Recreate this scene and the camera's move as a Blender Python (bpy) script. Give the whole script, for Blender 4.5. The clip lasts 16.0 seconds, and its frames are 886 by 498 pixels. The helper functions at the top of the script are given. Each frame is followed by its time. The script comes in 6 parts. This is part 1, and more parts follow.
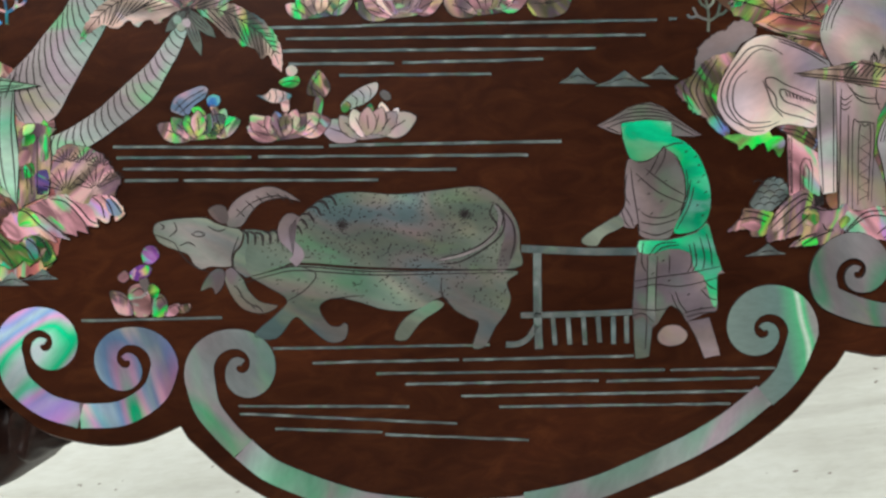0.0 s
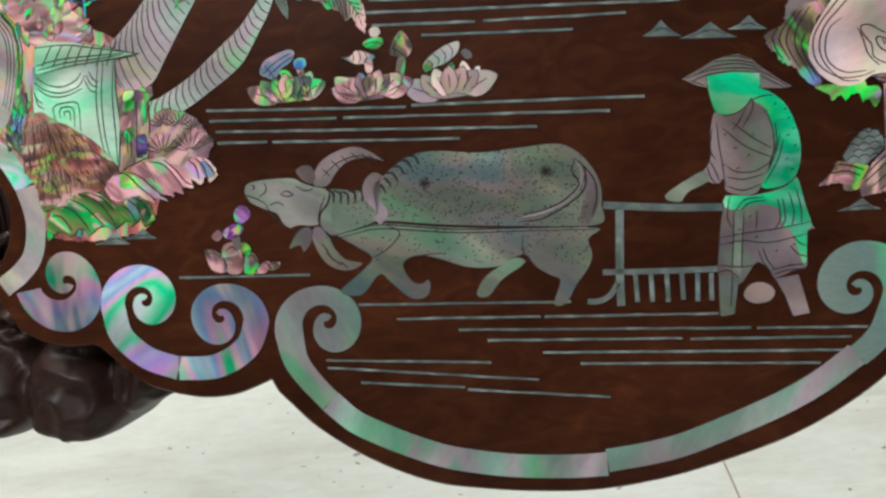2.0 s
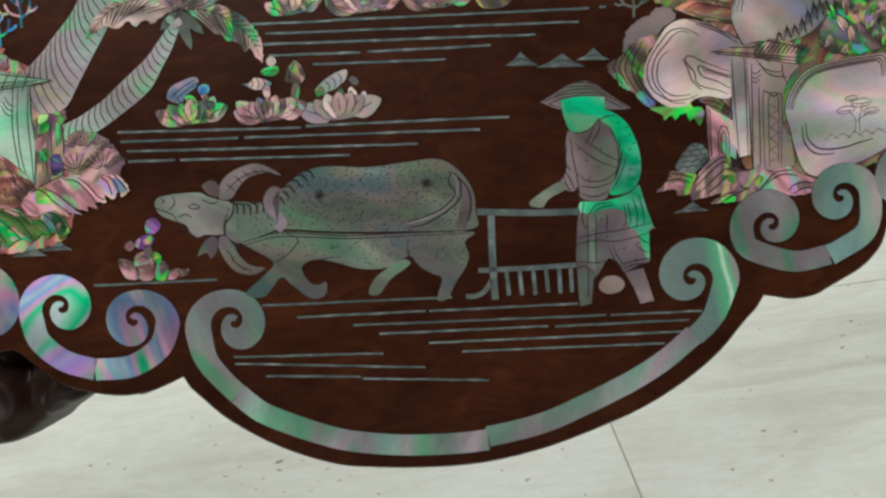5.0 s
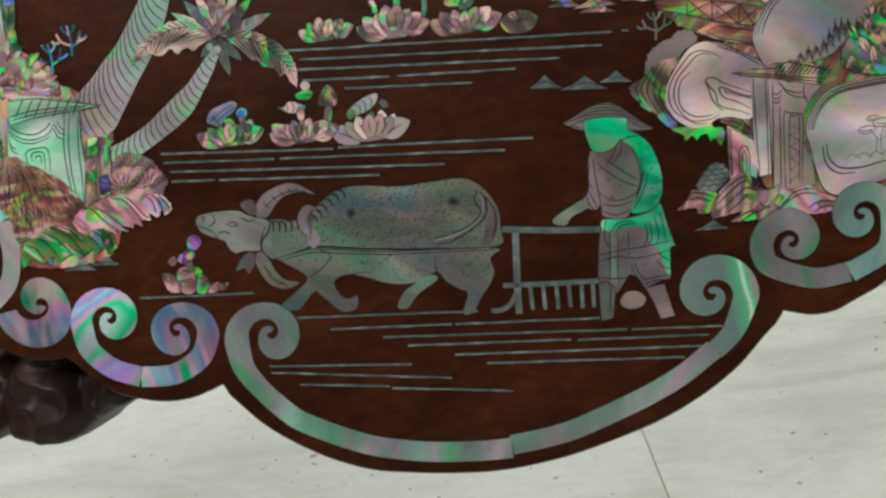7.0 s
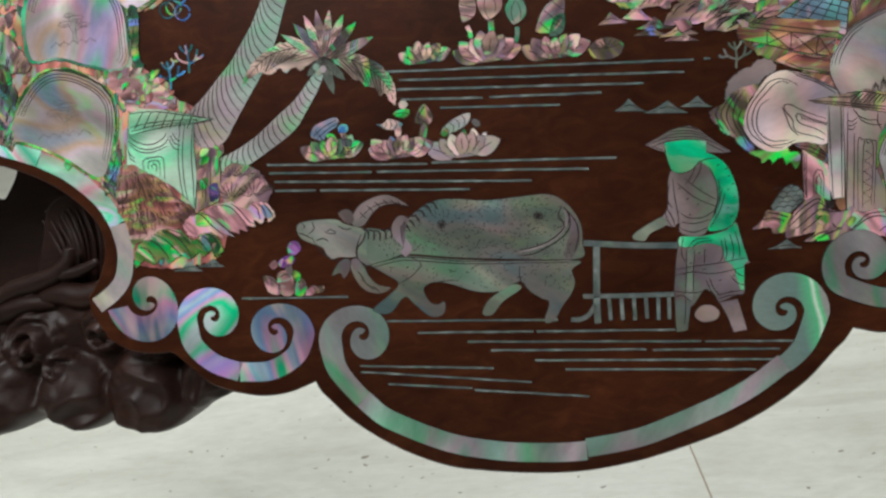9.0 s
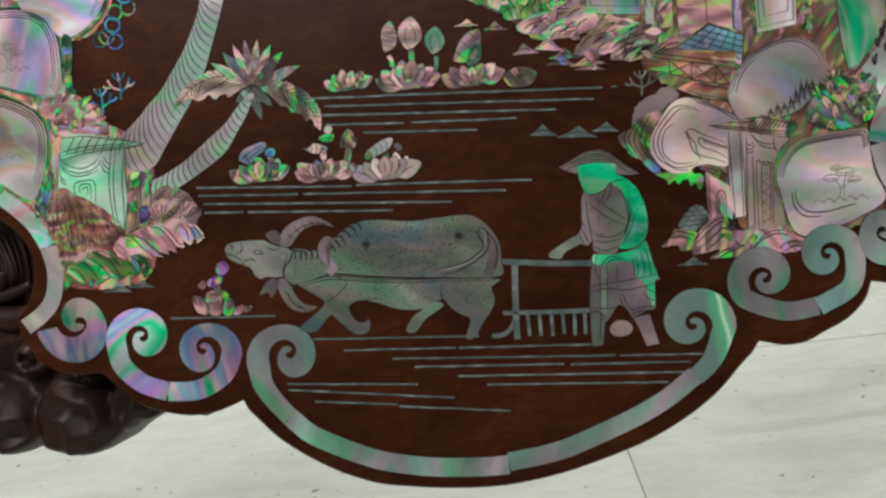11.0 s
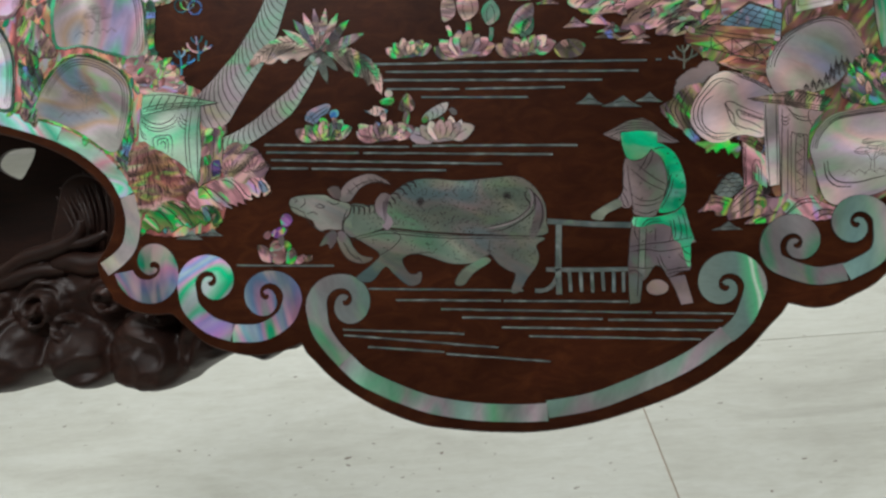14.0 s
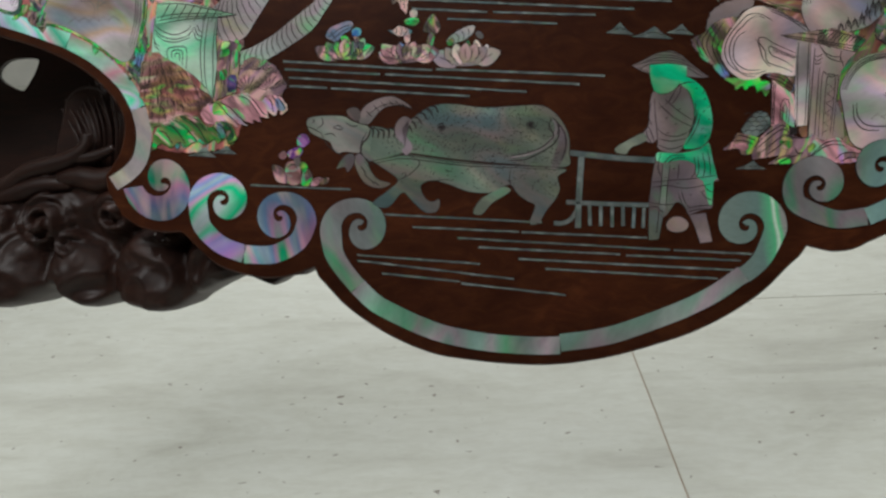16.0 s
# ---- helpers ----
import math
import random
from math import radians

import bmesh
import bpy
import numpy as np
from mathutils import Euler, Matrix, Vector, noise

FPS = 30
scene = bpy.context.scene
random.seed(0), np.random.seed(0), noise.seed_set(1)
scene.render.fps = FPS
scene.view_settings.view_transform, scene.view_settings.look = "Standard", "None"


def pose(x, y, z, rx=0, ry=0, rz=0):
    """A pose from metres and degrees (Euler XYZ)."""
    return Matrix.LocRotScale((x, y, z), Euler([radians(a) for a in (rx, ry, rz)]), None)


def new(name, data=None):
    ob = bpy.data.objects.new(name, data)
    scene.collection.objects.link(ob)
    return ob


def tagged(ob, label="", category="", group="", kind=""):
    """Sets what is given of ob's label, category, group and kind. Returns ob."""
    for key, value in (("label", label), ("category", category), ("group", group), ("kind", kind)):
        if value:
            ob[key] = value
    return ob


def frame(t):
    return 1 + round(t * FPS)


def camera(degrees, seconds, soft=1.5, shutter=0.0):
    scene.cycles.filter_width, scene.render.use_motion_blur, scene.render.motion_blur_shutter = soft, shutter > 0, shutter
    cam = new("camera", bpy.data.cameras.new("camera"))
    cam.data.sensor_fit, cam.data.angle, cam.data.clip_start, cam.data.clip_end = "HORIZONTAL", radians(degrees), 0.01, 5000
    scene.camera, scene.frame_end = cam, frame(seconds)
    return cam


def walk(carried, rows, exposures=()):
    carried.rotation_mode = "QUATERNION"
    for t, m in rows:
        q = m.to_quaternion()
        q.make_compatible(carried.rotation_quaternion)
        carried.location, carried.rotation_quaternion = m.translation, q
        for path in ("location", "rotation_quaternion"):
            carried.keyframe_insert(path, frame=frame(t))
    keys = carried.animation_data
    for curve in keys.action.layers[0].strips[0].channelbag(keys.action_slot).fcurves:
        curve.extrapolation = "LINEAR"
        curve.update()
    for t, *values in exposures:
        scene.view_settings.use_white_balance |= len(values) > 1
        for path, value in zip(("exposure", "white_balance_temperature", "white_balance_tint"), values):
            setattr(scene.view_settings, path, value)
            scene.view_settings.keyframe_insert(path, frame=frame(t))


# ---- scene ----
cam = camera(61.0, 16.0, soft=2.6)
PATH = [
    (0.0, -0.0292, -0.4094, 0.7853, 66.18, 5.63, -2.53),
    (0.5, -0.0307, -0.4190, 0.7886, 66.08, 6.05, -1.80),
    (1.0, -0.0086, -0.4187, 0.8003, 65.70, 8.46, -1.31),
    (1.5, -0.0130, -0.4222, 0.7954, 65.92, 9.37, 0.30),
    (2.0, -0.0392, -0.4208, 0.7750, 65.32, 8.02, 2.09),
    (2.5, 0.0034, -0.4295, 0.8110, 63.67, 10.19, 0.80),
    (3.0, 0.0187, -0.4570, 0.8240, 66.49, 8.07, -1.42),
    (3.5, 0.0080, -0.4544, 0.8158, 66.66, 6.19, -2.64),
    (4.0, 0.0151, -0.4754, 0.7952, 65.70, 6.30, -3.37),
    (4.5, 0.0396, -0.4551, 0.7912, 64.62, 8.71, -4.19),
    (4.7, -0.0090, -0.4756, 0.7877, 65.83, 7.40, -3.97),
    (7.0, 0.0001, -0.4931, 0.8152, 65.31, 7.98, -0.80),
    (7.5, -0.0079, -0.4942, 0.8156, 65.67, 7.95, -0.49),
    (8.0, -0.0099, -0.4940, 0.8163, 65.82, 8.03, -0.15),
    (8.5, -0.0076, -0.4939, 0.8181, 65.98, 8.57, -0.05),
    (9.0, -0.0433, -0.5258, 0.8364, 66.38, 7.45, 1.70),
    (9.5, -0.0200, -0.4853, 0.8148, 66.07, 8.12, 2.06),
    (9.7, 0.0050, -0.4811, 0.8087, 66.44, 9.61, 1.05),
    (11.8, -0.0363, -0.6564, 0.8287, 70.81, 3.59, -2.23),
    (12.0, -0.0747, -0.6775, 0.8279, 71.23, 2.25, -1.52),
    (12.5, -0.0686, -0.6779, 0.8338, 71.57, 3.76, 0.39),
    (13.0, -0.0555, -0.6427, 0.8271, 69.45, 4.42, 0.13),
    (13.5, -0.0432, -0.6247, 0.8205, 68.96, 5.81, 1.11),
    (14.0, -0.0292, -0.6064, 0.8061, 69.59, 5.89, 1.86),
    (14.5, -0.0177, -0.5907, 0.7960, 67.85, 7.11, 1.23),
    (15.0, -0.0245, -0.5993, 0.8005, 66.38, 6.48, 0.92),
    (15.5, -0.0342, -0.6128, 0.8070, 66.21, 5.69, 0.66),
    (16.0, -0.0620, -0.6075, 0.7807, 66.35, 3.17, 1.54),
]
walk(cam, [(t, pose(x, y, z, rx, ry, rz)) for t, x, y, z, rx, ry, rz in PATH],
     exposures=[(0.0, 0.4), (3.5, 0.3), (4.5, 0.14), (7.0, 0.0), (9.0, 0.15), (12.5, -0.03), (14.5, -0.09), (16.0, -0.24)])

# ---- light: one room with pale walls, lit from above by unseen, added area lamps ----
world = bpy.data.worlds.new("room_world")
scene.world = world
world.use_nodes = True
world.node_tree.nodes["Background"].inputs["Color"].default_value = (0.9, 0.95, 1.0, 1)
world.node_tree.nodes["Background"].inputs["Strength"].default_value = 0.05


def added_area_lamp(name, x, y, sx, sy, watts, colour):
    data = bpy.data.lights.new(name, "AREA")
    data.shape, data.size, data.size_y, data.energy, data.color = "RECTANGLE", sx, sy, watts, colour
    ob = new(name, data)
    ob.matrix_world = pose(x, y, 2.72)
    return ob


added_area_lamp("added_room_light", 0.2, 1.5, 1.2, 1.2, 72, (0.96, 0.99, 1.0))
added_area_lamp("added_room_light", -0.6, -1.3, 1.2, 1.2, 50, (0.96, 0.99, 1.0))


# ---- materials ----
def material(name, rough=0.5, spec=0.5, coat=0.0):
    m = bpy.data.materials.new(name)
    m.use_nodes = True
    b = m.node_tree.nodes["Principled BSDF"]
    b.inputs["Roughness"].default_value = rough
    b.inputs["Specular IOR Level"].default_value = spec
    b.inputs["Coat Weight"].default_value = coat
    b.inputs["Coat Roughness"].default_value = 0.12
    return m, m.node_tree.nodes, m.node_tree.links, b


def coords(nodes, links, scale, turn=0.0):
    tc, mp = nodes.new("ShaderNodeTexCoord"), nodes.new("ShaderNodeMapping")
    mp.inputs["Scale"].default_value = scale
    mp.inputs["Rotation"].default_value = (0, 0, radians(turn))
    links.new(tc.outputs["Object"], mp.inputs["Vector"])
    return mp.outputs["Vector"]


def noise_node(nodes, links, vec, scale, detail=3.0, distort=0.0, rough=0.55):
    n = nodes.new("ShaderNodeTexNoise")
    n.inputs["Scale"].default_value, n.inputs["Detail"].default_value = scale, detail
    n.inputs["Distortion"].default_value, n.inputs["Roughness"].default_value = distort, rough
    links.new(vec, n.inputs["Vector"])
    return n.outputs["Fac"]


def ramp_node(nodes, links, fac, stops):
    r = nodes.new("ShaderNodeValToRGB")
    el = r.color_ramp.elements
    while len(el) < len(stops):
        el.new(0.5)
    for e, (p, c) in zip(el, stops):
        e.position, e.color = p, (*c, 1)
    links.new(fac, r.inputs["Fac"])
    return r.outputs["Color"]


def maths(nodes, links, op, a, b):
    n = nodes.new("ShaderNodeMath")
    n.operation = op
    for k, x in enumerate((a, b)):
        if isinstance(x, (int, float)):
            n.inputs[k].default_value = x
        else:
            links.new(x, n.inputs[k])
    return n.outputs[0]


def bump(nodes, links, b, height, strength, dist):
    n = nodes.new("ShaderNodeBump")
    n.inputs["Strength"].default_value, n.inputs["Distance"].default_value = strength, dist
    links.new(height, n.inputs["Height"])
    links.new(n.outputs["Normal"], b.inputs["Normal"])


def mix(nodes, links, fac, a, b, kind="MIX"):
    n = nodes.new("ShaderNodeMix")
    n.data_type, n.blend_type = "RGBA", kind
    if isinstance(fac, (int, float)):
        n.inputs["Factor"].default_value = fac
    else:
        links.new(fac, n.inputs["Factor"])
    for sock, x in ((n.inputs["A"], a), (n.inputs["B"], b)):
        if isinstance(x, tuple):
            sock.default_value = (*x, 1)
        else:
            links.new(x, sock)
    return n.outputs["Result"]


def pearl(name, stops, scale=16.0, stretch=(1.0, 1.0, 1.0), turn=0.0, spread=0.5, distort=1.2, rough=0.3, vivid=1.0, whirl=1.0, contrast=2.0):
    """Mother-of-pearl: broad soft bands of colour that run on from piece to piece at other angles, with a fine growth
    grain; sheen and glints are painted into the colour.
    """
    m, nodes, links, b = material(name, rough, 0.4, 0.0)
    tc, spin, mp = nodes.new("ShaderNodeTexCoord"), nodes.new("ShaderNodeVectorRotate"), nodes.new("ShaderNodeMapping")
    info = nodes.new("ShaderNodeObjectInfo")
    spin.rotation_type = "Z_AXIS"
    links.new(tc.outputs["Object"], spin.inputs["Vector"])
    links.new(maths(nodes, links, "ADD", maths(nodes, links, "MULTIPLY", info.outputs["Random"], 3.14 * whirl), radians(turn)), spin.inputs["Angle"])
    links.new(spin.outputs["Vector"], mp.inputs["Vector"])
    mp.inputs["Scale"].default_value = stretch
    vec = mp.outputs["Vector"]
    big = noise_node(nodes, links, vec, scale, 1.5, distort, 0.4)
    big = maths(nodes, links, "MULTIPLY_ADD", big, contrast)
    big.node.inputs[2].default_value = 1.5 - contrast / 2
    shift = maths(nodes, links, "MULTIPLY", maths(nodes, links, "SUBTRACT", info.outputs["Random"], 0.5), spread)
    col = ramp_node(nodes, links, maths(nodes, links, "PINGPONG", maths(nodes, links, "ADD", big, shift), 1.0), stops)
    grain = noise_node(nodes, links, vec, scale * 14, 4, 0.4)
    tone = ramp_node(nodes, links, grain, [(0.3, (0.80, 0.80, 0.80)), (0.7, (1.0, 1.0, 1.0))])
    col = mix(nodes, links, 0.8, col, tone, "MULTIPLY")
    sheen = noise_node(nodes, links, vec, scale * 1.3, 1.5, 0.3, 0.4)
    sheen = maths(nodes, links, "ADD", sheen, maths(nodes, links, "MULTIPLY", maths(nodes, links, "SUBTRACT", info.outputs["Random"], 0.5), 0.12 + 0.28 * vivid))
    depth = ramp_node(nodes, links, sheen, [(0.26, (0.5 - 0.38 * vivid,) * 3), (0.46, (0.56 - 0.14 * vivid,) * 3), (0.6, (0.8,) * 3), (0.74, (1.05 + 0.65 * vivid,) * 3)])
    gain = nodes.new("ShaderNodeVectorMath")
    gain.operation = "MULTIPLY"
    links.new(mix(nodes, links, 1.0, col, depth, "MULTIPLY"), gain.inputs[0])
    gain.inputs[1].default_value = (1.0 + 0.62 * vivid,) * 3
    # bright glints are mixed into the base colour instead of being reflected
    spark = ramp_node(nodes, links, noise_node(nodes, links, vec, scale * 1.9, 2.0, 0.5), [(0.51, (0, 0, 0)), (0.63, (1, 1, 1))])
    hue = ramp_node(nodes, links, maths(nodes, links, "ADD", noise_node(nodes, links, vec, scale * 0.8, 1.0), maths(nodes, links, "MULTIPLY", maths(nodes, links, "SUBTRACT", info.outputs["Random"], 0.5), 0.35)),
                    [(0.16, (0.28, 0.36, 0.90)), (0.31, (0.03, 0.85, 0.14)), (0.40, (0.70, 0.60, 0.22)), (0.46, (0.95, 0.46, 0.56)), (0.53, (0.96, 0.66, 0.60)), (0.60, (0.04, 0.90, 0.22)), (0.80, (0.66, 0.36, 0.90))])
    glint = mix(nodes, links, maths(nodes, links, "MULTIPLY", spark, 0.85 * vivid ** 2), gain.outputs[0], hue)
    clip = nodes.new("ShaderNodeVectorMath")
    clip.operation = "MINIMUM"
    rich = nodes.new("ShaderNodeHueSaturation")
    rich.inputs["Saturation"].default_value = 1.12
    links.new(glint, rich.inputs["Color"])
    links.new(rich.outputs["Color"], clip.inputs[0])
    clip.inputs[1].default_value = (0.95, 0.95, 0.95)
    links.new(clip.outputs[0], b.inputs["Base Color"])
    bump(nodes, links, b, maths(nodes, links, "ADD", maths(nodes, links, "MULTIPLY", grain, 0.15), sheen), 0.35, 0.004)
    b.inputs["Thin Film Thickness"].default_value = 420
    b.inputs["Thin Film IOR"].default_value = 1.5
    return m


GREY = pearl("pearl_grey_green", [(0.0, (0.10, 0.16, 0.15)), (0.3, (0.18, 0.23, 0.19)), (0.45, (0.25, 0.27, 0.22)), (0.55, (0.21, 0.24, 0.21)), (0.66, (0.29, 0.26, 0.25)),
                                  (0.8, (0.18, 0.24, 0.26)), (1.0, (0.15, 0.23, 0.22))], 9, (1, 2.6, 1), 15, 0.25, 0.6, vivid=0.3, whirl=0.1, contrast=1.9)
BORDER = pearl("pearl_border", [(0.0, (0.22, 0.35, 0.35)), (0.28, (0.25, 0.37, 0.31)), (0.42, (0.40, 0.32, 0.36)), (0.5, (0.29, 0.35, 0.33)),
                                (0.6, (0.18, 0.40, 0.27)), (0.72, (0.40, 0.35, 0.37)), (1.0, (0.31, 0.41, 0.40))], 7, (1, 2.2, 1), 30, 0.45, 0.5, vivid=0.38, whirl=0.5)
VIVID = pearl("pearl_vivid_border", [(0.0, (0.38, 0.41, 0.43)), (0.22, (0.03, 0.40, 0.22)), (0.32, (0.46, 0.24, 0.41)), (0.42, (0.22, 0.26, 0.46)), (0.5, (0.29, 0.38, 0.45)),
                                     (0.58, (0.19, 0.29, 0.46)), (0.65, (0.48, 0.28, 0.43)), (0.73, (0.03, 0.46, 0.22)), (0.84, (0.43, 0.48, 0.50)), (1.0, (0.07, 0.40, 0.34))], 6, (1, 2.8, 1), 40, 0.3, 0.2, vivid=0.7, whirl=0.6, contrast=2.6)
PALE = pearl("pearl_pale", [(0.0, (0.38, 0.52, 0.44)), (0.22, (0.46, 0.52, 0.48)), (0.4, (0.58, 0.46, 0.52)), (0.52, (0.52, 0.47, 0.46)),
                            (0.66, (0.58, 0.48, 0.50)), (0.82, (0.50, 0.54, 0.52)), (1.0, (0.36, 0.54, 0.43))], 8, (1, 2.0, 1), -30, 0.3, 0.5, vivid=0.65, whirl=0.3, contrast=3.2)
ROCK = pearl("pearl_rock", [(0.0, (0.16, 0.60, 0.36)), (0.2, (0.56, 0.50, 0.80)), (0.36, (0.88, 0.52, 0.66)), (0.5, (0.72, 0.70, 0.66)), (0.6, (0.95, 0.78, 0.86)),
                            (0.7, (0.84, 0.60, 0.46)), (0.82, (0.48, 0.60, 0.78)), (1.0, (0.20, 0.66, 0.40))], 9, (1, 2.2, 1), 25, 0.4, 0.3, vivid=0.55, contrast=2.6)
GREEN = pearl("pearl_green", [(0.0, (0.07, 0.31, 0.21)), (0.25, (0.03, 0.36, 0.18)), (0.42, (0.09, 0.40, 0.22)), (0.55, (0.29, 0.45, 0.36)),
                              (0.68, (0.05, 0.45, 0.21)), (0.85, (0.24, 0.38, 0.31)), (1.0, (0.12, 0.36, 0.31))], 12, (1, 2.2, 1), 20, 0.25, 0.6, vivid=0.62)
STONEY = pearl("pearl_boulder", [(0.0, (0.54, 0.60, 0.48)), (0.22, (0.62, 0.50, 0.62)), (0.4, (0.80, 0.58, 0.60)), (0.52, (0.66, 0.62, 0.52)), (0.64, (0.84, 0.60, 0.58)),
                                 (0.8, (0.68, 0.56, 0.62)), (1.0, (0.56, 0.62, 0.50))], 8, (1, 2.0, 1), 25, 0.4, 0.3, vivid=0.5, contrast=2.6)
PURPLE = pearl("pearl_purple", [(0.0, (0.10, 0.05, 0.25)), (0.4, (0.34, 0.12, 0.44)), (0.6, (0.46, 0.22, 0.50)), (1.0, (0.20, 0.16, 0.50))], 40, (1, 2, 1), 0, 0.5)
LIME = pearl("pearl_lime", [(0.0, (0.10, 0.12, 0.05)), (0.25, (0.04, 0.40, 0.08)), (0.42, (0.30, 0.34, 0.12)), (0.55, (0.08, 0.46, 0.12)), (0.68, (0.40, 0.36, 0.16)),
                            (0.82, (0.04, 0.55, 0.14)), (1.0, (0.12, 0.34, 0.20))], 22, (1, 2.6, 1), -20, 0.5, 0.5)
MINT = pearl("pearl_mint", [(0.0, (0.20, 0.46, 0.32)), (0.3, (0.38, 0.52, 0.43)), (0.5, (0.22, 0.56, 0.36)), (0.7, (0.46, 0.53, 0.46)), (1.0, (0.16, 0.48, 0.30))], 9, (1, 2.2, 1), 60, 0.2, 0.3, vivid=0.5)


def painted_glint(name):
    """Grey-green shell with one narrow bright glint painted into the colour down its side."""
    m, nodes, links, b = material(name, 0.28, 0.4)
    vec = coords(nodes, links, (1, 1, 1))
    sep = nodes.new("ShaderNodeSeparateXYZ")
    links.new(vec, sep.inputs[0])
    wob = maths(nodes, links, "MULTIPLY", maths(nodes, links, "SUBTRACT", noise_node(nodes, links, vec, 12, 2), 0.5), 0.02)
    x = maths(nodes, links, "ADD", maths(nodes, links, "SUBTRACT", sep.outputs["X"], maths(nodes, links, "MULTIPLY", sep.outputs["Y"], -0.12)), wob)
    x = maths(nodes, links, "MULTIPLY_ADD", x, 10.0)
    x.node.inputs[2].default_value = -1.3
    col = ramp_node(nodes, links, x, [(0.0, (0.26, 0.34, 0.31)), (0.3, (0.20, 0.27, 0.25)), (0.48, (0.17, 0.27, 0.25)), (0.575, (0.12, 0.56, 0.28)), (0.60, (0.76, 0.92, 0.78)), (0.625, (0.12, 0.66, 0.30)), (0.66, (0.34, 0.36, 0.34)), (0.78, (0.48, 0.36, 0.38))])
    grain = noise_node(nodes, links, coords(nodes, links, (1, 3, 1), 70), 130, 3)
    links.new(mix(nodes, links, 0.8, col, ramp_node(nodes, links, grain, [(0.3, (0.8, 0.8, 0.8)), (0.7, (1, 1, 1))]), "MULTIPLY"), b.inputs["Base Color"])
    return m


PAINTED_GLINT = painted_glint("pearl_painted_glint")
FROND = pearl("pearl_frond", [(0.0, (0.16, 0.10, 0.09)), (0.25, (0.34, 0.24, 0.21)), (0.45, (0.24, 0.17, 0.14)), (0.6, (0.38, 0.29, 0.24)), (0.75, (0.08, 0.44, 0.18)),
                              (0.88, (0.28, 0.20, 0.18)), (1.0, (0.06, 0.36, 0.38))], 18, (1, 2.6, 1), 20, 0.3, 0.5, vivid=0.95)
PINK = pearl("pearl_pink", [(0.0, (0.16, 0.08, 0.09)), (0.28, (0.44, 0.23, 0.26)), (0.45, (0.50, 0.33, 0.26)),
                            (0.62, (0.34, 0.20, 0.28)), (0.76, (0.50, 0.33, 0.33)), (0.9, (0.36, 0.32, 0.16)), (1.0, (0.40, 0.26, 0.36))], 20, (1, 2.8, 1), 60, 0.8, 0.5, vivid=0.95)
MIXED = pearl("pearl_mixed", [(0.0, (0.18, 0.09, 0.09)), (0.22, (0.42, 0.24, 0.25)), (0.4, (0.48, 0.34, 0.25)), (0.55, (0.24, 0.14, 0.15)), (0.7, (0.46, 0.31, 0.34)), (0.86, (0.14, 0.40, 0.16)), (1.0, (0.34, 0.26, 0.42))],
              24, (1, 2.8, 1), 35, 1.2, 0.5)
WHITE = pearl("pearl_white", [(0.0, (0.78, 0.70, 0.70)), (0.4, (0.74, 0.69, 0.66)), (0.7, (0.76, 0.66, 0.70)), (1.0, (0.60, 0.72, 0.64))], 12, (1, 2, 1), 0, 0.3, 0.5, vivid=0.45)
GLOW = pearl("pearl_bright_arc", [(0.0, (0.12, 0.58, 0.38)), (0.25, (0.48, 0.66, 0.58)), (0.4, (0.80, 0.42, 0.50)), (0.5, (0.62, 0.70, 0.68)), (0.62, (0.10, 0.64, 0.40)), (0.8, (0.56, 0.52, 0.72)), (1.0, (0.14, 0.62, 0.42))], 12, (1, 2, 1), 70, 0.4, 0.3, vivid=0.55, contrast=2.8)
DUSK = pearl("pearl_dusk", [(0.0, (0.16, 0.14, 0.14)), (0.4, (0.26, 0.20, 0.20)), (0.7, (0.24, 0.19, 0.22)), (1.0, (0.20, 0.28, 0.24))], 12, (1, 1.4, 1), 10, 0.3, vivid=0.3)
BLUE = pearl("pearl_blue", [(0.0, (0.05, 0.09, 0.26)), (0.5, (0.07, 0.20, 0.34)), (1.0, (0.05, 0.32, 0.30))], 30, (1, 1, 1), 0, 0.6)
SKYBLUE = pearl("pearl_sky_blue", [(0.0, (0.24, 0.24, 0.42)), (0.5, (0.22, 0.36, 0.46)), (1.0, (0.14, 0.42, 0.38))], 20, (1, 1, 1), 0, 0.3)
WIRE = pearl("pearl_wire", [(0.0, (0.14, 0.17, 0.17)), (0.5, (0.24, 0.27, 0.26)), (1.0, (0.17, 0.23, 0.24))], 60, (1, 1, 1), 0, 0.5, vivid=0.25)
BROWNISH = pearl("pearl_brown", [(0.0, (0.20, 0.08, 0.08)), (0.3, (0.48, 0.18, 0.17)), (0.5, (0.46, 0.26, 0.15)), (0.66, (0.40, 0.18, 0.20)), (0.84, (0.24, 0.34, 0.12)), (1.0, (0.46, 0.22, 0.26))],
                 22, (2.8, 1, 1), 20, 0.4, 0.5, vivid=0.85)


def wood(name, dark, mid, light, rough, coat, gloss=0.3, along=(1, 7, 7)):
    m, nodes, links, b = material(name, rough, gloss, coat)
    vec = coords(nodes, links, along)
    grain = noise_node(nodes, links, vec, 22, 6, 1.2, 0.65)
    broad = noise_node(nodes, links, coords(nodes, links, (1, 2, 1)), 6, 3, 0.6)
    col = ramp_node(nodes, links, grain, [(0.25, dark), (0.5, mid), (0.78, light)])
    tone = ramp_node(nodes, links, broad, [(0.3, (0.55, 0.50, 0.48)), (0.5, (0.85, 0.85, 0.85)), (0.72, (1.25, 1.2, 1.15))])
    links.new(mix(nodes, links, 1.0, col, tone, "MULTIPLY"), b.inputs["Base Color"])
    bump(nodes, links, b, grain, 0.15, 0.0004)
    return m


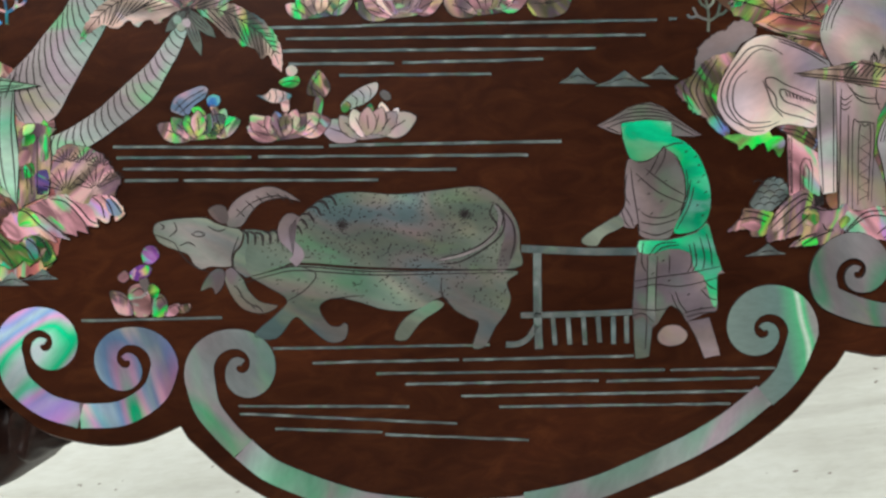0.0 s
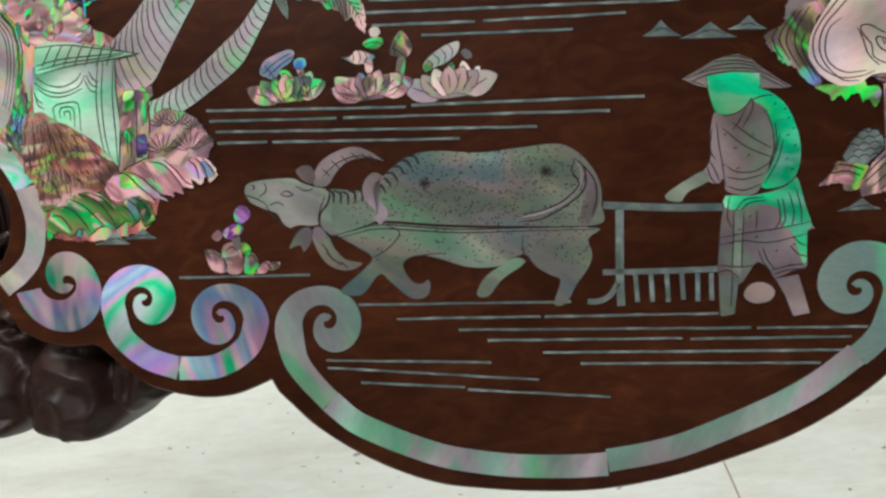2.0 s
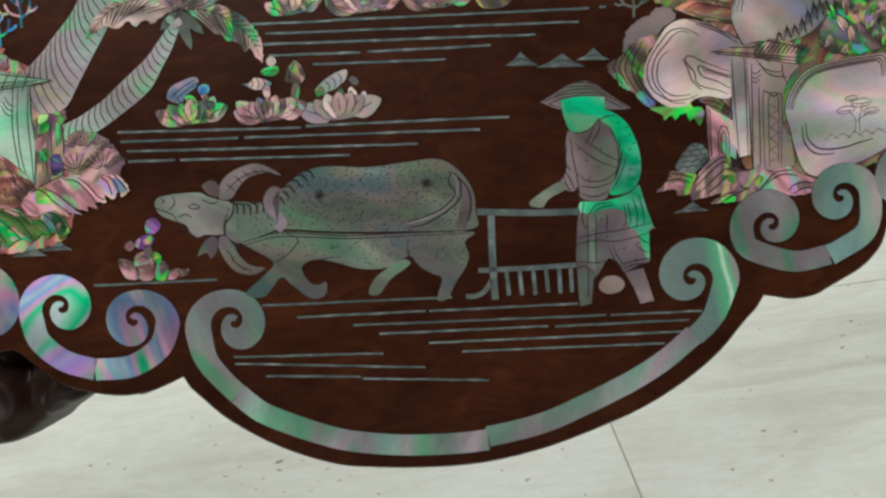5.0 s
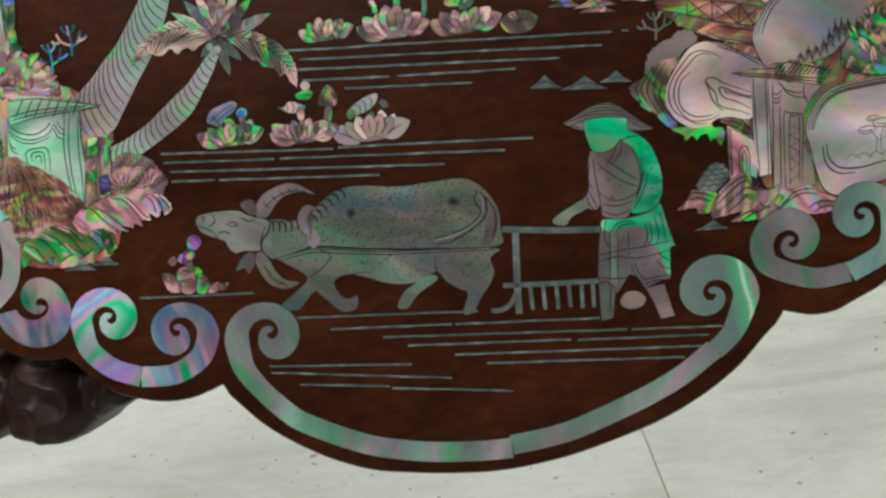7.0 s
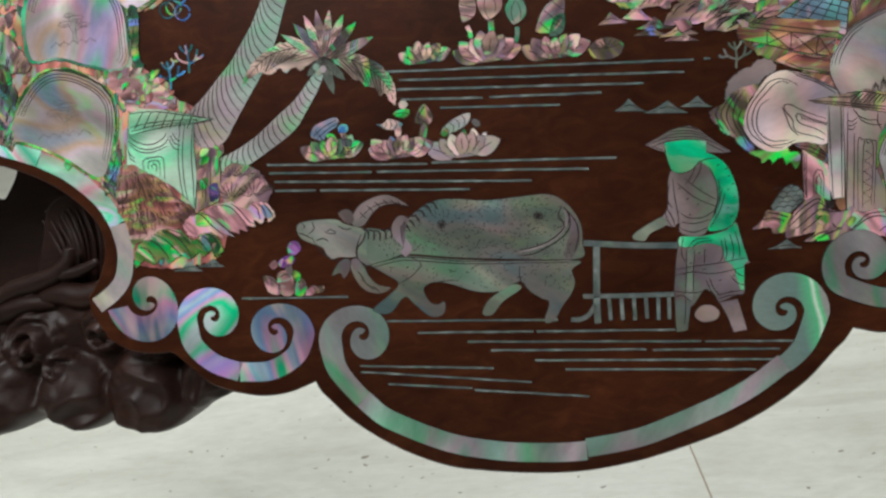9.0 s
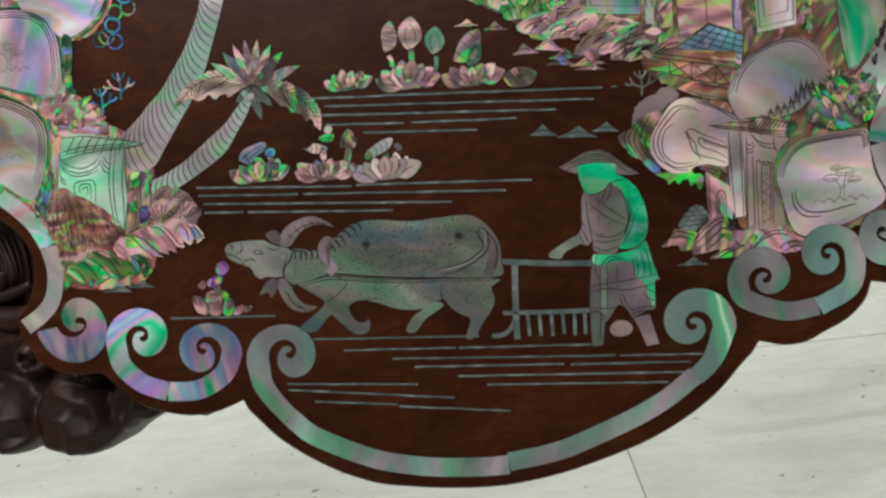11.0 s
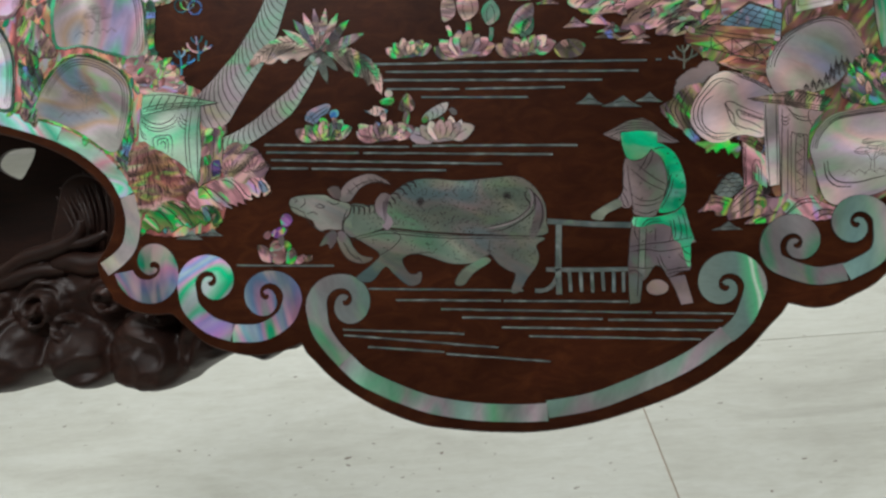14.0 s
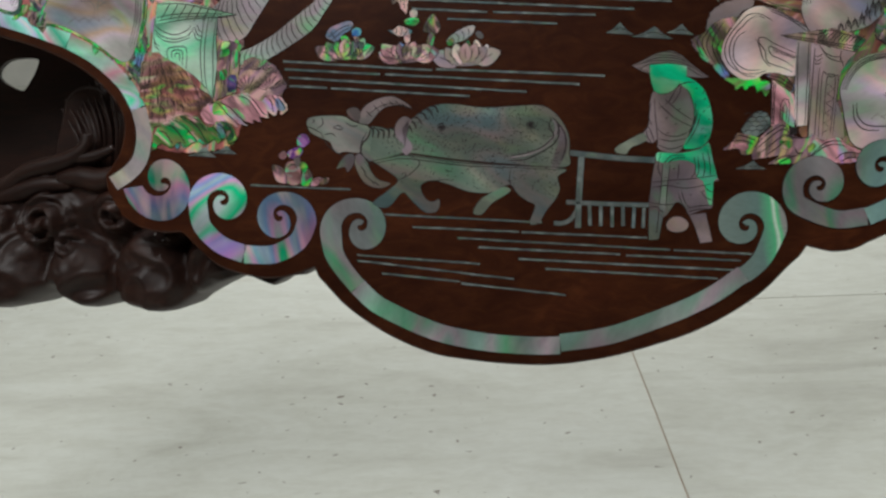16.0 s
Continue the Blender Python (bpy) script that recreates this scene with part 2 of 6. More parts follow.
BOARD = wood("rosewood_lacquered", (0.030, 0.008, 0.004), (0.050, 0.014, 0.006), (0.086, 0.027, 0.010), 0.34, 0.03, 0.14, (1.6, 3.4, 3.4))
CARVED = wood("rosewood_dark_polished", (0.012, 0.005, 0.004), (0.024, 0.009, 0.006), (0.042, 0.016, 0.010), 0.5, 0.04, 0.26)


def engraved():
    m, nodes, links, b = material("engraving_and_shadow", 0.7, 0.2)
    n = noise_node(nodes, links, coords(nodes, links, (1, 1, 1)), 300, 3)
    links.new(ramp_node(nodes, links, n, [(0.3, (0.015, 0.012, 0.012)), (0.7, (0.05, 0.04, 0.04))]), b.inputs["Base Color"])
    return m


# also colours the glue line and painted shadow round the shell pieces
INK = engraved()


def stone():
    m, nodes, links, b = material("travertine_cream", 0.32, 0.5)
    vec = coords(nodes, links, (1.0, 3.2, 1.0), 3)
    info = nodes.new("ShaderNodeObjectInfo")
    off = nodes.new("ShaderNodeVectorMath")
    off.operation = "ADD"
    links.new(vec, off.inputs[0])
    links.new(info.outputs["Random"], off.inputs[1])
    band = noise_node(nodes, links, off.outputs[0], 3.0, 6, 1.0, 0.6)
    fine = noise_node(nodes, links, off.outputs[0], 26, 5, 0.4, 0.7)
    col = ramp_node(nodes, links, band, [(0.25, (0.49, 0.49, 0.44)), (0.45, (0.59, 0.60, 0.54)), (0.6, (0.64, 0.655, 0.60)), (0.8, (0.55, 0.545, 0.48))])
    tone = ramp_node(nodes, links, fine, [(0.3, (0.88, 0.87, 0.85)), (0.6, (1, 1, 1))])
    base = mix(nodes, links, 0.9, col, tone, "MULTIPLY")
    pit = noise_node(nodes, links, coords(nodes, links, (1.0, 1.4, 1.0)), 48, 1.5, 0.3, 0.5)
    mask = ramp_node(nodes, links, pit, [(0.715, (0, 0, 0)), (0.76, (1, 1, 1))])
    shade = maths(nodes, links, "MULTIPLY", info.outputs["Random"], 0.12)
    base = mix(nodes, links, shade, base, (0.40, 0.37, 0.32))
    links.new(mix(nodes, links, mask, base, (0.22, 0.19, 0.16)), b.inputs["Base Color"])
    bump(nodes, links, b, maths(nodes, links, "SUBTRACT", fine, mask), 0.1, 0.001)
    return m


STONE = stone()


def plain(name, colour, rough=0.8, scale=8.0):
    m, nodes, links, b = material(name, rough, 0.3)
    n = noise_node(nodes, links, coords(nodes, links, (1, 1, 1)), scale, 4)
    lo = tuple(0.88 * c for c in colour)
    links.new(ramp_node(nodes, links, n, [(0.3, lo), (0.7, colour)]), b.inputs["Base Color"])
    return m


DARK_WALL = plain("unseen_dark_wall", (0.10, 0.06, 0.04), 0.6, 3.0)
PAINT = plain("wall_paint", (0.72, 0.71, 0.67))
GROUT = plain("grout", (0.38, 0.31, 0.24), 0.9, 60.0)


# ---- mesh helpers; plane shapes are in millimetres on the panel ----
def link_mesh(name, bm, mat, parent=None, label="", shade=False):
    me = bpy.data.meshes.new(name)
    bm.normal_update()
    bm.to_mesh(me)
    bm.free()
    for mm in (mat if isinstance(mat, (list, tuple)) else [mat]):
        me.materials.append(mm)
    if shade:
        me.shade_smooth()
    ob = new(name, me)
    if parent:
        ob.parent = parent
    if label:
        tagged(ob, label)
    return ob


part = link_mesh


def smooth(pts, steps=6, closed=True):
    """A Catmull-Rom curve through a few hand-set corners."""
    n, out = len(pts), []
    for i in range(n if closed else n - 1):
        g = (lambda k: pts[k % n]) if closed else (lambda k: pts[min(max(k, 0), n - 1)])
        a, b, c, d = (Vector((*g(i + k), 0)) for k in (-1, 0, 1, 2))
        for s in range(steps):
            t = s / steps
            q = 0.5 * (2 * b + (c - a) * t + (2 * a - 5 * b + 4 * c - d) * t * t + (3 * b - a - 3 * c + d) * t ** 3)
            out.append((q.x, q.y))
    if not closed:
        out.append(tuple(pts[-1]))
    return out


def add_plate(bm, pts, z=0.0, thick=1.0, slot=0, chamfer=0.25, edge=None):
    """A thin slab with the outline pts, its face at z (mm), with a small chamfer."""
    area = sum(a[0] * b[1] - b[0] * a[1] for a, b in zip(pts, pts[1:] + pts[:1]))
    if area < 0:
        pts = pts[::-1]
    n = len(pts)
    cx, cy = sum(p[0] for p in pts) / n, sum(p[1] for p in pts) / n
    ring = []
    for i in range(n):
        a, c = Vector(pts[i - 1]), Vector(pts[(i + 1) % n])
        d = (c - a)
        d = Vector((-d.y, d.x)).normalized() if d.length > 1e-6 else Vector((0, 0))
        ring.append((pts[i][0] + d.x * chamfer, pts[i][1] + d.y * chamfer))
    top = [bm.verts.new((x * 0.001, y * 0.001, z * 0.001)) for x, y in ring]
    rim = [bm.verts.new((x * 0.001, y * 0.001, (z - chamfer) * 0.001)) for x, y in pts]
    low = [bm.verts.new((x * 0.001, y * 0.001, (z - thick) * 0.001)) for x, y in pts]
    f = bm.faces.new(top)
    f.material_index = slot
    for i in range(n):
        j = (i + 1) % n
        for u, v in ((top, rim), (rim, low)):
            q = bm.faces.new((v[i], v[j], u[j], u[i]))
            q.material_index = slot if edge is None else edge


FLAT = 0.22


def lift(z):
    """The pieces lie nearly flush: their order in height is kept within about two millimetres."""
    return 0.4 + (z - 0.4) * FLAT


def plate(name, pts, mat, parent, z=0.6, thick=1.2, label="", chamfer=0.3):
    """A shell piece, its edge coloured dark for the line of glue and the shadow there."""
    bm = bmesh.new()
    add_plate(bm, pts, lift(z), lift(z) + 0.2, 0, chamfer, 1)
    return part(name, bm, [mat, INK], parent, label)


def ribbon(pts, widths):
    """The outline of a band of changing width along a line."""
    left, right = [], []
    for i, p in enumerate(pts):
        a, b = Vector(pts[max(i - 1, 0)]), Vector(pts[min(i + 1, len(pts) - 1)])
        d = (b - a).normalized()
        w = (widths[i] if isinstance(widths, (list, tuple)) else widths) / 2
        left.append((p[0] - d.y * w, p[1] + d.x * w))
        right.append((p[0] + d.y * w, p[1] - d.x * w))
    return left + right[::-1]


def strokes(name, lines, parent, z, width=0.7, mat=None):
    """Engraved lines, each a thin ribbon just above the pearl; one mesh for a motif."""
    bm = bmesh.new()
    for ln in lines:
        w = [width * (0.45 + 0.55 * math.sin(math.pi * (i + 0.5) / len(ln))) for i in range(len(ln))]
        n = len(ln)
        o = ribbon(ln, w)
        vs = [bm.verts.new((x * 0.001, y * 0.001, lift(z) * 0.001)) for x, y in o]
        for i in range(n - 1):
            bm.faces.new((vs[i], vs[2 * n - 1 - i], vs[2 * n - 2 - i], vs[i + 1]))
    for f in bm.faces:
        f.normal_update()
        if f.normal.z < 0:
            f.normal_flip()
    return tagged(part(name, bm, mat or INK, parent), kind="stuff")


def inside(p, poly):
    hit = False
    for (ax, ay), (bx, by) in zip(poly, poly[1:] + poly[:1]):
        if (ay > p[1]) != (by > p[1]) and p[0] < (bx - ax) * (p[1] - ay) / (by - ay) + ax:
            hit = not hit
    return hit


# ---- the room ----
def box(name, lo, hi, mat):
    bm = bmesh.new()
    bmesh.ops.create_cube(bm, size=1.0)
    for v in bm.verts:
        v.co = [l + (c + 0.5) * (h - l) for c, l, h in zip(v.co, lo, hi)]
    return link_mesh(name, bm, mat)


X0, X1, Y0, Y1, HIGH = -3.6, 3.6, -3.4, 3.9, 2.75
tagged(box("wall_north", (X0, Y1, 0), (X1, Y1 + 0.15, HIGH), PAINT), "plain off-white painted wall", "wall", kind="structure")
# unseen wall, made dark so that the lacquered panel reflects little light
tagged(box("wall_south", (X0, Y0 - 0.15, 0), (X1, Y0, HIGH), DARK_WALL), "unseen dark brown wall added to keep reflections low", "wall", kind="structure")
tagged(box("wall_west", (X0 - 0.15, Y0, 0), (X0, Y1, HIGH), PAINT), "plain off-white painted wall", "wall", kind="structure")
tagged(box("wall_east", (X1, Y0, 0), (X1 + 0.15, Y1, HIGH), PAINT), "plain off-white painted wall", "wall", kind="structure")
tagged(box("ceiling", (X0 - 0.15, Y0 - 0.15, HIGH), (X1 + 0.15, Y1 + 0.15, HIGH + 0.12), PAINT), "plain white painted ceiling", "ceiling", kind="structure")
floor = tagged(box("floor", (X0, Y0, -0.06), (X1, Y1, -0.0015), GROUT), "floor of large polished cream travertine slabs", "floor", kind="structure")

# ---- the inlaid panel: an upright board that leans back, with carved supports behind its sides ----
LEAN_BACK, MIDDLE = 0.3174, 0.5318
SLOPE = Matrix.Translation((0, 0, MIDDLE)) @ Matrix(((1, 0, 0, 0), (0, math.sin(LEAN_BACK), -math.cos(LEAN_BACK), 0),
                                                    (0, math.cos(LEAN_BACK), math.sin(LEAN_BACK), 0), (0, 0, 0, 1)))
backrest = new("inlaid_panel")
backrest.empty_display_size = 0.1
backrest.matrix_world = SLOPE
tagged(backrest, "scalloped dark rosewood panel inlaid with iridescent mother-of-pearl village scene", "panel")
AXIS = -12.0


def mirror(pts):
    return [(2 * AXIS - x, y) for x, y in pts]


lobe = [(220.0, -25.7)] + smooth([(213.5, -34.7), (203.6, -43.4), (184.1, -62.6), (161.8, -78.2), (139.6, -90.1), (117.5, -99.4), (95.5, -106.1), (73.5, -112.0), (51.5, -117.0), (29.5, -120.3), (7.5, -122.3), (-14.3, -122.4), (-36.0, -120.8), (-57.6, -118.3), (-79.2, -114.8), (-100.7, -110.5), (-121.8, -102.5), (-142.5, -91.9), (-162.7, -78.5), (-182.5, -62.0), (-196.8, -45.3), (-204.2, -36.3)], 4, False) + [(-207.8, -27.7)]
step = smooth([(-216.0, -30.6), (-235.1, -35.4), (-259.6, -34.6), (-291.4, -23.8), (-310.6, -6.4), (-321.7, 6.3)], 5, False)
third = smooth([(-325.8, 8.6), (-341.5, 8.8), (-360.8, 14.0), (-376.8, 24.6) , (-379.1, 29.9), (-388.3, 47.3)], 5, False)
bite = smooth([(-389.1, 61.4), (-374.9, 80.3), (-368.4, 102.3), (-371.7, 121.1), (-386.9, 141.7), (-409.7, 159.9), (-437.3, 174.0), (-476.4, 187.8), (-521.5, 199.7), (-560.0, 180.0), (-610.0, 185.0)], 5, False)
crown = smooth([(-628.0, 230.0), (-600.0, 330.0), (-470.0, 420.0), (-250.0, 455.0), (AXIS, 470.0)], 6, False)
step_r = smooth([(313.8, 12.8), (307.6, -1.6), (292.8, -15.0), (272.2, -24.3), (257.4, -30.5), (240.8, -31.4), (227.0, -27.8)], 5, False)
outer = third + bite + crown
outline = lobe + step + outer + [p for p in mirror(outer)[::-1][1:] if p[0] > 322 or p[1] > 60] + step_r
bm = bmesh.new()
add_plate(bm, outline, 0.0, 20.0, 0, 1.6)
part("board", bm, BOARD, backrest, "lacquered dark reddish-brown rosewood board with scalloped edge")


# border of pearl strips and volutes
def stretched(line, first, last):
    """A line drawn out a little at its ends, so that neighbours meet in a hairline."""
    a, b = Vector(line[0]), Vector(line[-1])
    a += (a - Vector(line[1])).normalized() * first
    b += (b - Vector(line[-2])).normalized() * last
    return [tuple(a)] + list(line[1:-1]) + [tuple(b)]


def strip(pts, width, mat=BORDER, z=0.6, name="border_strip"):
    return plate(name, ribbon(stretched(smooth(pts, 6, False), 1.8, 1.8), width), mat, backrest, z)


CURL = ((1.0, 0.70, 0.63, 0.57, 0.27, 0.19, 0.13), (0.46, 0.33, 0.17, 0.10, 0.06, 0.03, 0.02))
WIDE = ((1.0, 0.82, 0.72, 0.53, 0.28, 0.19, 0.13), (0.44, 0.33, 0.18, 0.10, 0.06, 0.03, 0.02))
DEEP = ((1.0, 0.88, 0.70, 0.43, 0.27, 0.19, 0.13), (0.43, 0.32, 0.18, 0.10, 0.06, 0.03, 0.02))
TIGHT = ((1.08, 1.0, 0.68, 0.60, 0.36, 0.22, 0.16), (0.55, 0.30, 0.19, 0.10, 0.05, 0.03, 0.02))


def volute(tail, c, radius, start, turn, mat, width, table=CURL, name="border_scroll", z=0.6):
    """A band that runs along tail and then curls in round c: start in degrees, turn +1 counter-clockwise."""
    left, right = [], []
    if tail:
        mid = lambda a: [(c[0] + radius * (table[0][0] + table[1][0]) / 2 * math.cos(radians(start) + turn * a), c[1] + radius * (table[0][0] + table[1][0]) / 2 * math.sin(radians(start) + turn * a))]
        line = stretched(smooth(list(tail) + mid(0.0) + mid(0.25), 8, False)[:-8], 2.2, 0.0)
        full = radius * (table[0][0] - table[1][0])
        body = ribbon(line, [width + (full - width) * (i / (len(line) - 1)) ** 2 for i in range(len(line))])
        left, right = body[:len(line) - 1], body[len(line):][::-1][:-1]
    for i in range(57):
        a = i / 56 * 5.6
        j = min(int(a), 5)
        t = a - j
        ang = radians(start) + turn * a * math.pi / 2
        for side in (0, 1):
            q = table[side]
            r0, r1, r2, r3 = q[max(j - 1, 0)], q[j], q[j + 1], q[min(j + 2, 6)]
            r = 0.5 * (2 * r1 + (r2 - r0) * t + (2 * r0 - 5 * r1 + 4 * r2 - r3) * t * t + (3 * r1 - r0 - 3 * r2 + r3) * t ** 3) * radius
            (right if (side == 0) == (turn > 0) else left).append((c[0] + r * math.cos(ang), c[1] + r * math.sin(ang)))
    return plate(name, left + right[::-1], mat, backrest, z, 1.2, "", 0.3)


strip([(-168.5, -47.0), (-155.5, -60.7), (-139.3, -70.8), (-118.7, -81.5), (-97.9, -90.3), (-76.6, -96.0), (-55.2, -100.3), (-33.7, -102.9), (-12.1, -104.6), (4.9, -104.8)], 16.4)
strip([(8.2, -102.4), (31.8, -100.3), (53.8, -96.6), (75.9, -89.9), (98.0, -82.4), (120.1, -74.0), (142.2, -63.1), (164.1, -48.4)], 16.0)
volute([(-170.8, -44.4), (-180.7, -31.1), (-188.9, -15.7)], (-164.5, 7.1), 36.6, 190, -1, BORDER, 16.0)
# this scroll carries the glint painted into its shell colour
volute([(167.6, -47.5), (175.6, -41.2), (183.6, -31.4)], (168.5, -6.7), 34.6, -8, 1, PAINTED_GLINT, 15.5, DEEP)
volute([(-270.8, -12.4), (-289.8, -3.7), (-304.6, 12.6)], (-285.2, 34.2), 31.4, 192, -1, VIVID, 16.5, WIDE)
volute([(-267.4, -13.3), (-242.5, -14.2), (-220.6, -3.6)], (-234.9, 18.1), 32.8, -12, 1, VIVID, 16.5, CURL)
volute([], (-337.1, 53.3), 33.5, 186, 1, VIVID, 17.0, TIGHT)
volute([(267.0, -2.0), (242.0, -3.3), (212.8, 9.4)], (228.4, 24.6), 30.6, 192, -1, BORDER, 15.5, DEEP, z=6.5)
volute([(270.8, -1.7), (293.0, 8.5), (300.0, 20.0)], (280.2, 38.2), 30.0, -10, 1, BORDER, 15.5, WIDE, z=6.6)
volute([], (325.6, 52.6), 28.0, -6, -1, BORDER, 17.0, TIGHT, z=6.7)
arc1 = [(-545.0, 190.0), (-520.6, 213.7), (-464.2, 199.9), (-411.9, 179.7)]
arc2 = [(-410.2, 178.5), (-386.7, 163.5), (-364.3, 140.3), (-354.2, 120.0)]
arc3 = [(-353.3, 117.1), (-350.6, 95.6), (-355.9, 74.6), (-366.8, 62.9), (-380.4, 54.7)]
for arc, mat in ((arc1, GLOW), (arc2, GLOW), (arc3, WHITE)):
    strip(arc, 14.0, mat)


strip([(327.2, 124.8), (333.6, 144.0), (344.5, 164.0), (361.2, 188.3), (380.2, 215.3)], 15.0, GLOW, 6.2)
strip([(328.7, 120.8), (333.4, 97.8), (345.4, 76.1), (361.7, 61.4)], 15.0, WHITE, 6.2)


# ---- the scene in the inlay ----
def motif(name, pts, mat, z=0.6, label="", rough_edge=0.0, steps=5, curve=True, seed=1):
    """One flat piece of shell with a smooth, straight or ragged outline."""
    o = smooth(pts, steps) if curve else list(pts)
    if rough_edge:
        rnd = random.Random(seed)
        n, out = len(o), []
        for i in range(n):
            a, b = Vector(o[i]), Vector(o[(i + 1) % n])
            cuts = max(1, int((b - a).length / (rough_edge * 1.3)))
            d = Vector((a.y - b.y, b.x - a.x)).normalized()
            for k in range(cuts):
                q = a.lerp(b, k / cuts) + d * rough_edge * rnd.uniform(-0.5, 0.5) * (1 if (k + i) % 2 else -1)
                out.append((q.x, q.y))
        o = out
    return plate(name, o, mat, backrest, z, 1.2 + z * 0.3, label, 0.25 if rough_edge else 0.45)


def leaf(c, length, width, ang, bend=0.0):
    """A pointed leaf from its foot c outwards, 9 corners."""
    pts = []
    for s in (1, -1):
        for t in ((0.0, 0.22, 0.5, 0.78) if s > 0 else (1.0, 0.78, 0.5, 0.22)):
            w = width / 2 * math.sin(math.pi * min(1, t * 0.9 + 0.06)) ** 0.8 * s
            a = radians(ang) + bend * t
            x, y = length * t, w
            pts.append((c[0] + x * math.cos(a) - y * math.sin(a), c[1] + x * math.sin(a) + y * math.cos(a)))
    return pts


def shards(parent, region, count, size, mats, z=0.85, seed=0, lean=70.0, spread=60.0, name="shell_flake", lines=True, clear=(), sharp=False):
    """Small overlapping leaf-shaped flakes that fill a region."""
    rnd = random.Random(seed)
    poly = smooth(region, 4)
    xs, ys = [p[0] for p in poly], [p[1] for p in poly]
    got, tries, spots = 0, 0, []
    while got < count and tries < count * 40:
        tries += 1
        p = (rnd.uniform(min(xs), max(xs)), rnd.uniform(min(ys), max(ys)))
        if inside(p, poly) and not any(inside(p, h) for h in clear):
            spots.append(p)
            got += 1
    spots.sort(key=lambda q: -q[1])
    veins = []
    for k, p in enumerate(spots):
        ang = lean + rnd.uniform(-spread, spread)
        s = size * rnd.uniform(0.7, 1.35)
        zz = z + 1.6 * k / count
        o = leaf(p, s, s * rnd.uniform(0.42, 0.62), ang, rnd.uniform(-0.3, 0.3))
        if sharp:
            o = [o[0], o[2], (o[3][0] + s * rnd.uniform(-0.1, 0.1), o[3][1]), o[4], o[5], (o[6][0], o[6][1] + s * rnd.uniform(-0.15, 0.1))]
        plate(name, o, rnd.choice(mats), parent, zz, zz, "", 0.35)
        a = radians(ang)
        for off in (-0.22, 0.0, 0.22):
            veins.append([(p[0] + s * t * math.cos(a + off), p[1] + s * t * math.sin(a + off)) for t in (0.12, 0.45, 0.78)])
    if lines:
        strokes("engraving", veins, parent, z + 1.66, 0.5)


def hatch(region, count, ang, length, seed=0):
    rnd = random.Random(seed)
    poly = smooth(region, 4)
    xs, ys = [p[0] for p in poly], [p[1] for p in poly]
    out = []
    for _ in range(count * 6):
        if len(out) >= count:
            break
        p = (rnd.uniform(min(xs), max(xs)), rnd.uniform(min(ys), max(ys)))
        a = radians(ang + rnd.uniform(-15, 15))
        q = (p[0] + length * math.cos(a), p[1] + length * math.sin(a))
        if inside(p, poly) and inside(q, poly):
            m = ((p[0] + q[0]) / 2 - 0.12 * (q[1] - p[1]), (p[1] + q[1]) / 2 + 0.12 * (q[0] - p[0]))
            out.append([p, m, q])
    return out


def within(pts, k):
    """The outline pts drawn in towards its middle."""
    cx, cy = sum(p[0] for p in pts) / len(pts), sum(p[1] for p in pts) / len(pts)
    return [(cx + (x - cx) * k, cy + (y - cy) * k) for x, y in pts]


def contour(pts, k, a, b):
    """A stretch of an outline drawn inwards, for engraved shading."""
    o = smooth(within(pts, k), 5)
    n = len(o)
    return [o[int(i) % n] for i in range(int(a * n), int(b * n) + 1)]


# water: thin wires of shell
WATER = [
    [(-118.4, 213.3), (-63.6, 208.3)], [(-63.6, 208.7), (115.8, 193.2)], [(123.1, 193.0), (127.9, 192.7)], [(-110.0, 205.6), (108.0, 185.1)], [(-113.2, 198.7), (76.9, 180.3)],
    [(-110.3, 190.5), (-46.4, 184.4)], [(-41.4, 184.1), (44.6, 177.2)], [(-80.4, 180.6), (12.1, 171.7)],
    [(-223.4, 152.3), (-95.3, 138.4)], [(-91.8, 139.2), (51.0, 126.5)], [(-222.5, 145.5), (-140.2, 137.1)], [(-135.9, 136.9), (29.5, 120.4)], [(-219.4, 138.3), (-15.4, 116.2)], [(-219.4, 131.1), (-186.7, 127.9)], [(-183.4, 127.4), (-64.1, 114.9)],
    [(-142.4, 16.7), (-5.9, 4.1)], [(-118.6, 4.8), (-26.2, -3.3)], [(-23.7, -3.6), (84.3, -13.0)], [(-79.4, -6.5), (103.4, -24.2)], [(106.7, -24.6), (173.4, -30.7)],
    [(-61.6, -15.4), (60.7, -26.5)], [(65.7, -27.5), (163.3, -35.9)], [(-27.3, -26.9), (158.3, -44.0)], [(-4.0, -36.5), (143.7, -50.8)],
    [(-168.7, -17.9), (-61.1, -30.0)], [(-168.6, -22.9), (-31.8, -44.5)], [(-147.6, -35.0), (-79.8, -45.0)], [(-78.3, -46.5), (12.8, -60.4)], [(-259.2, 47.5), (-171.4, 39.8)],
]
rnd = random.Random(4)
for a, b in WATER:
    n = max(3, int((b[0] - a[0]) / 8))
    line = [(a[0] + (b[0] - a[0]) * i / n, a[1] + (b[1] - a[1]) * i / n + rnd.uniform(-0.15, 0.15)) for i in range(n + 1)]
    plate("water_line", ribbon(line, [rnd.uniform(1.6, 2.2) for _ in line]), WIRE, backrest, 0.5, 1.0, "", 0.2)

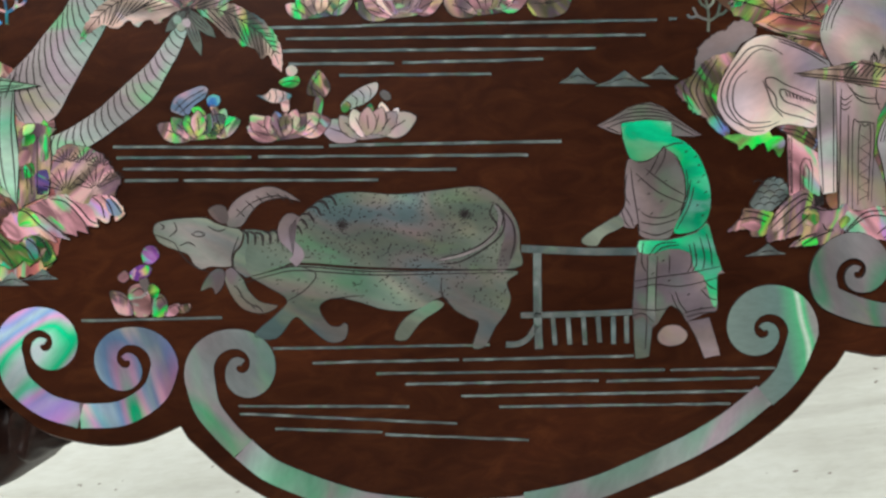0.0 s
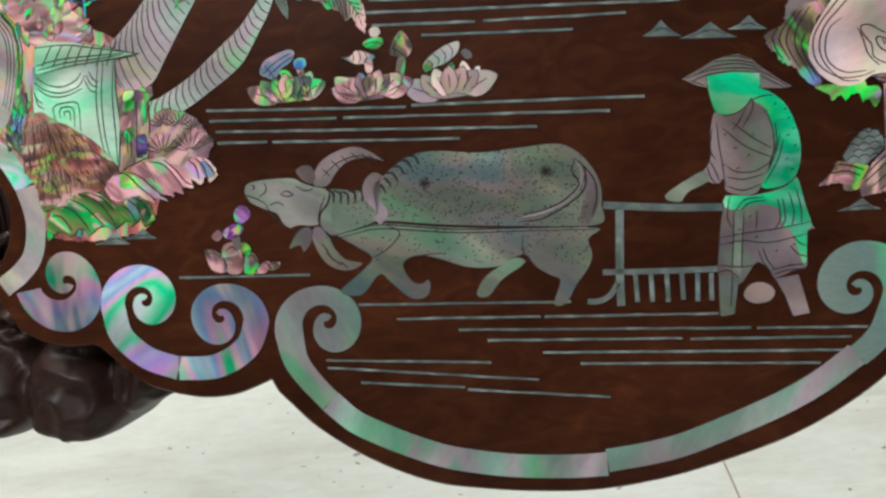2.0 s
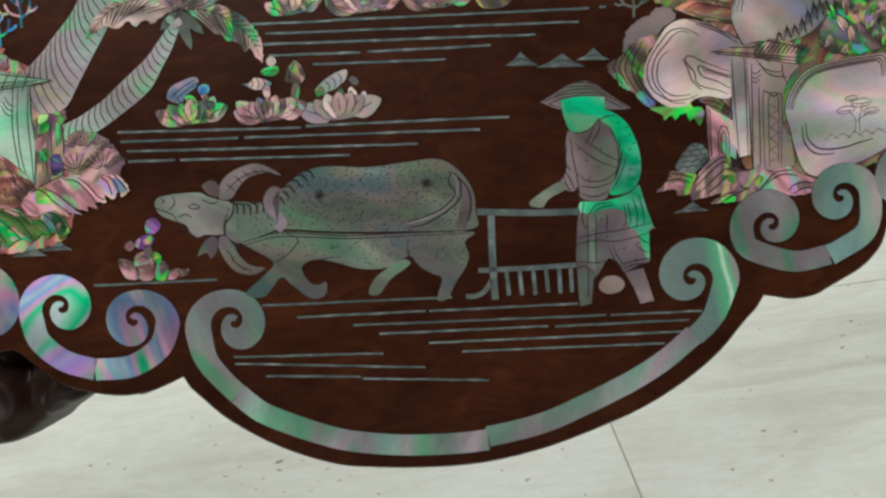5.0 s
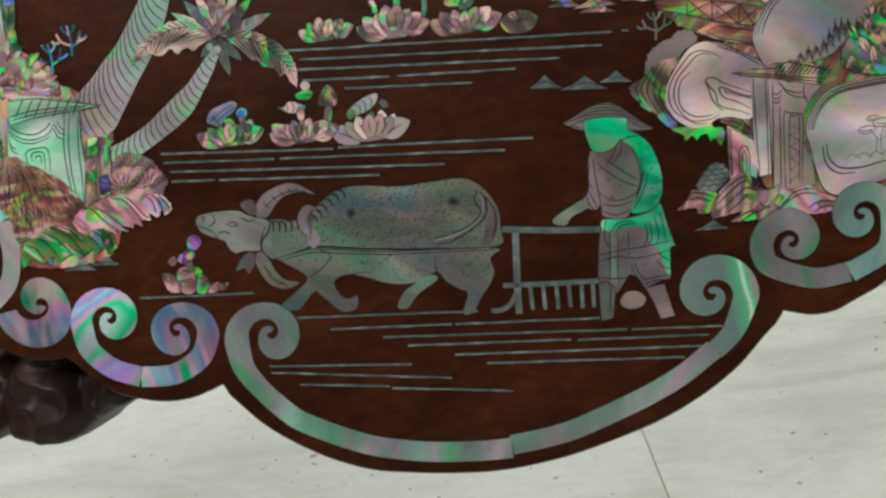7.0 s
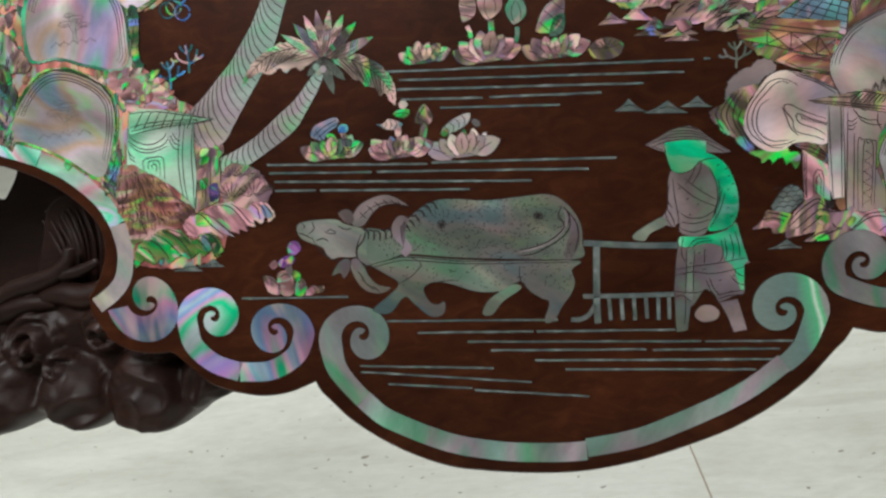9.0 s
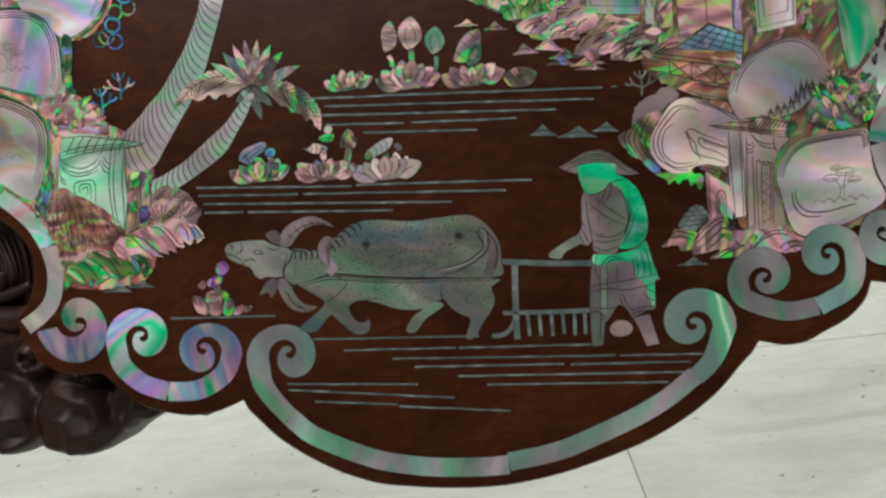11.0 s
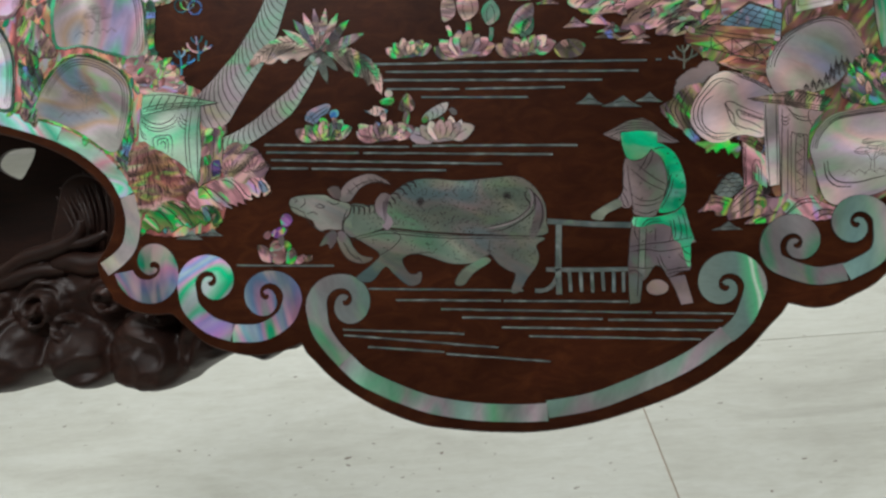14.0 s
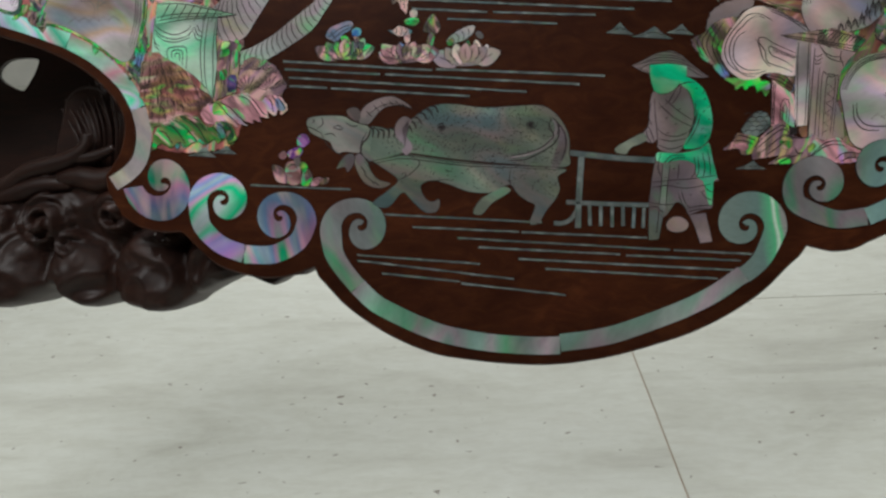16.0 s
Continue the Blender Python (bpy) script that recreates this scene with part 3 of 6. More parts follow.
# the buffalo: head, upper body, lower body with legs, horns and ears
top_edge = [(-143.0, 88.4), (-131.8, 90.7), (-121.6, 93.1), (-109.4, 102.1), (-95.6, 108.7), (-78.5, 109.3), (-53.7, 105.1), (-28.3, 105.0), (-5.2, 104.7), (6.6, 98.9), (14.9, 88.6), (19.7, 76.5), (19.2, 63.5), (15.5, 50.8)]
upper = motif("buffalo_back", top_edge + [(-35.2, 55.9), (-81.3, 62.1), (-119.0, 68.8), (-136.5, 66.9), (-150.7, 64.9), (-152.4, 75.9), (-149.1, 84.9)], GREY, 0.6,
              "grey-green shell piece forming the back of a water buffalo")
lower = motif("buffalo_belly", [(14.9, 49.6), (8.9, 42.7), (10.6, 32.6), (6.4, 23.3), (-1.1, 14.7), (-9.0, 3.2), (-17.1, 3.8), (-11.7, 18.3), (-17.6, 22.5), (-26.5, 29.4), (-32.6, 37.5), (-49.3, 31.5), (-68.4, 33.2), (-86.6, 40.8), (-100.3, 44.3), (-109.6, 39.9), (-105.7, 29.0), (-99.6, 26.4), (-95.0, 28.4), (-93.4, 24.7), (-96.7, 17.3), (-107.5, 17.0), (-119.6, 29.1), (-126.1, 34.7), (-139.3, 22.5), (-153.5, 26.5), (-137.6, 38.4), (-129.8, 46.5), (-141.3, 56.3), (-150.8, 64.5), (-136.6, 66.5), (-119.1, 68.0), (-81.4, 61.2), (-35.3, 55.0)],
              GREY, 0.6, "grey-green shell piece forming a buffalo's belly and legs", steps=4)
head_pts = [(-206.6, 98.9), (-203.7, 103.3), (-194.3, 104.6), (-182.2, 104.3), (-172.8, 103.1), (-167.3, 99.4), (-160.0, 96.2), (-152.2, 93.5), (-151.6, 89.1), (-154.2, 83.5), (-158.8, 78.9), (-160.4, 71.8), (-165.7, 71.1), (-174.3, 72.3), (-180.1, 71.3), (-184.7, 75.3), (-187.2, 81.3), (-194.1, 84.8), (-202.9, 89.8), (-205.7, 94.1)]
head = motif("buffalo_head", head_pts, GREY, 0.6, "grey shell piece forming a buffalo's head")
motif("buffalo_neck", [(-151.8, 93.0), (-144.9, 93.0), (-134.1, 90.3), (-129.7, 90.5), (-125.2, 86.5), (-122.6, 81.0), (-120.2, 73.8), (-124.3, 69.2), (-135.2, 66.3), (-151.3, 63.2), (-157.0, 65.7), (-160.0, 71.7), (-158.4, 78.8), (-153.8, 83.4), (-151.2, 89.1)], GREY, 0.58, "grey-green shell piece forming a buffalo's neck")
motif("buffalo_leg", [(-32.2, 34.4), (-39.2, 36.2), (-58.2, 26.6), (-65.4, 15.0), (-57.5, 13.0), (-47.5, 23.0), (-33.6, 30.7)], GREY, 0.55)
motif("buffalo_horn", [(-160.8, 96.8), (-160.1, 104.0), (-153.6, 112.1), (-142.5, 117.0), (-131.1, 118.4), (-121.1, 113.7), (-113.5, 106.7), (-121.7, 109.5), (-129.3, 110.1), (-137.8, 108.3), (-144.6, 103.2), (-150.5, 96.3), (-155.9, 94.8)], DUSK, 0.7, "dull grey-brown curved shell horn")
motif("buffalo_horn", [(-166.2, 65.7), (-164.5, 54.6), (-157.6, 43.7), (-145.3, 39.4), (-135.5, 43.4), (-146.2, 47.4), (-152.6, 55.6), (-156.0, 64.3)], DUSK, 0.7, "dull grey-brown curved shell horn")
motif("buffalo_ear", [(-171.2, 107.6), (-165.1, 110.6), (-159.8, 108.2), (-158.4, 101.2), (-162.3, 97.8), (-167.9, 101.1)], DUSK, 0.75)
motif("buffalo_ear", [(-182.7, 58.1), (-176.8, 67.4), (-170.1, 71.3), (-165.7, 68.5), (-167.4, 60.5), (-173.2, 54.7), (-175.5, 59.4)], DUSK, 0.75)
motif("buffalo_ear", [(-165.6, 69.0), (-159.8, 70.4), (-156.5, 63.5), (-160.7, 58.8), (-164.7, 61.5)], DUSK, 0.74)
rump = motif("buffalo_rump", [(6.1, 93.7), (9.5, 90.8), (15.1, 85.0), (18.2, 76.1), (18.2, 66.0), (14.1, 57.1), (9.0, 50.1), (3.1, 50.5), (5.9, 62.5), (9.7, 72.2), (8.4, 82.5)], DUSK, 0.66, "darker grey shell piece on a buffalo's rump")
plate("tail", ribbon(smooth([(-31.1, 61.3), (-17.3, 63.0), (-3.9, 68.0), (5.5, 76.1), (8.7, 84.1), (5.9, 92.1)], 6, False), [0.8 + 2.6 * math.sin(math.pi * (i + 1) / 34) for i in range(31)]), PALE, backrest, 0.8)
strokes("tail_engraving", [smooth(list(q), 6, False) for q in ([(6.1, 94.2), (2.7, 86.6), (6.2, 77.7), (-3.8, 68.9), (-17.1, 64.2), (-30.0, 62.9)], [(9.0, 90.0), (11.2, 81.3), (7.6, 72.4), (-4.4, 64.7), (-19.6, 58.6), (-31.4, 58.8)], [(10.5, 88.9), (16.0, 78.9), (16.3, 67.9), (12.5, 57.4)], [(6.8, 92.8), (11.0, 86.4), (9.3, 79.0)])], rump, 0.95, 1.2)
plate("collar", ribbon(smooth([(-116.3, 93.9), (-121.4, 97.1), (-126.1, 91.8), (-125.9, 84.9), (-121.1, 79.1), (-118.5, 73.6), (-123.5, 69.1)], 6, False), 7.0), DUSK, backrest, 0.85, 1.2, "grey-brown shell yoke on a buffalo's neck")
rnd = random.Random(9)
poly = smooth(top_edge + [(-35.0, 57.1), (-81.1, 63.3), (-118.8, 70.1), (-136.3, 68.1)], 4)
dots = []
while len(dots) < 560:
    p = (rnd.uniform(-170, 10), rnd.uniform(0, 110))
    if inside(p, poly):
        a = radians(rnd.uniform(-10, 40))
        dots.append([p, (p[0] + 1.1 * math.cos(a), p[1] + 1.1 * math.sin(a))])
strokes("hair_engraving", dots, upper, 0.68, 0.85)
poly = smooth([(-125.9, 65.9), (10.6, 48.9), (4.1, 24.9), (-29.2, 37.9), (-68.1, 35.3), (-104.9, 48.0), (-123.9, 37.5)], 4)
dots = []
while len(dots) < 150:
    p = (rnd.uniform(-170, 10), rnd.uniform(-30, 60))
    if inside(p, poly):
        dots.append([p, (p[0] + 1.0, p[1] + 0.5)])
folds = [smooth([(-119.2, 67.1), (-109.5, 60.7), (-117.3, 51.8), (-129.0, 46.0)], 5, False), smooth([(-84.0, 44.3), (-91.7, 44.5), (-100.4, 43.9)], 5, False), smooth([(-31.9, 49.0), (-32.4, 39.2), (-26.0, 29.7)], 5, False)]
strokes("hair_engraving", dots + folds, lower, 0.68, 0.85)
fold = [smooth(q, 5, False) for q in ([(-206.6, 96.1), (-200.5, 93.5), (-195.1, 89.8)], [(-192.8, 102.8), (-192.0, 97.5), (-197.0, 93.9)], [(-194.9, 91.1), (-189.8, 80.1), (-182.4, 72.6), (-175.1, 69.5)], [(-183.1, 93.8), (-179.0, 95.4), (-175.1, 92.7), (-179.5, 92.0), (-183.1, 93.8)],
                                      [(-154.5, 89.1), (-159.6, 79.0), (-160.2, 70.5), (-154.3, 64.1)], [(-201.6, 102.3), (-199.3, 100.3), (-201.3, 98.8)], [(-172.5, 97.9), (-166.6, 94.1), (-161.3, 95.1)], [(-191.6, 87.6), (-185.7, 89.0), (-181.8, 86.3)])]
strokes("fold_engraving", fold, head, 0.74, 0.9)
wrinkles = [smooth([(x0, y0), (x0 + 4.2, y0 - 2.5), (x0 + 3.6, y0 - 9)], 5, False) for x0, y0 in ((-153.0, 93.1), (-148.4, 92.1), (-143.8, 91.0), (-139.1, 91.2), (-134.3, 91.5),)]
wrinkles += [smooth([(x0 - 1, y0 + 1), (x0 + 4, y0 + 0.5), (x0 + 6.5, y0 - 5)], 5, False) for x0, y0 in ((-121.4, 91.4), (-117.5, 94.7), (-113.1, 97.9), (-108.2, 101.5), (-103.1, 104.6), (-98.0, 106.9),)]
strokes("wrinkle_engraving", wrinkles, upper, 0.76, 1.7)
ropes = [smooth(q, 6, False) for q in ([(-158.0, 62.4), (-136.7, 65.6), (-119.3, 66.7), (-73.7, 58.5), (-26.9, 54.3), (15.0, 50.4)], [(-155.8, 60.0), (-136.2, 63.4), (-118.8, 64.1), (-74.0, 56.4), (-27.2, 52.2), (13.9, 48.5)])]
strokes("rope_engraving", ropes, lower, 0.8, 0.9)
for g, w in (([(-154.1, 101.8), (-142.5, 109.6), (-129.3, 112.0), (-119.1, 108.9)], 0.8), ([(-160.2, 59.7), (-155.1, 48.6), (-146.4, 43.1)], 0.8)):
    g = smooth(g, 6, False)
    strokes("horn_engraving", [g] + [[(p[0] - 2.5, p[1] + 2.5), p, (p[0] + 2, p[1] - 3)] for p in g[2::3]], backrest, 0.95, w)
for c in ((-89.6, 89.7), (-13.3, 88.2),):
    strokes("whorl_engraving", [[(c[0], c[1]), (c[0] + 4 * math.cos(a), c[1] + 4 * math.sin(a))] for a in np.linspace(0.2, 6.2, 13)], upper, 0.7, 0.9)

# harrow
def bar(pts, width, name="harrow_bar"):
    return plate(name, ribbon(smooth(pts, 4, False), width), WIRE, backrest, 0.62, 1.2, "", 0.2)


bar([(19.6, 63.0), (58.0, 57.0), (91.9, 53.3)], 5.0)
bar([(29.6, 59.1), (26.2, 21.9), (24.9, -2.1)], 5.4, "harrow_post")
bar([(15.4, 20.8), (53.2, 17.5), (85.9, 15.3)], 4.0)
bar([(24.7, 13.5), (18.6, 5.6), (11.4, 2.7), (4.2, 3.2)], 4.0, "harrow_hook")
for tip in ([(35.4, 17.3), (35.3, -0.5)], [(45.0, 16.4), (44.6, -1.3)], [(54.7, 15.6), (54.2, -2.5)], [(63.9, 14.8), (63.6, -2.0)], [(73.5, 13.9), (72.3, -4.0)], [(81.8, 13.3), (80.7, -4.3)]):
    bar(tip, 3.2, "harrow_tooth")

# the ploughman: one plain flat shape without features
bm = bmesh.new()
shapes = [([(73.7, 133.7), (84.5, 138.3), (93.1, 142.5), (101.5, 144.2), (108.1, 144.5), (115.4, 140.6), (122.8, 133.5), (130.3, 127.1), (138.2, 121.1), (131.6, 120.4), (119.2, 122.1), (119.3, 131.1), (104.4, 133.5), (88.8, 133.2), (88.1, 126.3), (81.4, 128.9)], 1.0, 0),
          (smooth([(89.3, 134.0), (100.5, 134.5), (119.8, 131.8), (119.2, 122.5), (114.1, 117.0), (110.4, 113.0), (105.1, 109.6), (97.6, 108.6), (92.2, 111.4), (89.7, 119.1), (88.5, 126.7)], 3), 0.75, 1),
          (smooth([(114.8, 123.1), (123.5, 120.7), (132.9, 112.4), (137.9, 101.5), (140.7, 88.7), (140.2, 76.3), (136.5, 67.2), (129.8, 62.2), (119.3, 61.1), (115.5, 64.1), (122.2, 76.6), (124.9, 86.6), (124.3, 97.1), (120.4, 110.0), (114.0, 115.8)], 3), 0.8, 1),
          (smooth([(91.8, 111.8), (97.6, 108.6), (105.1, 109.6), (111.3, 113.7), (114.9, 116.5), (120.8, 110.0), (125.1, 97.0), (125.3, 86.6), (122.2, 76.6), (115.9, 63.2), (110.8, 58.8), (100.6, 59.8), (94.3, 63.1), (93.5, 70.4), (90.7, 67.8), (84.3, 69.9), (82.1, 76.9), (86.6, 83.4), (87.8, 97.9), (89.1, 106.0)], 3), 0.7, 2),
          (smooth([(82.6, 77.3), (85.5, 70.2), (74.2, 65.8), (70.2, 62.9), (67.2, 59.1), (59.1, 61.0), (57.9, 65.0), (64.2, 69.2), (73.0, 73.5)], 2), 0.72, 3),
          (smooth([(94.0, 60.6), (110.8, 58.8), (129.7, 61.8), (136.9, 67.1), (139.4, 59.7), (141.5, 48.1), (144.5, 35.9), (145.9, 33.6), (141.7, 32.9), (139.3, 26.0), (140.3, 15.2), (138.6, 9.9), (130.6, 8.8), (119.8, 5.1), (117.0, 10.6), (111.0, 16.5), (107.4, 14.4), (103.5, 8.9), (97.9, 3.6), (92.0, 11.2), (85.6, 10.3), (87.8, 30.5), (89.6, 43.0), (92.0, 53.3)], 2), 0.7, 2),
          (smooth([(94.0, 60.2), (110.8, 58.4), (129.7, 61.4), (136.8, 66.7), (139.4, 59.3), (141.5, 48.1), (144.5, 35.9), (141.3, 32.9), (139.9, 15.3), (137.5, 11.8), (134.6, 20.2), (131.8, 33.3), (126.4, 37.4), (124.3, 48.7), (112.2, 52.3), (101.7, 50.4), (93.1, 52.3)], 2), 0.85, 1),
          ([(98.7, 50.3), (104.5, 49.6), (99.9, 6.7), (96.3, 4.6), (94.3, 12.6)], 0.86, 3),
          ([(86.1, 11.1), (92.1, 12.0), (98.1, 5.3), (94.3, -14.1), (91.7, -15.0), (85.0, -15.1), (85.2, -1.3)], 0.6, 3),
          ([(119.8, 5.5), (134.1, 6.7), (137.0, -5.7), (139.5, -18.5), (128.9, -19.7), (124.9, -6.3)], 0.6, 2)]
for pts, z, slot in shapes:
    add_plate(bm, pts, lift(z), 1.3, slot, 0.4, 4)
figure = part("figure_shape", bm, [DUSK, GREEN, DUSK, GREY, INK], backrest, "flat shell silhouette of a ploughman in a wide straw hat")
hat_lines = [smooth(list(q), 4, False) for q in ([(75.7, 133.4), (90.5, 136.7), (108.8, 135.8), (120.6, 132.1), (135.1, 122.0)], [(84.3, 136.3), (94.8, 139.0), (109.0, 138.2), (121.6, 133.6)], [(93.0, 141.3), (107.2, 140.5), (119.1, 136.4)], [(100.6, 143.5), (107.9, 142.9), (114.9, 139.9)], [(79.6, 131.2), (88.9, 134.0), (104.5, 134.4), (119.7, 131.4)], [(120.4, 129.7), (126.1, 125.7), (132.6, 121.5)], [(78.9, 132.1), (83.5, 129.8), (87.4, 127.7)])]
robe = [smooth(list(q), 4, False) for q in (
    [(92.4, 105.5), (92.6, 93.0), (93.7, 80.4), (94.6, 65.6)], [(95.2, 101.8), (107.9, 88.9), (123.4, 80.2)], [(101.3, 104.3), (112.5, 93.7), (123.9, 85.5)], [(96.3, 77.9), (102.1, 73.8), (112.3, 72.9), (122.3, 77.4)], [(96.0, 71.3), (105.7, 68.8), (118.3, 70.8)], [(95.5, 65.9), (105.0, 62.1), (116.0, 64.9)],
    [(121.6, 109.8), (125.1, 97.0), (124.7, 84.6), (120.9, 75.9)], [(126.4, 100.9), (126.9, 90.5), (124.4, 81.7)], [(129.0, 94.4), (125.7, 82.4), (120.1, 71.9)], [(130.6, 90.0), (126.5, 78.1), (117.7, 64.7)], [(89.5, 101.8), (87.3, 89.6), (89.9, 83.0)], [(84.2, 80.8), (86.2, 72.2), (89.1, 68.8)], [(86.5, 82.2), (89.8, 74.6), (90.9, 69.5)],
    [(110.3, 112.2), (105.3, 103.8), (101.6, 100.1)], [(114.9, 116.5), (113.3, 108.9), (107.0, 100.2)], [(114.0, 115.8), (119.9, 117.5), (126.4, 117.4)],
    [(89.1, 34.6), (106.3, 35.8), (123.0, 36.2), (143.0, 38.2)], [(88.6, 30.0), (101.7, 31.3), (118.0, 28.3), (141.5, 31.2)], [(124.9, 54.5), (125.7, 42.6), (122.2, 36.7)], [(127.8, 54.9), (128.6, 42.2), (125.6, 37.1)], [(131.8, 57.8), (133.9, 45.7), (132.2, 37.5)], [(136.1, 59.7), (138.2, 47.3), (138.1, 38.4)],
    [(98.3, 50.0), (96.5, 29.4), (94.5, 14.7)], [(104.4, 49.1), (101.8, 28.7), (100.3, 14.0)], [(86.8, 17.4), (99.9, 14.9), (108.3, 15.1)], [(111.8, 48.6), (111.6, 42.7), (110.7, 37.3)], [(96.4, 59.1), (94.2, 46.7), (96.7, 39.6)], [(100.6, 51.8), (106.0, 56.5), (116.8, 56.4)], [(102.9, 50.2), (108.3, 54.1), (118.3, 54.5)],
    [(111.3, 24.1), (113.5, 16.6), (118.1, 9.1)], [(114.0, 25.4), (116.1, 17.5), (120.4, 11.0)], [(119.3, 8.1), (128.6, 9.9), (138.5, 9.5)], [(118.3, 11.2), (128.9, 12.5), (139.3, 12.8)], [(94.5, 10.9), (93.3, -0.1), (91.9, -9.4)], [(86.3, 12.8), (92.3, 13.7), (98.3, 7.8)], [(130.1, 25.1), (134.5, 19.4), (140.1, 17.0)], [(132.4, 30.7), (136.0, 26.0), (139.9, 23.8)])]
robe += [[(x, y), (x + 1.8, y + 0.8)] for x, y in [(96.0, 97.1), (101.2, 88.1), (108.9, 82.9), (101.9, 75.5), (93.9, 78.6), (126.5, 111.5), (132.2, 107.8), (133.7, 102.3), (136.3, 95.7), (132.6, 92.1), (136.8, 85.3), (131.1, 77.8), (133.7, 71.1), (124.5, 93.2), (112.3, 94.9), (99.1, 50.6), (106.8, 45.3), (99.7, 37.8), (109.6, 32.2), (94.7, 30.0), (127.8, 46.7), (121.0, 22.2), (131.8, 25.0), (128.4, 12.7)]]
strokes("robe_engraving", hat_lines + robe, figure, 1.06, 0.85)
motif("pebble", [(100.5, -0.8), (105.7, 4.1), (114.0, 3.8), (119.7, -2.1), (116.5, -8.1), (107.5, -9.5), (101.2, -6.1)], STONEY)

# lotus plants
def lotus(c, width, petals, mat, seed=0, high=0.55):
    rnd = random.Random(seed)
    w = width / 2
    base = motif("lotus", [(c[0] - w * 0.8, c[1] + 2), (c[0] - w * 0.4, c[1] - 1.5), (c[0] + w * 0.4, c[1] - 1.5), (c[0] + w * 0.8, c[1] + 2),
                           (c[0] + w * 0.3, c[1] + w * 0.5), (c[0] - w * 0.3, c[1] + w * 0.5)], mat, 0.5, "iridescent shell lotus flower")
    ink = []
    order = sorted(range(petals), key=lambda k: -abs(k - (petals - 1) / 2))
    for n, k in enumerate(order):
        t = (k + 0.5) / petals * 2 - 1
        ang = 90 - t * 76
        ln = w * (0.95 if abs(t) > 0.5 else 0.8) * rnd.uniform(0.9, 1.1) * (1 if abs(t) > 0.6 else high / 0.55)
        foot = (c[0] + t * w * 0.32, c[1])
        plate("petal", smooth(leaf(foot, ln, ln * 0.6, ang), 2), mat, base, 0.7 + 0.05 * n, 0.9, "", 0.6)
        rim = leaf(foot, ln * 0.97, ln * 0.57, ang)
        strokes("petal_outline", [smooth(rim, 2)], base, 0.725 + 0.05 * n, 0.55)
        a = radians(ang)
        ink.append([(foot[0] + ln * s * math.cos(a), foot[1] + ln * s * math.sin(a)) for s in (0.25, 0.5, 0.7)])
    strokes("petal_engraving", ink, base, 0.78 + 0.05 * petals, 0.7)
    return base


def stalk(a, b, width, mat=PINK):
    return plate("stalk", ribbon([a, ((a[0] + b[0]) / 2 + 0.8, (a[1] + b[1]) / 2), b], width), mat, backrest, 0.55)


def bud(c, s, mat, ang=90):
    b = plate("bud", smooth(leaf(c, s * 1.5, s * 1.1, ang), 3), mat, backrest, 0.75)
    strokes("bud_engraving", [leaf(c, s * 1.2, s * 0.5, ang)[:5], leaf(c, s * 1.2, s * 0.5, ang)[4:]], b, 0.82, 0.6)
    return b


def pad(c, rx, ry, mat, veins=7):
    o = [(c[0] + rx * math.cos(a) * (1 + 0.04 * math.sin(5 * a)), c[1] + ry * math.sin(a)) for a in np.linspace(0, 2 * math.pi, 22)[:-1]]
    b = plate("lily_pad", o, mat, backrest, 0.65)
    strokes("vein_engraving", [[c, (c[0] + 0.45 * rx * math.cos(a), c[1] + 0.45 * ry * math.sin(a)), (c[0] + 0.85 * rx * math.cos(a), c[1] + 0.85 * ry * math.sin(a))]
                               for a in np.linspace(0.3, 2.9, veins)], b, 0.72, 0.6)
    return b


def curl(c, s, mat, ang=50):
    """A lotus leaf seen from the side, folded."""
    b = plate("folded_leaf", smooth(leaf(c, s * 1.5, s * 0.8, ang, 0.2), 3), mat, backrest, 0.72)
    strokes("vein_engraving", [leaf(c, s * 1.4, s * w, ang, 0.2)[0:5] for w in ()] + [[tuple(Vector(leaf(c, s * 1.5, s * 0.7, ang, 0.2)[k])), tuple(Vector(leaf(c, s * 1.5, s * 0.7, ang, 0.2)[8 - k]))] for k in (1, 2, 3)], b, 0.8, 0.7)
    return b


spots = [(-169.6, 152.5), (-116.4, 147.2), (-66.4, 141.9), (-88.5, 217.5), (-39.3, 212.5), (12.9, 208.7)]
mats = [MIXED, PINK, STONEY, MIXED, PINK, PINK]
for k, (c, w, n) in enumerate(zip(spots, (44, 46, 50, 38, 50, 46), (7, 9, 7, 6, 8, 7))):
    lotus(c, w, n, mats[k], k, 0.6 if k in (3, 4) else 0.5)


def piece(name, pts, mat, lines=(), z=0.78, width=0.7, curve=True):
    """A small piece of shell with its own engraved lines."""
    m = motif(name, pts, mat, z, curve=curve)
    if lines:
        strokes("engraving", [smooth(list(q), 4, False) for q in lines], m, z + 0.09, width)
    return m


piece("folded_leaf", [(-185.5, 170.8), (-182.1, 177.9), (-174.8, 181.1), (-164.9, 183.5), (-160.7, 180.8), (-163.7, 175.4), (-170.3, 171.7), (-175.6, 165.7), (-180.5, 167.2)], SKYBLUE, ([(-183.5, 169.7), (-174.7, 176.1), (-162.8, 181.1)], [(-180.3, 168.0), (-171.6, 174.0), (-161.8, 178.9)], [(-181.3, 175.3), (-178.2, 170.7), (-176.2, 167.1)]))
piece("stalk", [(-161.4, 170.9), (-156.8, 170.3), (-154.2, 159.9), (-153.1, 150.5), (-159.6, 153.0), (-159.9, 161.5)], PINK, ([(-159.4, 169.8), (-157.0, 158.6), (-156.2, 152.6)],))
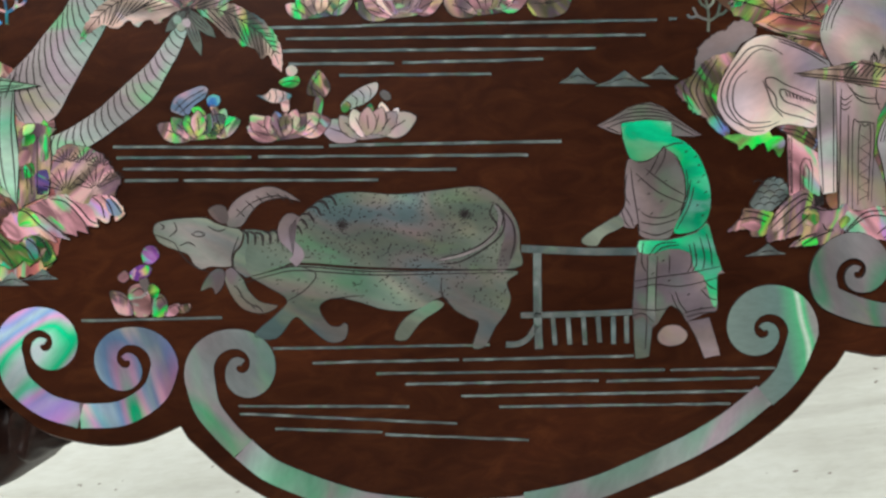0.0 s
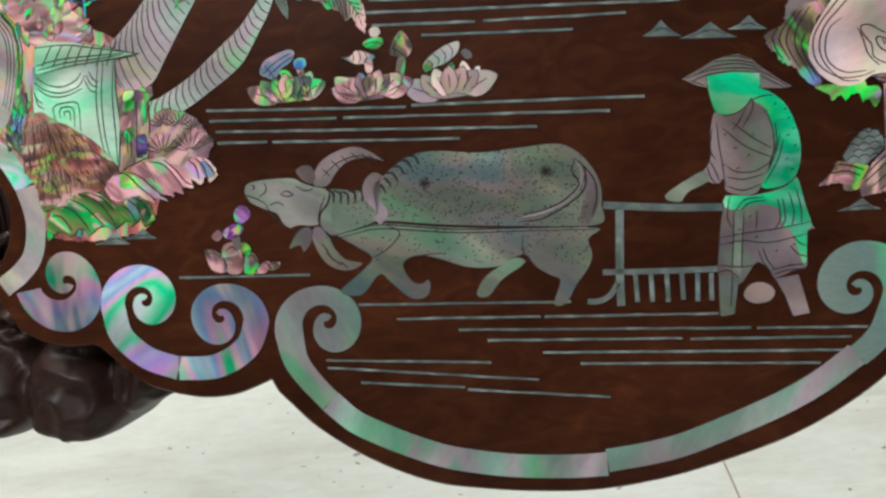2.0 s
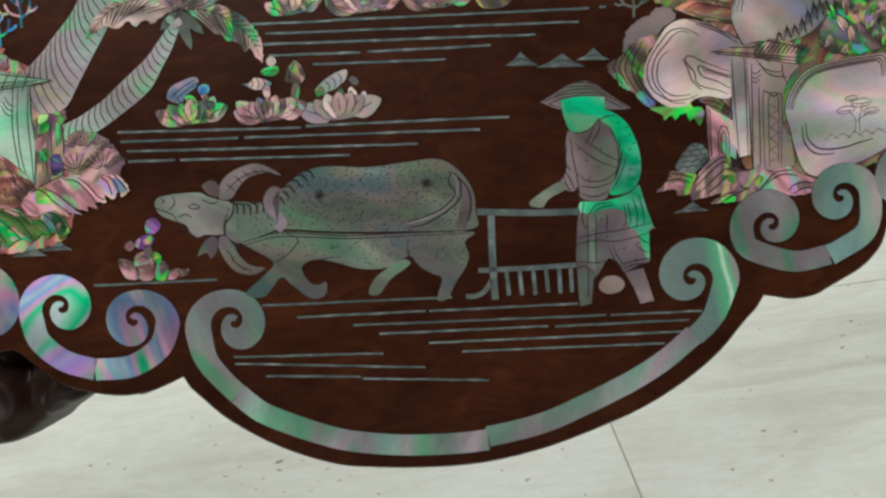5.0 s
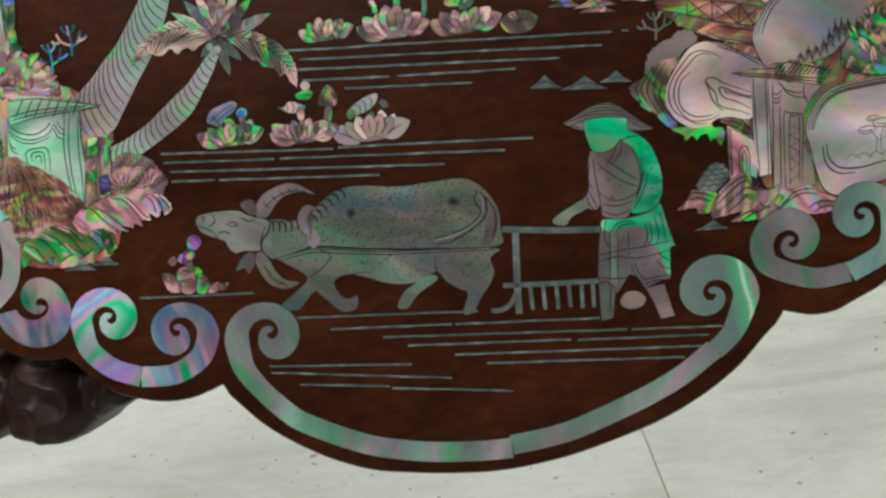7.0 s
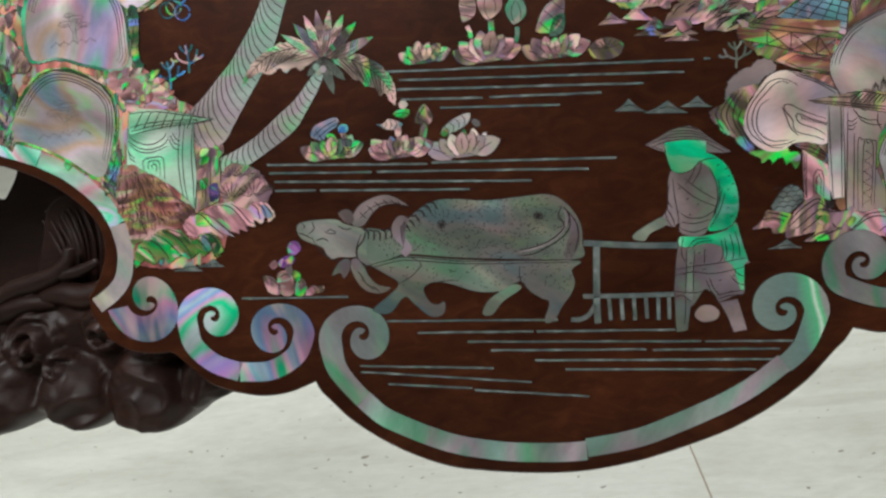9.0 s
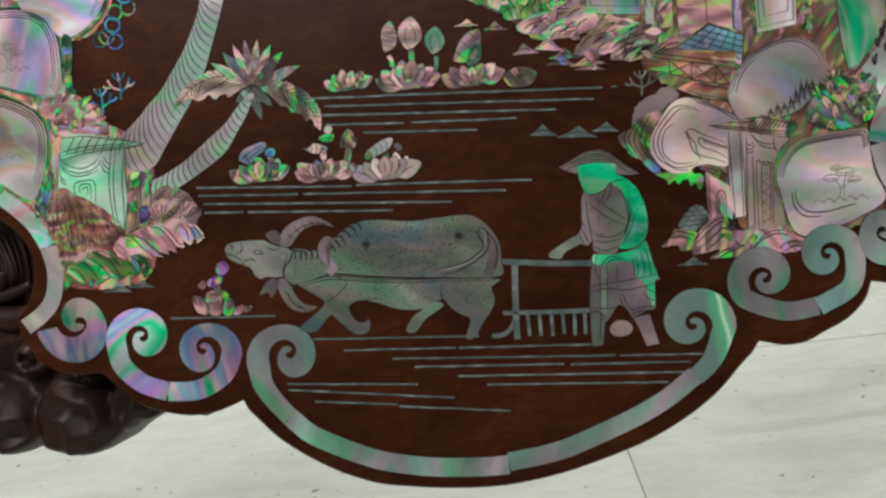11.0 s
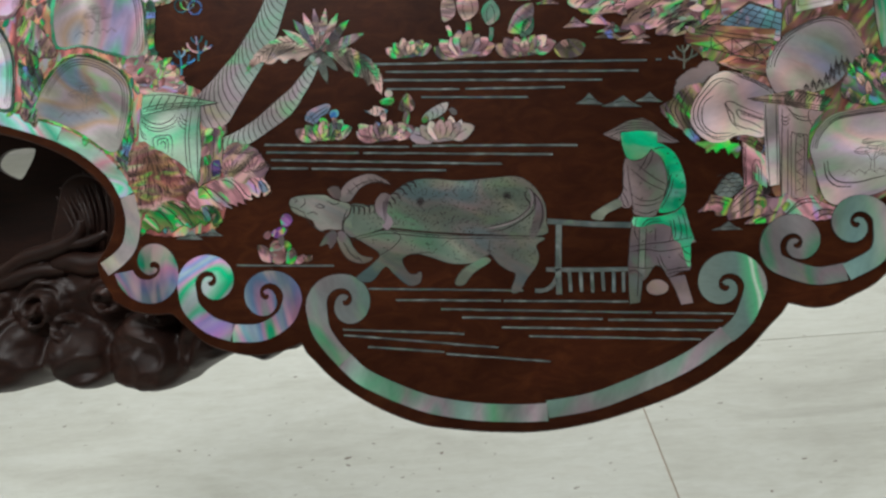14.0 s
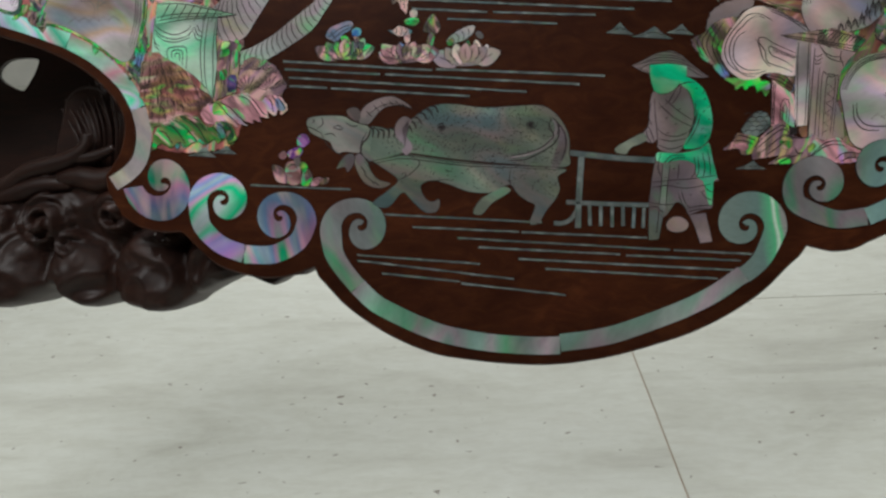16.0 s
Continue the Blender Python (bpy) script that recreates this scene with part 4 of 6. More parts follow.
piece("bud", [(-162.8, 175.3), (-159.0, 177.6), (-154.6, 176.2), (-154.4, 172.0), (-158.2, 169.2), (-162.3, 170.6)], BLUE)
piece("folded_leaf", [(-173.1, 170.0), (-167.0, 170.8), (-162.3, 162.6), (-159.0, 151.3), (-165.0, 151.3), (-167.9, 160.1)], LIME, ([(-170.6, 169.6), (-165.9, 161.5), (-162.3, 151.7)],))
piece("folded_leaf", [(-156.5, 166.9), (-152.0, 168.3), (-151.0, 163.6), (-154.3, 159.0), (-156.3, 162.7)], GREEN)
piece("folded_leaf", [(-132.3, 174.0), (-126.8, 174.0), (-122.4, 177.2), (-115.1, 174.9), (-110.5, 171.8), (-114.4, 168.6), (-122.2, 168.0), (-128.1, 170.9)], SKYBLUE, ([(-124.4, 175.8), (-124.0, 172.4), (-125.2, 170.1)], [(-120.5, 176.1), (-119.9, 171.8), (-121.6, 168.7)], [(-116.8, 175.1), (-115.6, 171.7), (-117.8, 168.6)]))
piece("folded_leaf", [(-117.7, 180.6), (-113.0, 183.3), (-105.4, 183.1), (-104.4, 178.8), (-108.2, 176.0), (-114.8, 176.9)], LIME, ([(-116.1, 179.6), (-110.1, 180.4), (-105.2, 178.9)],))
piece("lotus_seed", [(-112.8, 187.4), (-110.3, 189.9), (-106.6, 189.4), (-105.0, 185.9), (-107.6, 183.0), (-111.7, 183.5)], STONEY)
piece("stalk", [(-117.7, 171.9), (-112.7, 171.3), (-113.2, 162.6), (-117.8, 162.8)], PINK)
piece("bud", [(-101.6, 171.8), (-99.3, 178.9), (-92.8, 185.5), (-87.8, 179.4), (-86.6, 173.0), (-91.1, 168.3), (-97.7, 169.6)], PINK, ([(-91.8, 183.7), (-97.5, 177.0), (-98.0, 170.5)], [(-99.8, 175.7), (-95.2, 172.6), (-91.5, 168.7)]))
piece("stalk", [(-97.0, 168.7), (-91.6, 167.9), (-94.8, 155.1), (-99.7, 156.2)], PINK)
piece("folded_leaf", [(-82.1, 160.8), (-80.3, 164.7), (-73.7, 169.6), (-65.1, 173.4), (-57.5, 174.0), (-58.8, 167.5), (-65.9, 162.3), (-74.2, 159.7), (-79.6, 158.0)], STONEY, ([(-78.5, 165.3), (-75.5, 162.4), (-76.8, 159.3)], [(-74.7, 168.5), (-71.3, 165.1), (-72.4, 160.7)], [(-69.7, 170.7), (-66.9, 167.0), (-68.0, 162.2)], [(-64.8, 172.9), (-62.3, 169.3), (-63.4, 164.5)]))
piece("folded_leaf", [(-82.1, 160.8), (-78.5, 164.9), (-75.4, 163.2), (-75.9, 159.6), (-80.0, 157.6)], LIME, z=0.8)
piece("folded_leaf", [(-57.6, 167.4), (-54.3, 169.4), (-50.6, 166.4), (-50.7, 162.7), (-54.9, 162.5)], DUSK)
piece("petal", [(-67.1, 159.6), (-63.3, 162.4), (-61.5, 157.6), (-63.5, 152.5), (-66.7, 153.7)], LIME)
piece("petal", [(-58.5, 160.9), (-55.4, 161.7), (-51.7, 155.0), (-53.2, 147.7), (-57.9, 150.0), (-59.6, 156.1)], STONEY, ([(-57.4, 159.9), (-54.7, 154.6), (-54.6, 149.6)],))
piece("petal", [(-47.1, 158.1), (-46.3, 154.7), (-49.9, 149.8), (-54.7, 148.8), (-52.1, 155.0)], PALE)
pad([(51.1, 209.6)][0], 13.5, 8.5, PINK)
stalk([(-36.1, 226.5)][0], [(-33.8, 242.2)][0], 5.0)
bud([(-33.4, 242.1)][0], 18, PINK)
stalk([(-16.8, 223.0)][0], [(-14.3, 234.6)][0], 4.0, GREEN)
bud([(-14.1, 236.1)][0], 15, GREEN)
curl([(-53.6, 242.2)][0], 17, MIXED, 70)
stalk([(-50.4, 230.2)][0], [(-52.7, 240.1)][0], 4.0, MIXED)
curl([(1.0, 226.8)][0], 22, PINK, 40)
curl([(10.7, 223.0)][0], 14, GREEN, 50)
for pts, mat in (([(-238.9, 64.1), (-230.9, 62.2), (-224.7, 54.4), (-226.8, 47.2), (-235.3, 49.1), (-238.5, 56.1)], PINK), ([(-227.6, 63.1), (-219.9, 66.9), (-214.0, 60.0), (-215.4, 46.6), (-225.9, 47.1)], MIXED), ([(-212.9, 56.4), (-207.1, 59.1), (-203.8, 52.6), (-206.0, 44.5), (-214.7, 45.6)], PINK),
                 ([(-206.1, 49.4), (-197.7, 52.2), (-196.2, 48.1), (-200.8, 43.9), (-207.8, 44.7)], PINK), ([(-198.1, 50.1), (-190.0, 50.8), (-191.2, 46.1), (-197.1, 45.1)], PINK)):
    piece("petal", pts, mat, [within(pts, 0.7)[:3]], z=0.7)
for pts, mat in (([(-215.7, 86.3), (-211.2, 90.1), (-206.2, 88.5), (-204.6, 82.3), (-210.6, 77.8), (-215.6, 79.4)], PURPLE), ([(-225.3, 74.1), (-217.0, 78.7), (-210.4, 76.1), (-213.6, 70.4), (-221.9, 68.4)], PURPLE), ([(-232.0, 73.7), (-227.2, 76.1), (-224.9, 71.4), (-229.0, 68.0), (-232.6, 70.3)], PINK), ([(-215.6, 63.7), (-211.7, 66.2), (-207.6, 61.8), (-209.8, 56.4), (-214.4, 57.9)], LIME), ([(-220.2, 70.4), (-214.7, 71.4), (-213.6, 62.6), (-218.2, 61.4)], DUSK)):
    piece("bud", pts, mat, z=0.8)

# hills, islets
for tri in ([(52.5, 161.5), (64.7, 170.4), (76.4, 158.6)], [(74.2, 157.3), (93.6, 165.5), (108.6, 153.6)], [(103.0, 158.9), (116.1, 166.3), (126.4, 156.0)], [(72.3, 216.2), (86.1, 223.3), (97.9, 213.3)], [(94.6, 209.4), (107.6, 217.0), (120.6, 206.5)],
            [(-312.8, 75.2), (-297.1, 83.2), (-287.6, 72.7)], [(-293.1, 76.5), (-277.7, 83.2), (-269.2, 74.6)], [(158.9, 42.5), (174.5, 49.7), (185.2, 41.1)],
            [(-61.3, 306.7), (-50.8, 314.9), (-35.9, 305.0)], [(-27.9, 291.1), (-11.4, 297.8), (5.2, 290.0)], [(2.1, 255.9), (14.0, 261.7), (22.9, 254.0)], [(24.9, 250.0), (35.8, 257.0), (45.7, 248.0)], [(46.7, 227.5), (56.6, 236.8), (69.7, 226.5)],
            [(74.9, 220.7), (89.1, 229.1), (102.2, 218.3)], [(90.9, 212.5), (109.0, 222.3), (121.0, 211.6)], [(64.4, 229.7), (76.0, 239.9), (89.4, 225.2)]):
    a, b, c = tri
    m = motif("islet", [a, ((a[0] + b[0]) / 2, (a[1] + b[1]) / 2 - 1), b, ((c[0] + b[0]) / 2, (c[1] + b[1]) / 2 - 1), c], WIRE if -60 < tri[0][1] < 164 else PINK, 0.6, curve=False)
    strokes("ridge_engraving", [[((a[0] * (1 - s) + b[0] * s), a[1] * (1 - s) + b[1] * s - 2), (b[0], b[1] - 5), (c[0] * s + b[0] * (1 - s), c[1] * s + b[1] * (1 - s) - 2)] for s in (0.35, 0.6)], m, 0.7, 0.5)


# ---- left of the scene: palms, hut, boulders and shrubs ----
def trunk(left, right, rings, label):
    a, b = smooth(left, 6, False), smooth(right, 6, False)
    t = plate("palm_trunk", a + b[::-1], PALE, backrest, 0.7, 1.3, label)
    def along(pts, f):
        total = [0.0]
        for p, q in zip(pts, pts[1:]):
            total.append(total[-1] + (Vector(q) - Vector(p)).length)
        want = f * total[-1]
        i = max(k for k in range(len(pts) - 1) if total[k] <= want)
        return Vector(pts[i]).lerp(Vector(pts[i + 1]), (want - total[i]) / (total[i + 1] - total[i]))

    ink = []
    for k in range(rings):
        f = (k + 0.5) / rings
        p, q = along(a, max(0.0, f - 0.012)), along(b, min(0.985, f + 0.02))
        d = q - p
        dn = Vector((d.y, -d.x)) * 0.16
        ink.append([tuple(p.lerp(q, s) + dn * math.sin(math.pi * s)) for s in (0.04, 0.25, 0.5, 0.75, 0.96)])
    strokes("ring_engraving", ink, t, 0.78, 0.9)
    return t


trunk([(-188.0, 357.7), (-193.8, 335.9), (-202.3, 297.5)] + [(-217.7, 267.7), (-225.3, 256.6), (-235.3, 243.7), (-242.9, 234.5), (-254.8, 223.8), (-265.3, 213.6), (-282.1, 200.5)], [(-167.4, 356.3), (-173.2, 334.4), (-180.8, 301.6)] + [(-195.7, 264.6), (-203.6, 246.2), (-216.7, 224.6), (-229.6, 207.8), (-243.8, 188.9), (-255.0, 174.5), (-268.5, 170.0), (-279.1, 174.4)], 34,
      "tall curved palm trunk of pale shell with engraved rings")
trunk([(-172.4, 223.7), (-181.3, 213.9), (-194.2, 200.8), (-206.4, 192.1), (-218.7, 183.4), (-231.0, 175.0), (-249.1, 166.1), (-261.1, 162.6)], [(-166.0, 221.6), (-174.0, 206.3), (-185.1, 191.2), (-193.4, 180.3), (-202.3, 173.2), (-215.3, 165.7), (-234.4, 155.6), (-252.2, 149.1), (-262.0, 147.9)], 22,
      "short leaning palm trunk of pale shell with engraved rings")


def frond(pts, rib, mat, count, z, ragged):
    """A drooping palm frond with a cut edge and ribs from its spine to the edge."""
    f = motif("palm_frond", pts, mat, z, "iridescent shell palm frond with cut edge", ragged, 4, seed=int(z * 100))
    spine, edge = smooth(rib, 8, False), smooth(pts, 6)
    lines = [spine]
    for k in range(count):
        i = int((0.08 + 0.8 * k / count) * (len(spine) - 1))
        p, d = Vector(spine[i]), (Vector(spine[i + 1]) - Vector(spine[i])).normalized()
        for side in (1, -1):
            way = Vector((d.x * 0.78 - side * d.y * 0.62, d.y * 0.78 + side * d.x * 0.62))
            n = 1
            while n < 20 and inside(tuple(p + way * (n + 2)), edge):
                n += 1
            if n > 2:
                lines.append([tuple(p), tuple(p + way * n * 0.5), tuple(p + way * n)])
    strokes("rib_engraving", lines, f, z + 0.15, 0.75)


hub = Vector([(-167.1, 229.1)][0])
frond([(-235.2, 215.2), (-230.4, 225.3), (-221.3, 235.6), (-207.1, 243.4), (-192.0, 246.5), (-176.4, 243.1), (-166.0, 234.3), (-168.5, 229.7), (-177.3, 227.7), (-185.9, 222.3), (-191.3, 225.6), (-198.8, 221.7), (-202.3, 226.3), (-208.0, 223.0), (-214.5, 222.7), (-217.9, 225.2), (-226.3, 221.4), (-231.4, 217.2)], [(-166.5, 231.1), (-181.4, 238.9), (-198.3, 239.7), (-215.5, 233.9), (-231.8, 219.7)], FROND, 14, 0.80, 1.2)
frond([(-161.4, 231.2), (-148.5, 232.6), (-132.6, 226.3), (-119.6, 215.0), (-113.6, 201.9), (-114.6, 186.8), (-118.8, 189.9), (-121.9, 196.9), (-126.5, 195.1), (-129.7, 201.7), (-138.1, 204.9), (-140.4, 209.0), (-146.1, 210.6), (-151.5, 219.1), (-158.3, 224.2)], [(-161.7, 229.6), (-145.4, 225.6), (-130.1, 215.3), (-120.1, 203.2), (-116.1, 191.2)], FROND, 14, 1.0, 1.2)
for k, (tip, w) in enumerate(zip([(-195.8, 255.1), (-184.6, 261.5), (-174.6, 265.7), (-164.2, 267.4), (-153.8, 265.1), (-144.0, 258.8), (-135.2, 251.2), (-124.2, 236.8), (-164.9, 200.3), (-182.9, 218.4), (-153.6, 209.3)], (8, 9, 8, 8, 8, 9, 9, 10, 8, 7, 8))):
    d = Vector(tip) - hub
    ang = math.degrees(math.atan2(d.y, d.x))
    f = plate("palm_frond", leaf(tuple(hub), d.length, w, ang, 0.12), (PINK, MIXED, PINK)[k % 3] if k < 8 else GREY, backrest, 1.3 + 0.06 * k, 1.0, "", 0.4)
    strokes("rib_engraving", [leaf(tuple(hub), d.length * 0.9, w * q, ang, 0.12)[:4] for q in (-0.5, 0.05, 0.5)], f, 1.42 + 0.06 * k, 0.6)
for c in ((-173.5, 223.6), (-168.5, 221.2), (-171.8, 219.2),):
    plate("coconut", [(c[0] + 3 * math.cos(a), c[1] + 3 * math.sin(a)) for a in np.linspace(0, 6.28, 13)[:-1]], PALE, backrest, 2.1)

# backing of the shrubs on either side
left_mass = [(-511.5, 391.7), (-274.6, 363.8), (-270.5, 321.7), (-275.4, 305.3), (-293.5, 286.9), (-318.2, 280.2), (-323.7, 255.4), (-313.3, 240.7), (-294.4, 226.6), (-289.5, 214.0), (-270.7, 198.8), (-260.0, 145.0), (-272.2, 84.2), (-340.1, 82.7), (-346.3, 119.5), (-373.1, 143.6), (-405.4, 173.7), (-455.3, 195.5), (-522.9, 213.3)]
mass = motif("shrub_backing", left_mass, BROWNISH, 0.5, "ragged iridescent shell ground behind boulders and shrubs", 2.0, 5, seed=3)
stones = [
    [(-403.9, 260.7), (-404.2, 283.2), (-398.3, 304.1), (-388.1, 312.9), (-368.1, 315.5), (-342.8, 312.6), (-328.1, 303.2), (-321.8, 286.0), (-322.2, 260.9), (-324.3, 245.3), (-335.9, 241.6), (-358.1, 248.1), (-380.3, 256.3), (-397.4, 255.8)],
    [(-433.5, 197.4), (-428.8, 209.0), (-416.2, 227.8), (-398.2, 243.5), (-378.1, 245.5), (-356.1, 235.1), (-342.9, 220.2), (-342.4, 200.6), (-348.3, 178.5), (-356.2, 161.1), (-366.5, 159.5), (-388.1, 176.6), (-412.8, 190.5)],
    [(-510.4, 228.3), (-503.7, 261.7), (-496.6, 283.7), (-483.5, 291.3), (-466.6, 287.4), (-453.3, 272.4), (-447.3, 249.5), (-450.2, 221.6), (-455.2, 206.7), (-474.3, 211.3), (-496.7, 218.4), (-510.8, 222.1)],
    [(-348.3, 314.1), (-351.0, 335.6), (-342.8, 357.4), (-319.5, 368.1), (-289.0, 359.2), (-273.7, 333.1), (-280.9, 308.4), (-296.0, 292.7), (-316.1, 286.2), (-329.4, 299.4)],
    [(-478.2, 321.9), (-470.9, 355.1), (-455.8, 368.1), (-433.5, 361.0), (-424.8, 335.1), (-429.9, 308.5), (-443.6, 290.3), (-460.6, 292.6), (-472.5, 303.5)],
]
shards(mass, left_mass, 230, 12, [MIXED, LIME, PINK, GREEN, BROWNISH, MIXED], 0.7, 21, 75, 40, clear=[within(q, 0.92) for q in stones] + [[(-330.4, 209.3), (-260.1, 194.5), (-286.1, 122.4), (-350.1, 104.7), (-348.0, 160.7)]], lines=False)


def boulder(pts, mat=ROCK, z=4.6, label="smooth rounded shell boulder", lines=(), width=1.0):
    """A smooth piece of shell with engraved lines that follow its edge."""
    b = motif("boulder", pts, mat, z, label, 0, 6)
    if lines:
        strokes("contour_engraving", [smooth(list(q), 6, False) for q in lines], b, z + 0.1, width)
    return b


def bands(pts, a, b, depths=(0.95, 0.89, 0.84)):
    """Engraved contour lines on a stretch of an outline."""
    return [contour(pts, k, a, b)[::3] for k in depths]


def pine(x, y, s=1.0):
    """An engraved dwarf tree with flat crowns, standing on a low ground line."""
    out = [[(x - 2.5 * s, y), (x - 1 * s, y + 9 * s), (x - 6 * s, y + 17 * s)], [(x + 1.5 * s, y), (x + 1.5 * s, y + 10 * s), (x + 5 * s, y + 20 * s)], [(x, y + 8 * s), (x + 7 * s, y + 12 * s), (x + 10 * s, y + 14 * s)]]
    for cx, cy, r in ((-8, 17, 7), (4, 21, 8), (11, 14, 6), (-3, 25, 5)):
        ring = [(x + s * (cx + r * math.cos(t)), y + s * (cy + 0.42 * r * math.sin(t))) for t in np.linspace(0, 6.28, 9)]
        out += [ring, [(ring[4][0] + 2, ring[4][1]), (x + s * cx, y + s * (cy - 1)), (ring[0][0] - 2, ring[0][1])]]
    for k in range(5):
        gx = x + (k - 2.3) * 9 * s
        out.append([(gx - 6 * s, y - 4 * s + k % 2), (gx, y + 0.5 * s), (gx + 6 * s, y - 4 * s)])
    return out


for k, pts in enumerate(stones):
    rim = motif("mossy_rim", within(pts, 1.08), (GREEN, LIME, GREEN, LIME, PINK)[k], 4.0, "narrow green shell rim round a boulder", 1.2, 5, seed=7 + k)
    n = len(pts)
    strokes("rim_engraving", bands(pts, 0.15, 0.62, (1.045, 1.02)), rim, 4.2, 1.0)
    boulder(pts, ROCK, 4.7, "smooth rounded pink and lavender shell boulder", bands(pts, 0.12, 0.68), 0.9)
for (x, y), size in zip([(-364.2, 268.2), (-383.4, 197.6)], (0.8, 0.95)):
    strokes("tree_engraving", pine(x, y, size), backrest, 5.0, 0.6, DUSK)
for q in ([(-436.4, 278.0), (-425.7, 284.6), (-414.1, 270.9), (-404.8, 255.1), (-409.8, 248.2), (-426.7, 251.0), (-436.2, 264.0)], [(-440.0, 238.9), (-431.8, 242.3), (-419.2, 234.7), (-430.6, 207.4), (-440.8, 208.0)], [(-433.2, 257.0), (-422.0, 252.9), (-424.9, 235.1), (-432.6, 230.0)], [(-442.1, 205.3), (-428.5, 204.4), (-430.4, 191.6), (-443.9, 195.9)], [(-317.8, 286.9), (-309.9, 286.4), (-310.9, 269.6), (-314.4, 250.3), (-311.0, 241.7), (-319.2, 245.0)]):
    m = motif("shrub", q, LIME if q[0][0] > -360 else MIXED, 4.9, "", 1.2, 4, seed=3)
    strokes("leaf_engraving", hatch(q, 16, 70, 7, 5), m, 5.0, 0.7)
motif("cliff", [(-523.7, 381.3), (-477.0, 378.0), (-490.1, 297.3), (-501.9, 272.8), (-509.1, 250.7), (-512.1, 221.6), (-533.5, 226.9)], GREEN, 3.8)

# thatched hut
hut = motif("hut_wall", [(-333.3, 194.5), (-301.9, 193.1), (-277.5, 192.3), (-280.3, 172.9), (-280.7, 151.7), (-286.6, 124.2), (-291.4, 131.7), (-302.4, 143.9), (-322.0, 157.2), (-338.3, 164.6)], MINT, 4.3, "pale green shell hut wall with engraved doorway", curve=False)
roof = motif("hut_roof", [(-329.6, 206.6), (-318.7, 208.5), (-303.7, 206.8), (-287.1, 202.0), (-270.7, 196.4), (-261.2, 193.4), (-275.8, 192.5), (-298.0, 190.5), (-315.8, 189.6), (-331.7, 189.2), (-331.6, 198.9)], MINT, 4.6, "green shell thatched roof", curve=False)
thatch = [[(-329.4, 205.8), (-308.4, 205.0), (-283.3, 199.0), (-261.6, 193.5)]] + [[(a[0] + 7.2 * k, a[1] - 0.55 * k), (a[0] + 7.2 * k - 5, a[1] - 0.55 * k - 7), (a[0] + 7.2 * k - 9, a[1] - 0.75 * k - 13)] for a in ((-317.9, 205.9),) for k in range(7)]
thatch += [[(-330.4, 191.6), (-310.6, 193.9), (-288.6, 193.8), (-272.8, 194.2)], [(-330.7, 194.6), (-314.4, 196.5), (-292.6, 196.1), (-271.0, 194.8)], [(-326.8, 189.4), (-306.6, 191.7), (-280.2, 192.3), (-264.8, 193.1)]]
strokes("thatch_engraving", [smooth(list(q), 4, False) for q in thatch], roof, 4.7, 0.9)
wall_lines = [[(-323.8, 159.2), (-323.6, 167.3), (-315.3, 169.1), (-306.9, 167.1), (-308.3, 150.3)], [(-320.2, 160.0), (-319.5, 165.5), (-314.9, 166.5), (-310.5, 164.2), (-311.7, 153.3)], [(-317.3, 160.9), (-316.8, 163.4), (-313.4, 162.9), (-313.6, 157.0)], [(-289.0, 191.8), (-294.3, 168.4), (-295.4, 146.0), (-294.5, 134.3)], [(-285.5, 191.7), (-290.6, 169.2), (-292.4, 145.6), (-291.4, 131.7)], [(-278.6, 191.6), (-283.2, 169.0), (-285.2, 143.7), (-287.0, 126.8)],
              [(-333.6, 184.4), (-326.8, 178.4), (-316.3, 175.6), (-304.7, 178.3), (-299.1, 184.7)], [(-332.1, 187.6), (-325.2, 182.0), (-315.5, 179.4), (-305.7, 182.3), (-301.4, 186.7)], [(-332.5, 180.8), (-325.3, 174.7), (-314.5, 173.3), (-302.4, 176.7)], [(-334.8, 178.2), (-333.9, 173.8), (-330.5, 170.4)], [(-334.6, 174.3), (-333.7, 169.9), (-329.9, 166.9)], [(-299.7, 181.9), (-297.4, 175.2), (-292.6, 172.8)], [(-298.3, 184.6), (-295.9, 178.4), (-291.5, 176.1)], [(-296.1, 186.9), (-294.0, 181.5), (-290.5, 179.3)]]
strokes("door_engraving", [smooth(list(q), 4, False) for q in wall_lines], hut, 4.42, 0.9)
side = [(-361.6, 154.9), (-355.1, 165.1), (-348.3, 177.0), (-340.8, 179.0), (-342.0, 164.2), (-348.8, 138.5), (-356.3, 145.5)]
m = motif("shrub", side, MIXED, 4.5, "narrow pink and gold shell shrub", 1.2, 4, seed=8)
strokes("leaf_engraving", hatch(side, 18, 75, 9, 4), m, 4.62, 0.7)
mound = [(-344.9, 162.9), (-333.8, 165.2), (-321.8, 158.5), (-310.9, 150.6), (-302.7, 137.5), (-293.5, 129.8), (-286.4, 120.7), (-294.1, 112.2), (-301.9, 108.9), (-322.7, 107.3), (-337.1, 102.2), (-343.2, 103.0), (-346.3, 119.1), (-351.4, 131.9)]
m = motif("grass_mound", mound, BROWNISH, 4.7, "reddish shell mound engraved as tufted grass", 1.6, 5, seed=5)
tufts, poly = [], smooth(mound, 4)
rnd = random.Random(15)
top = Vector((-334.4, 180.2))
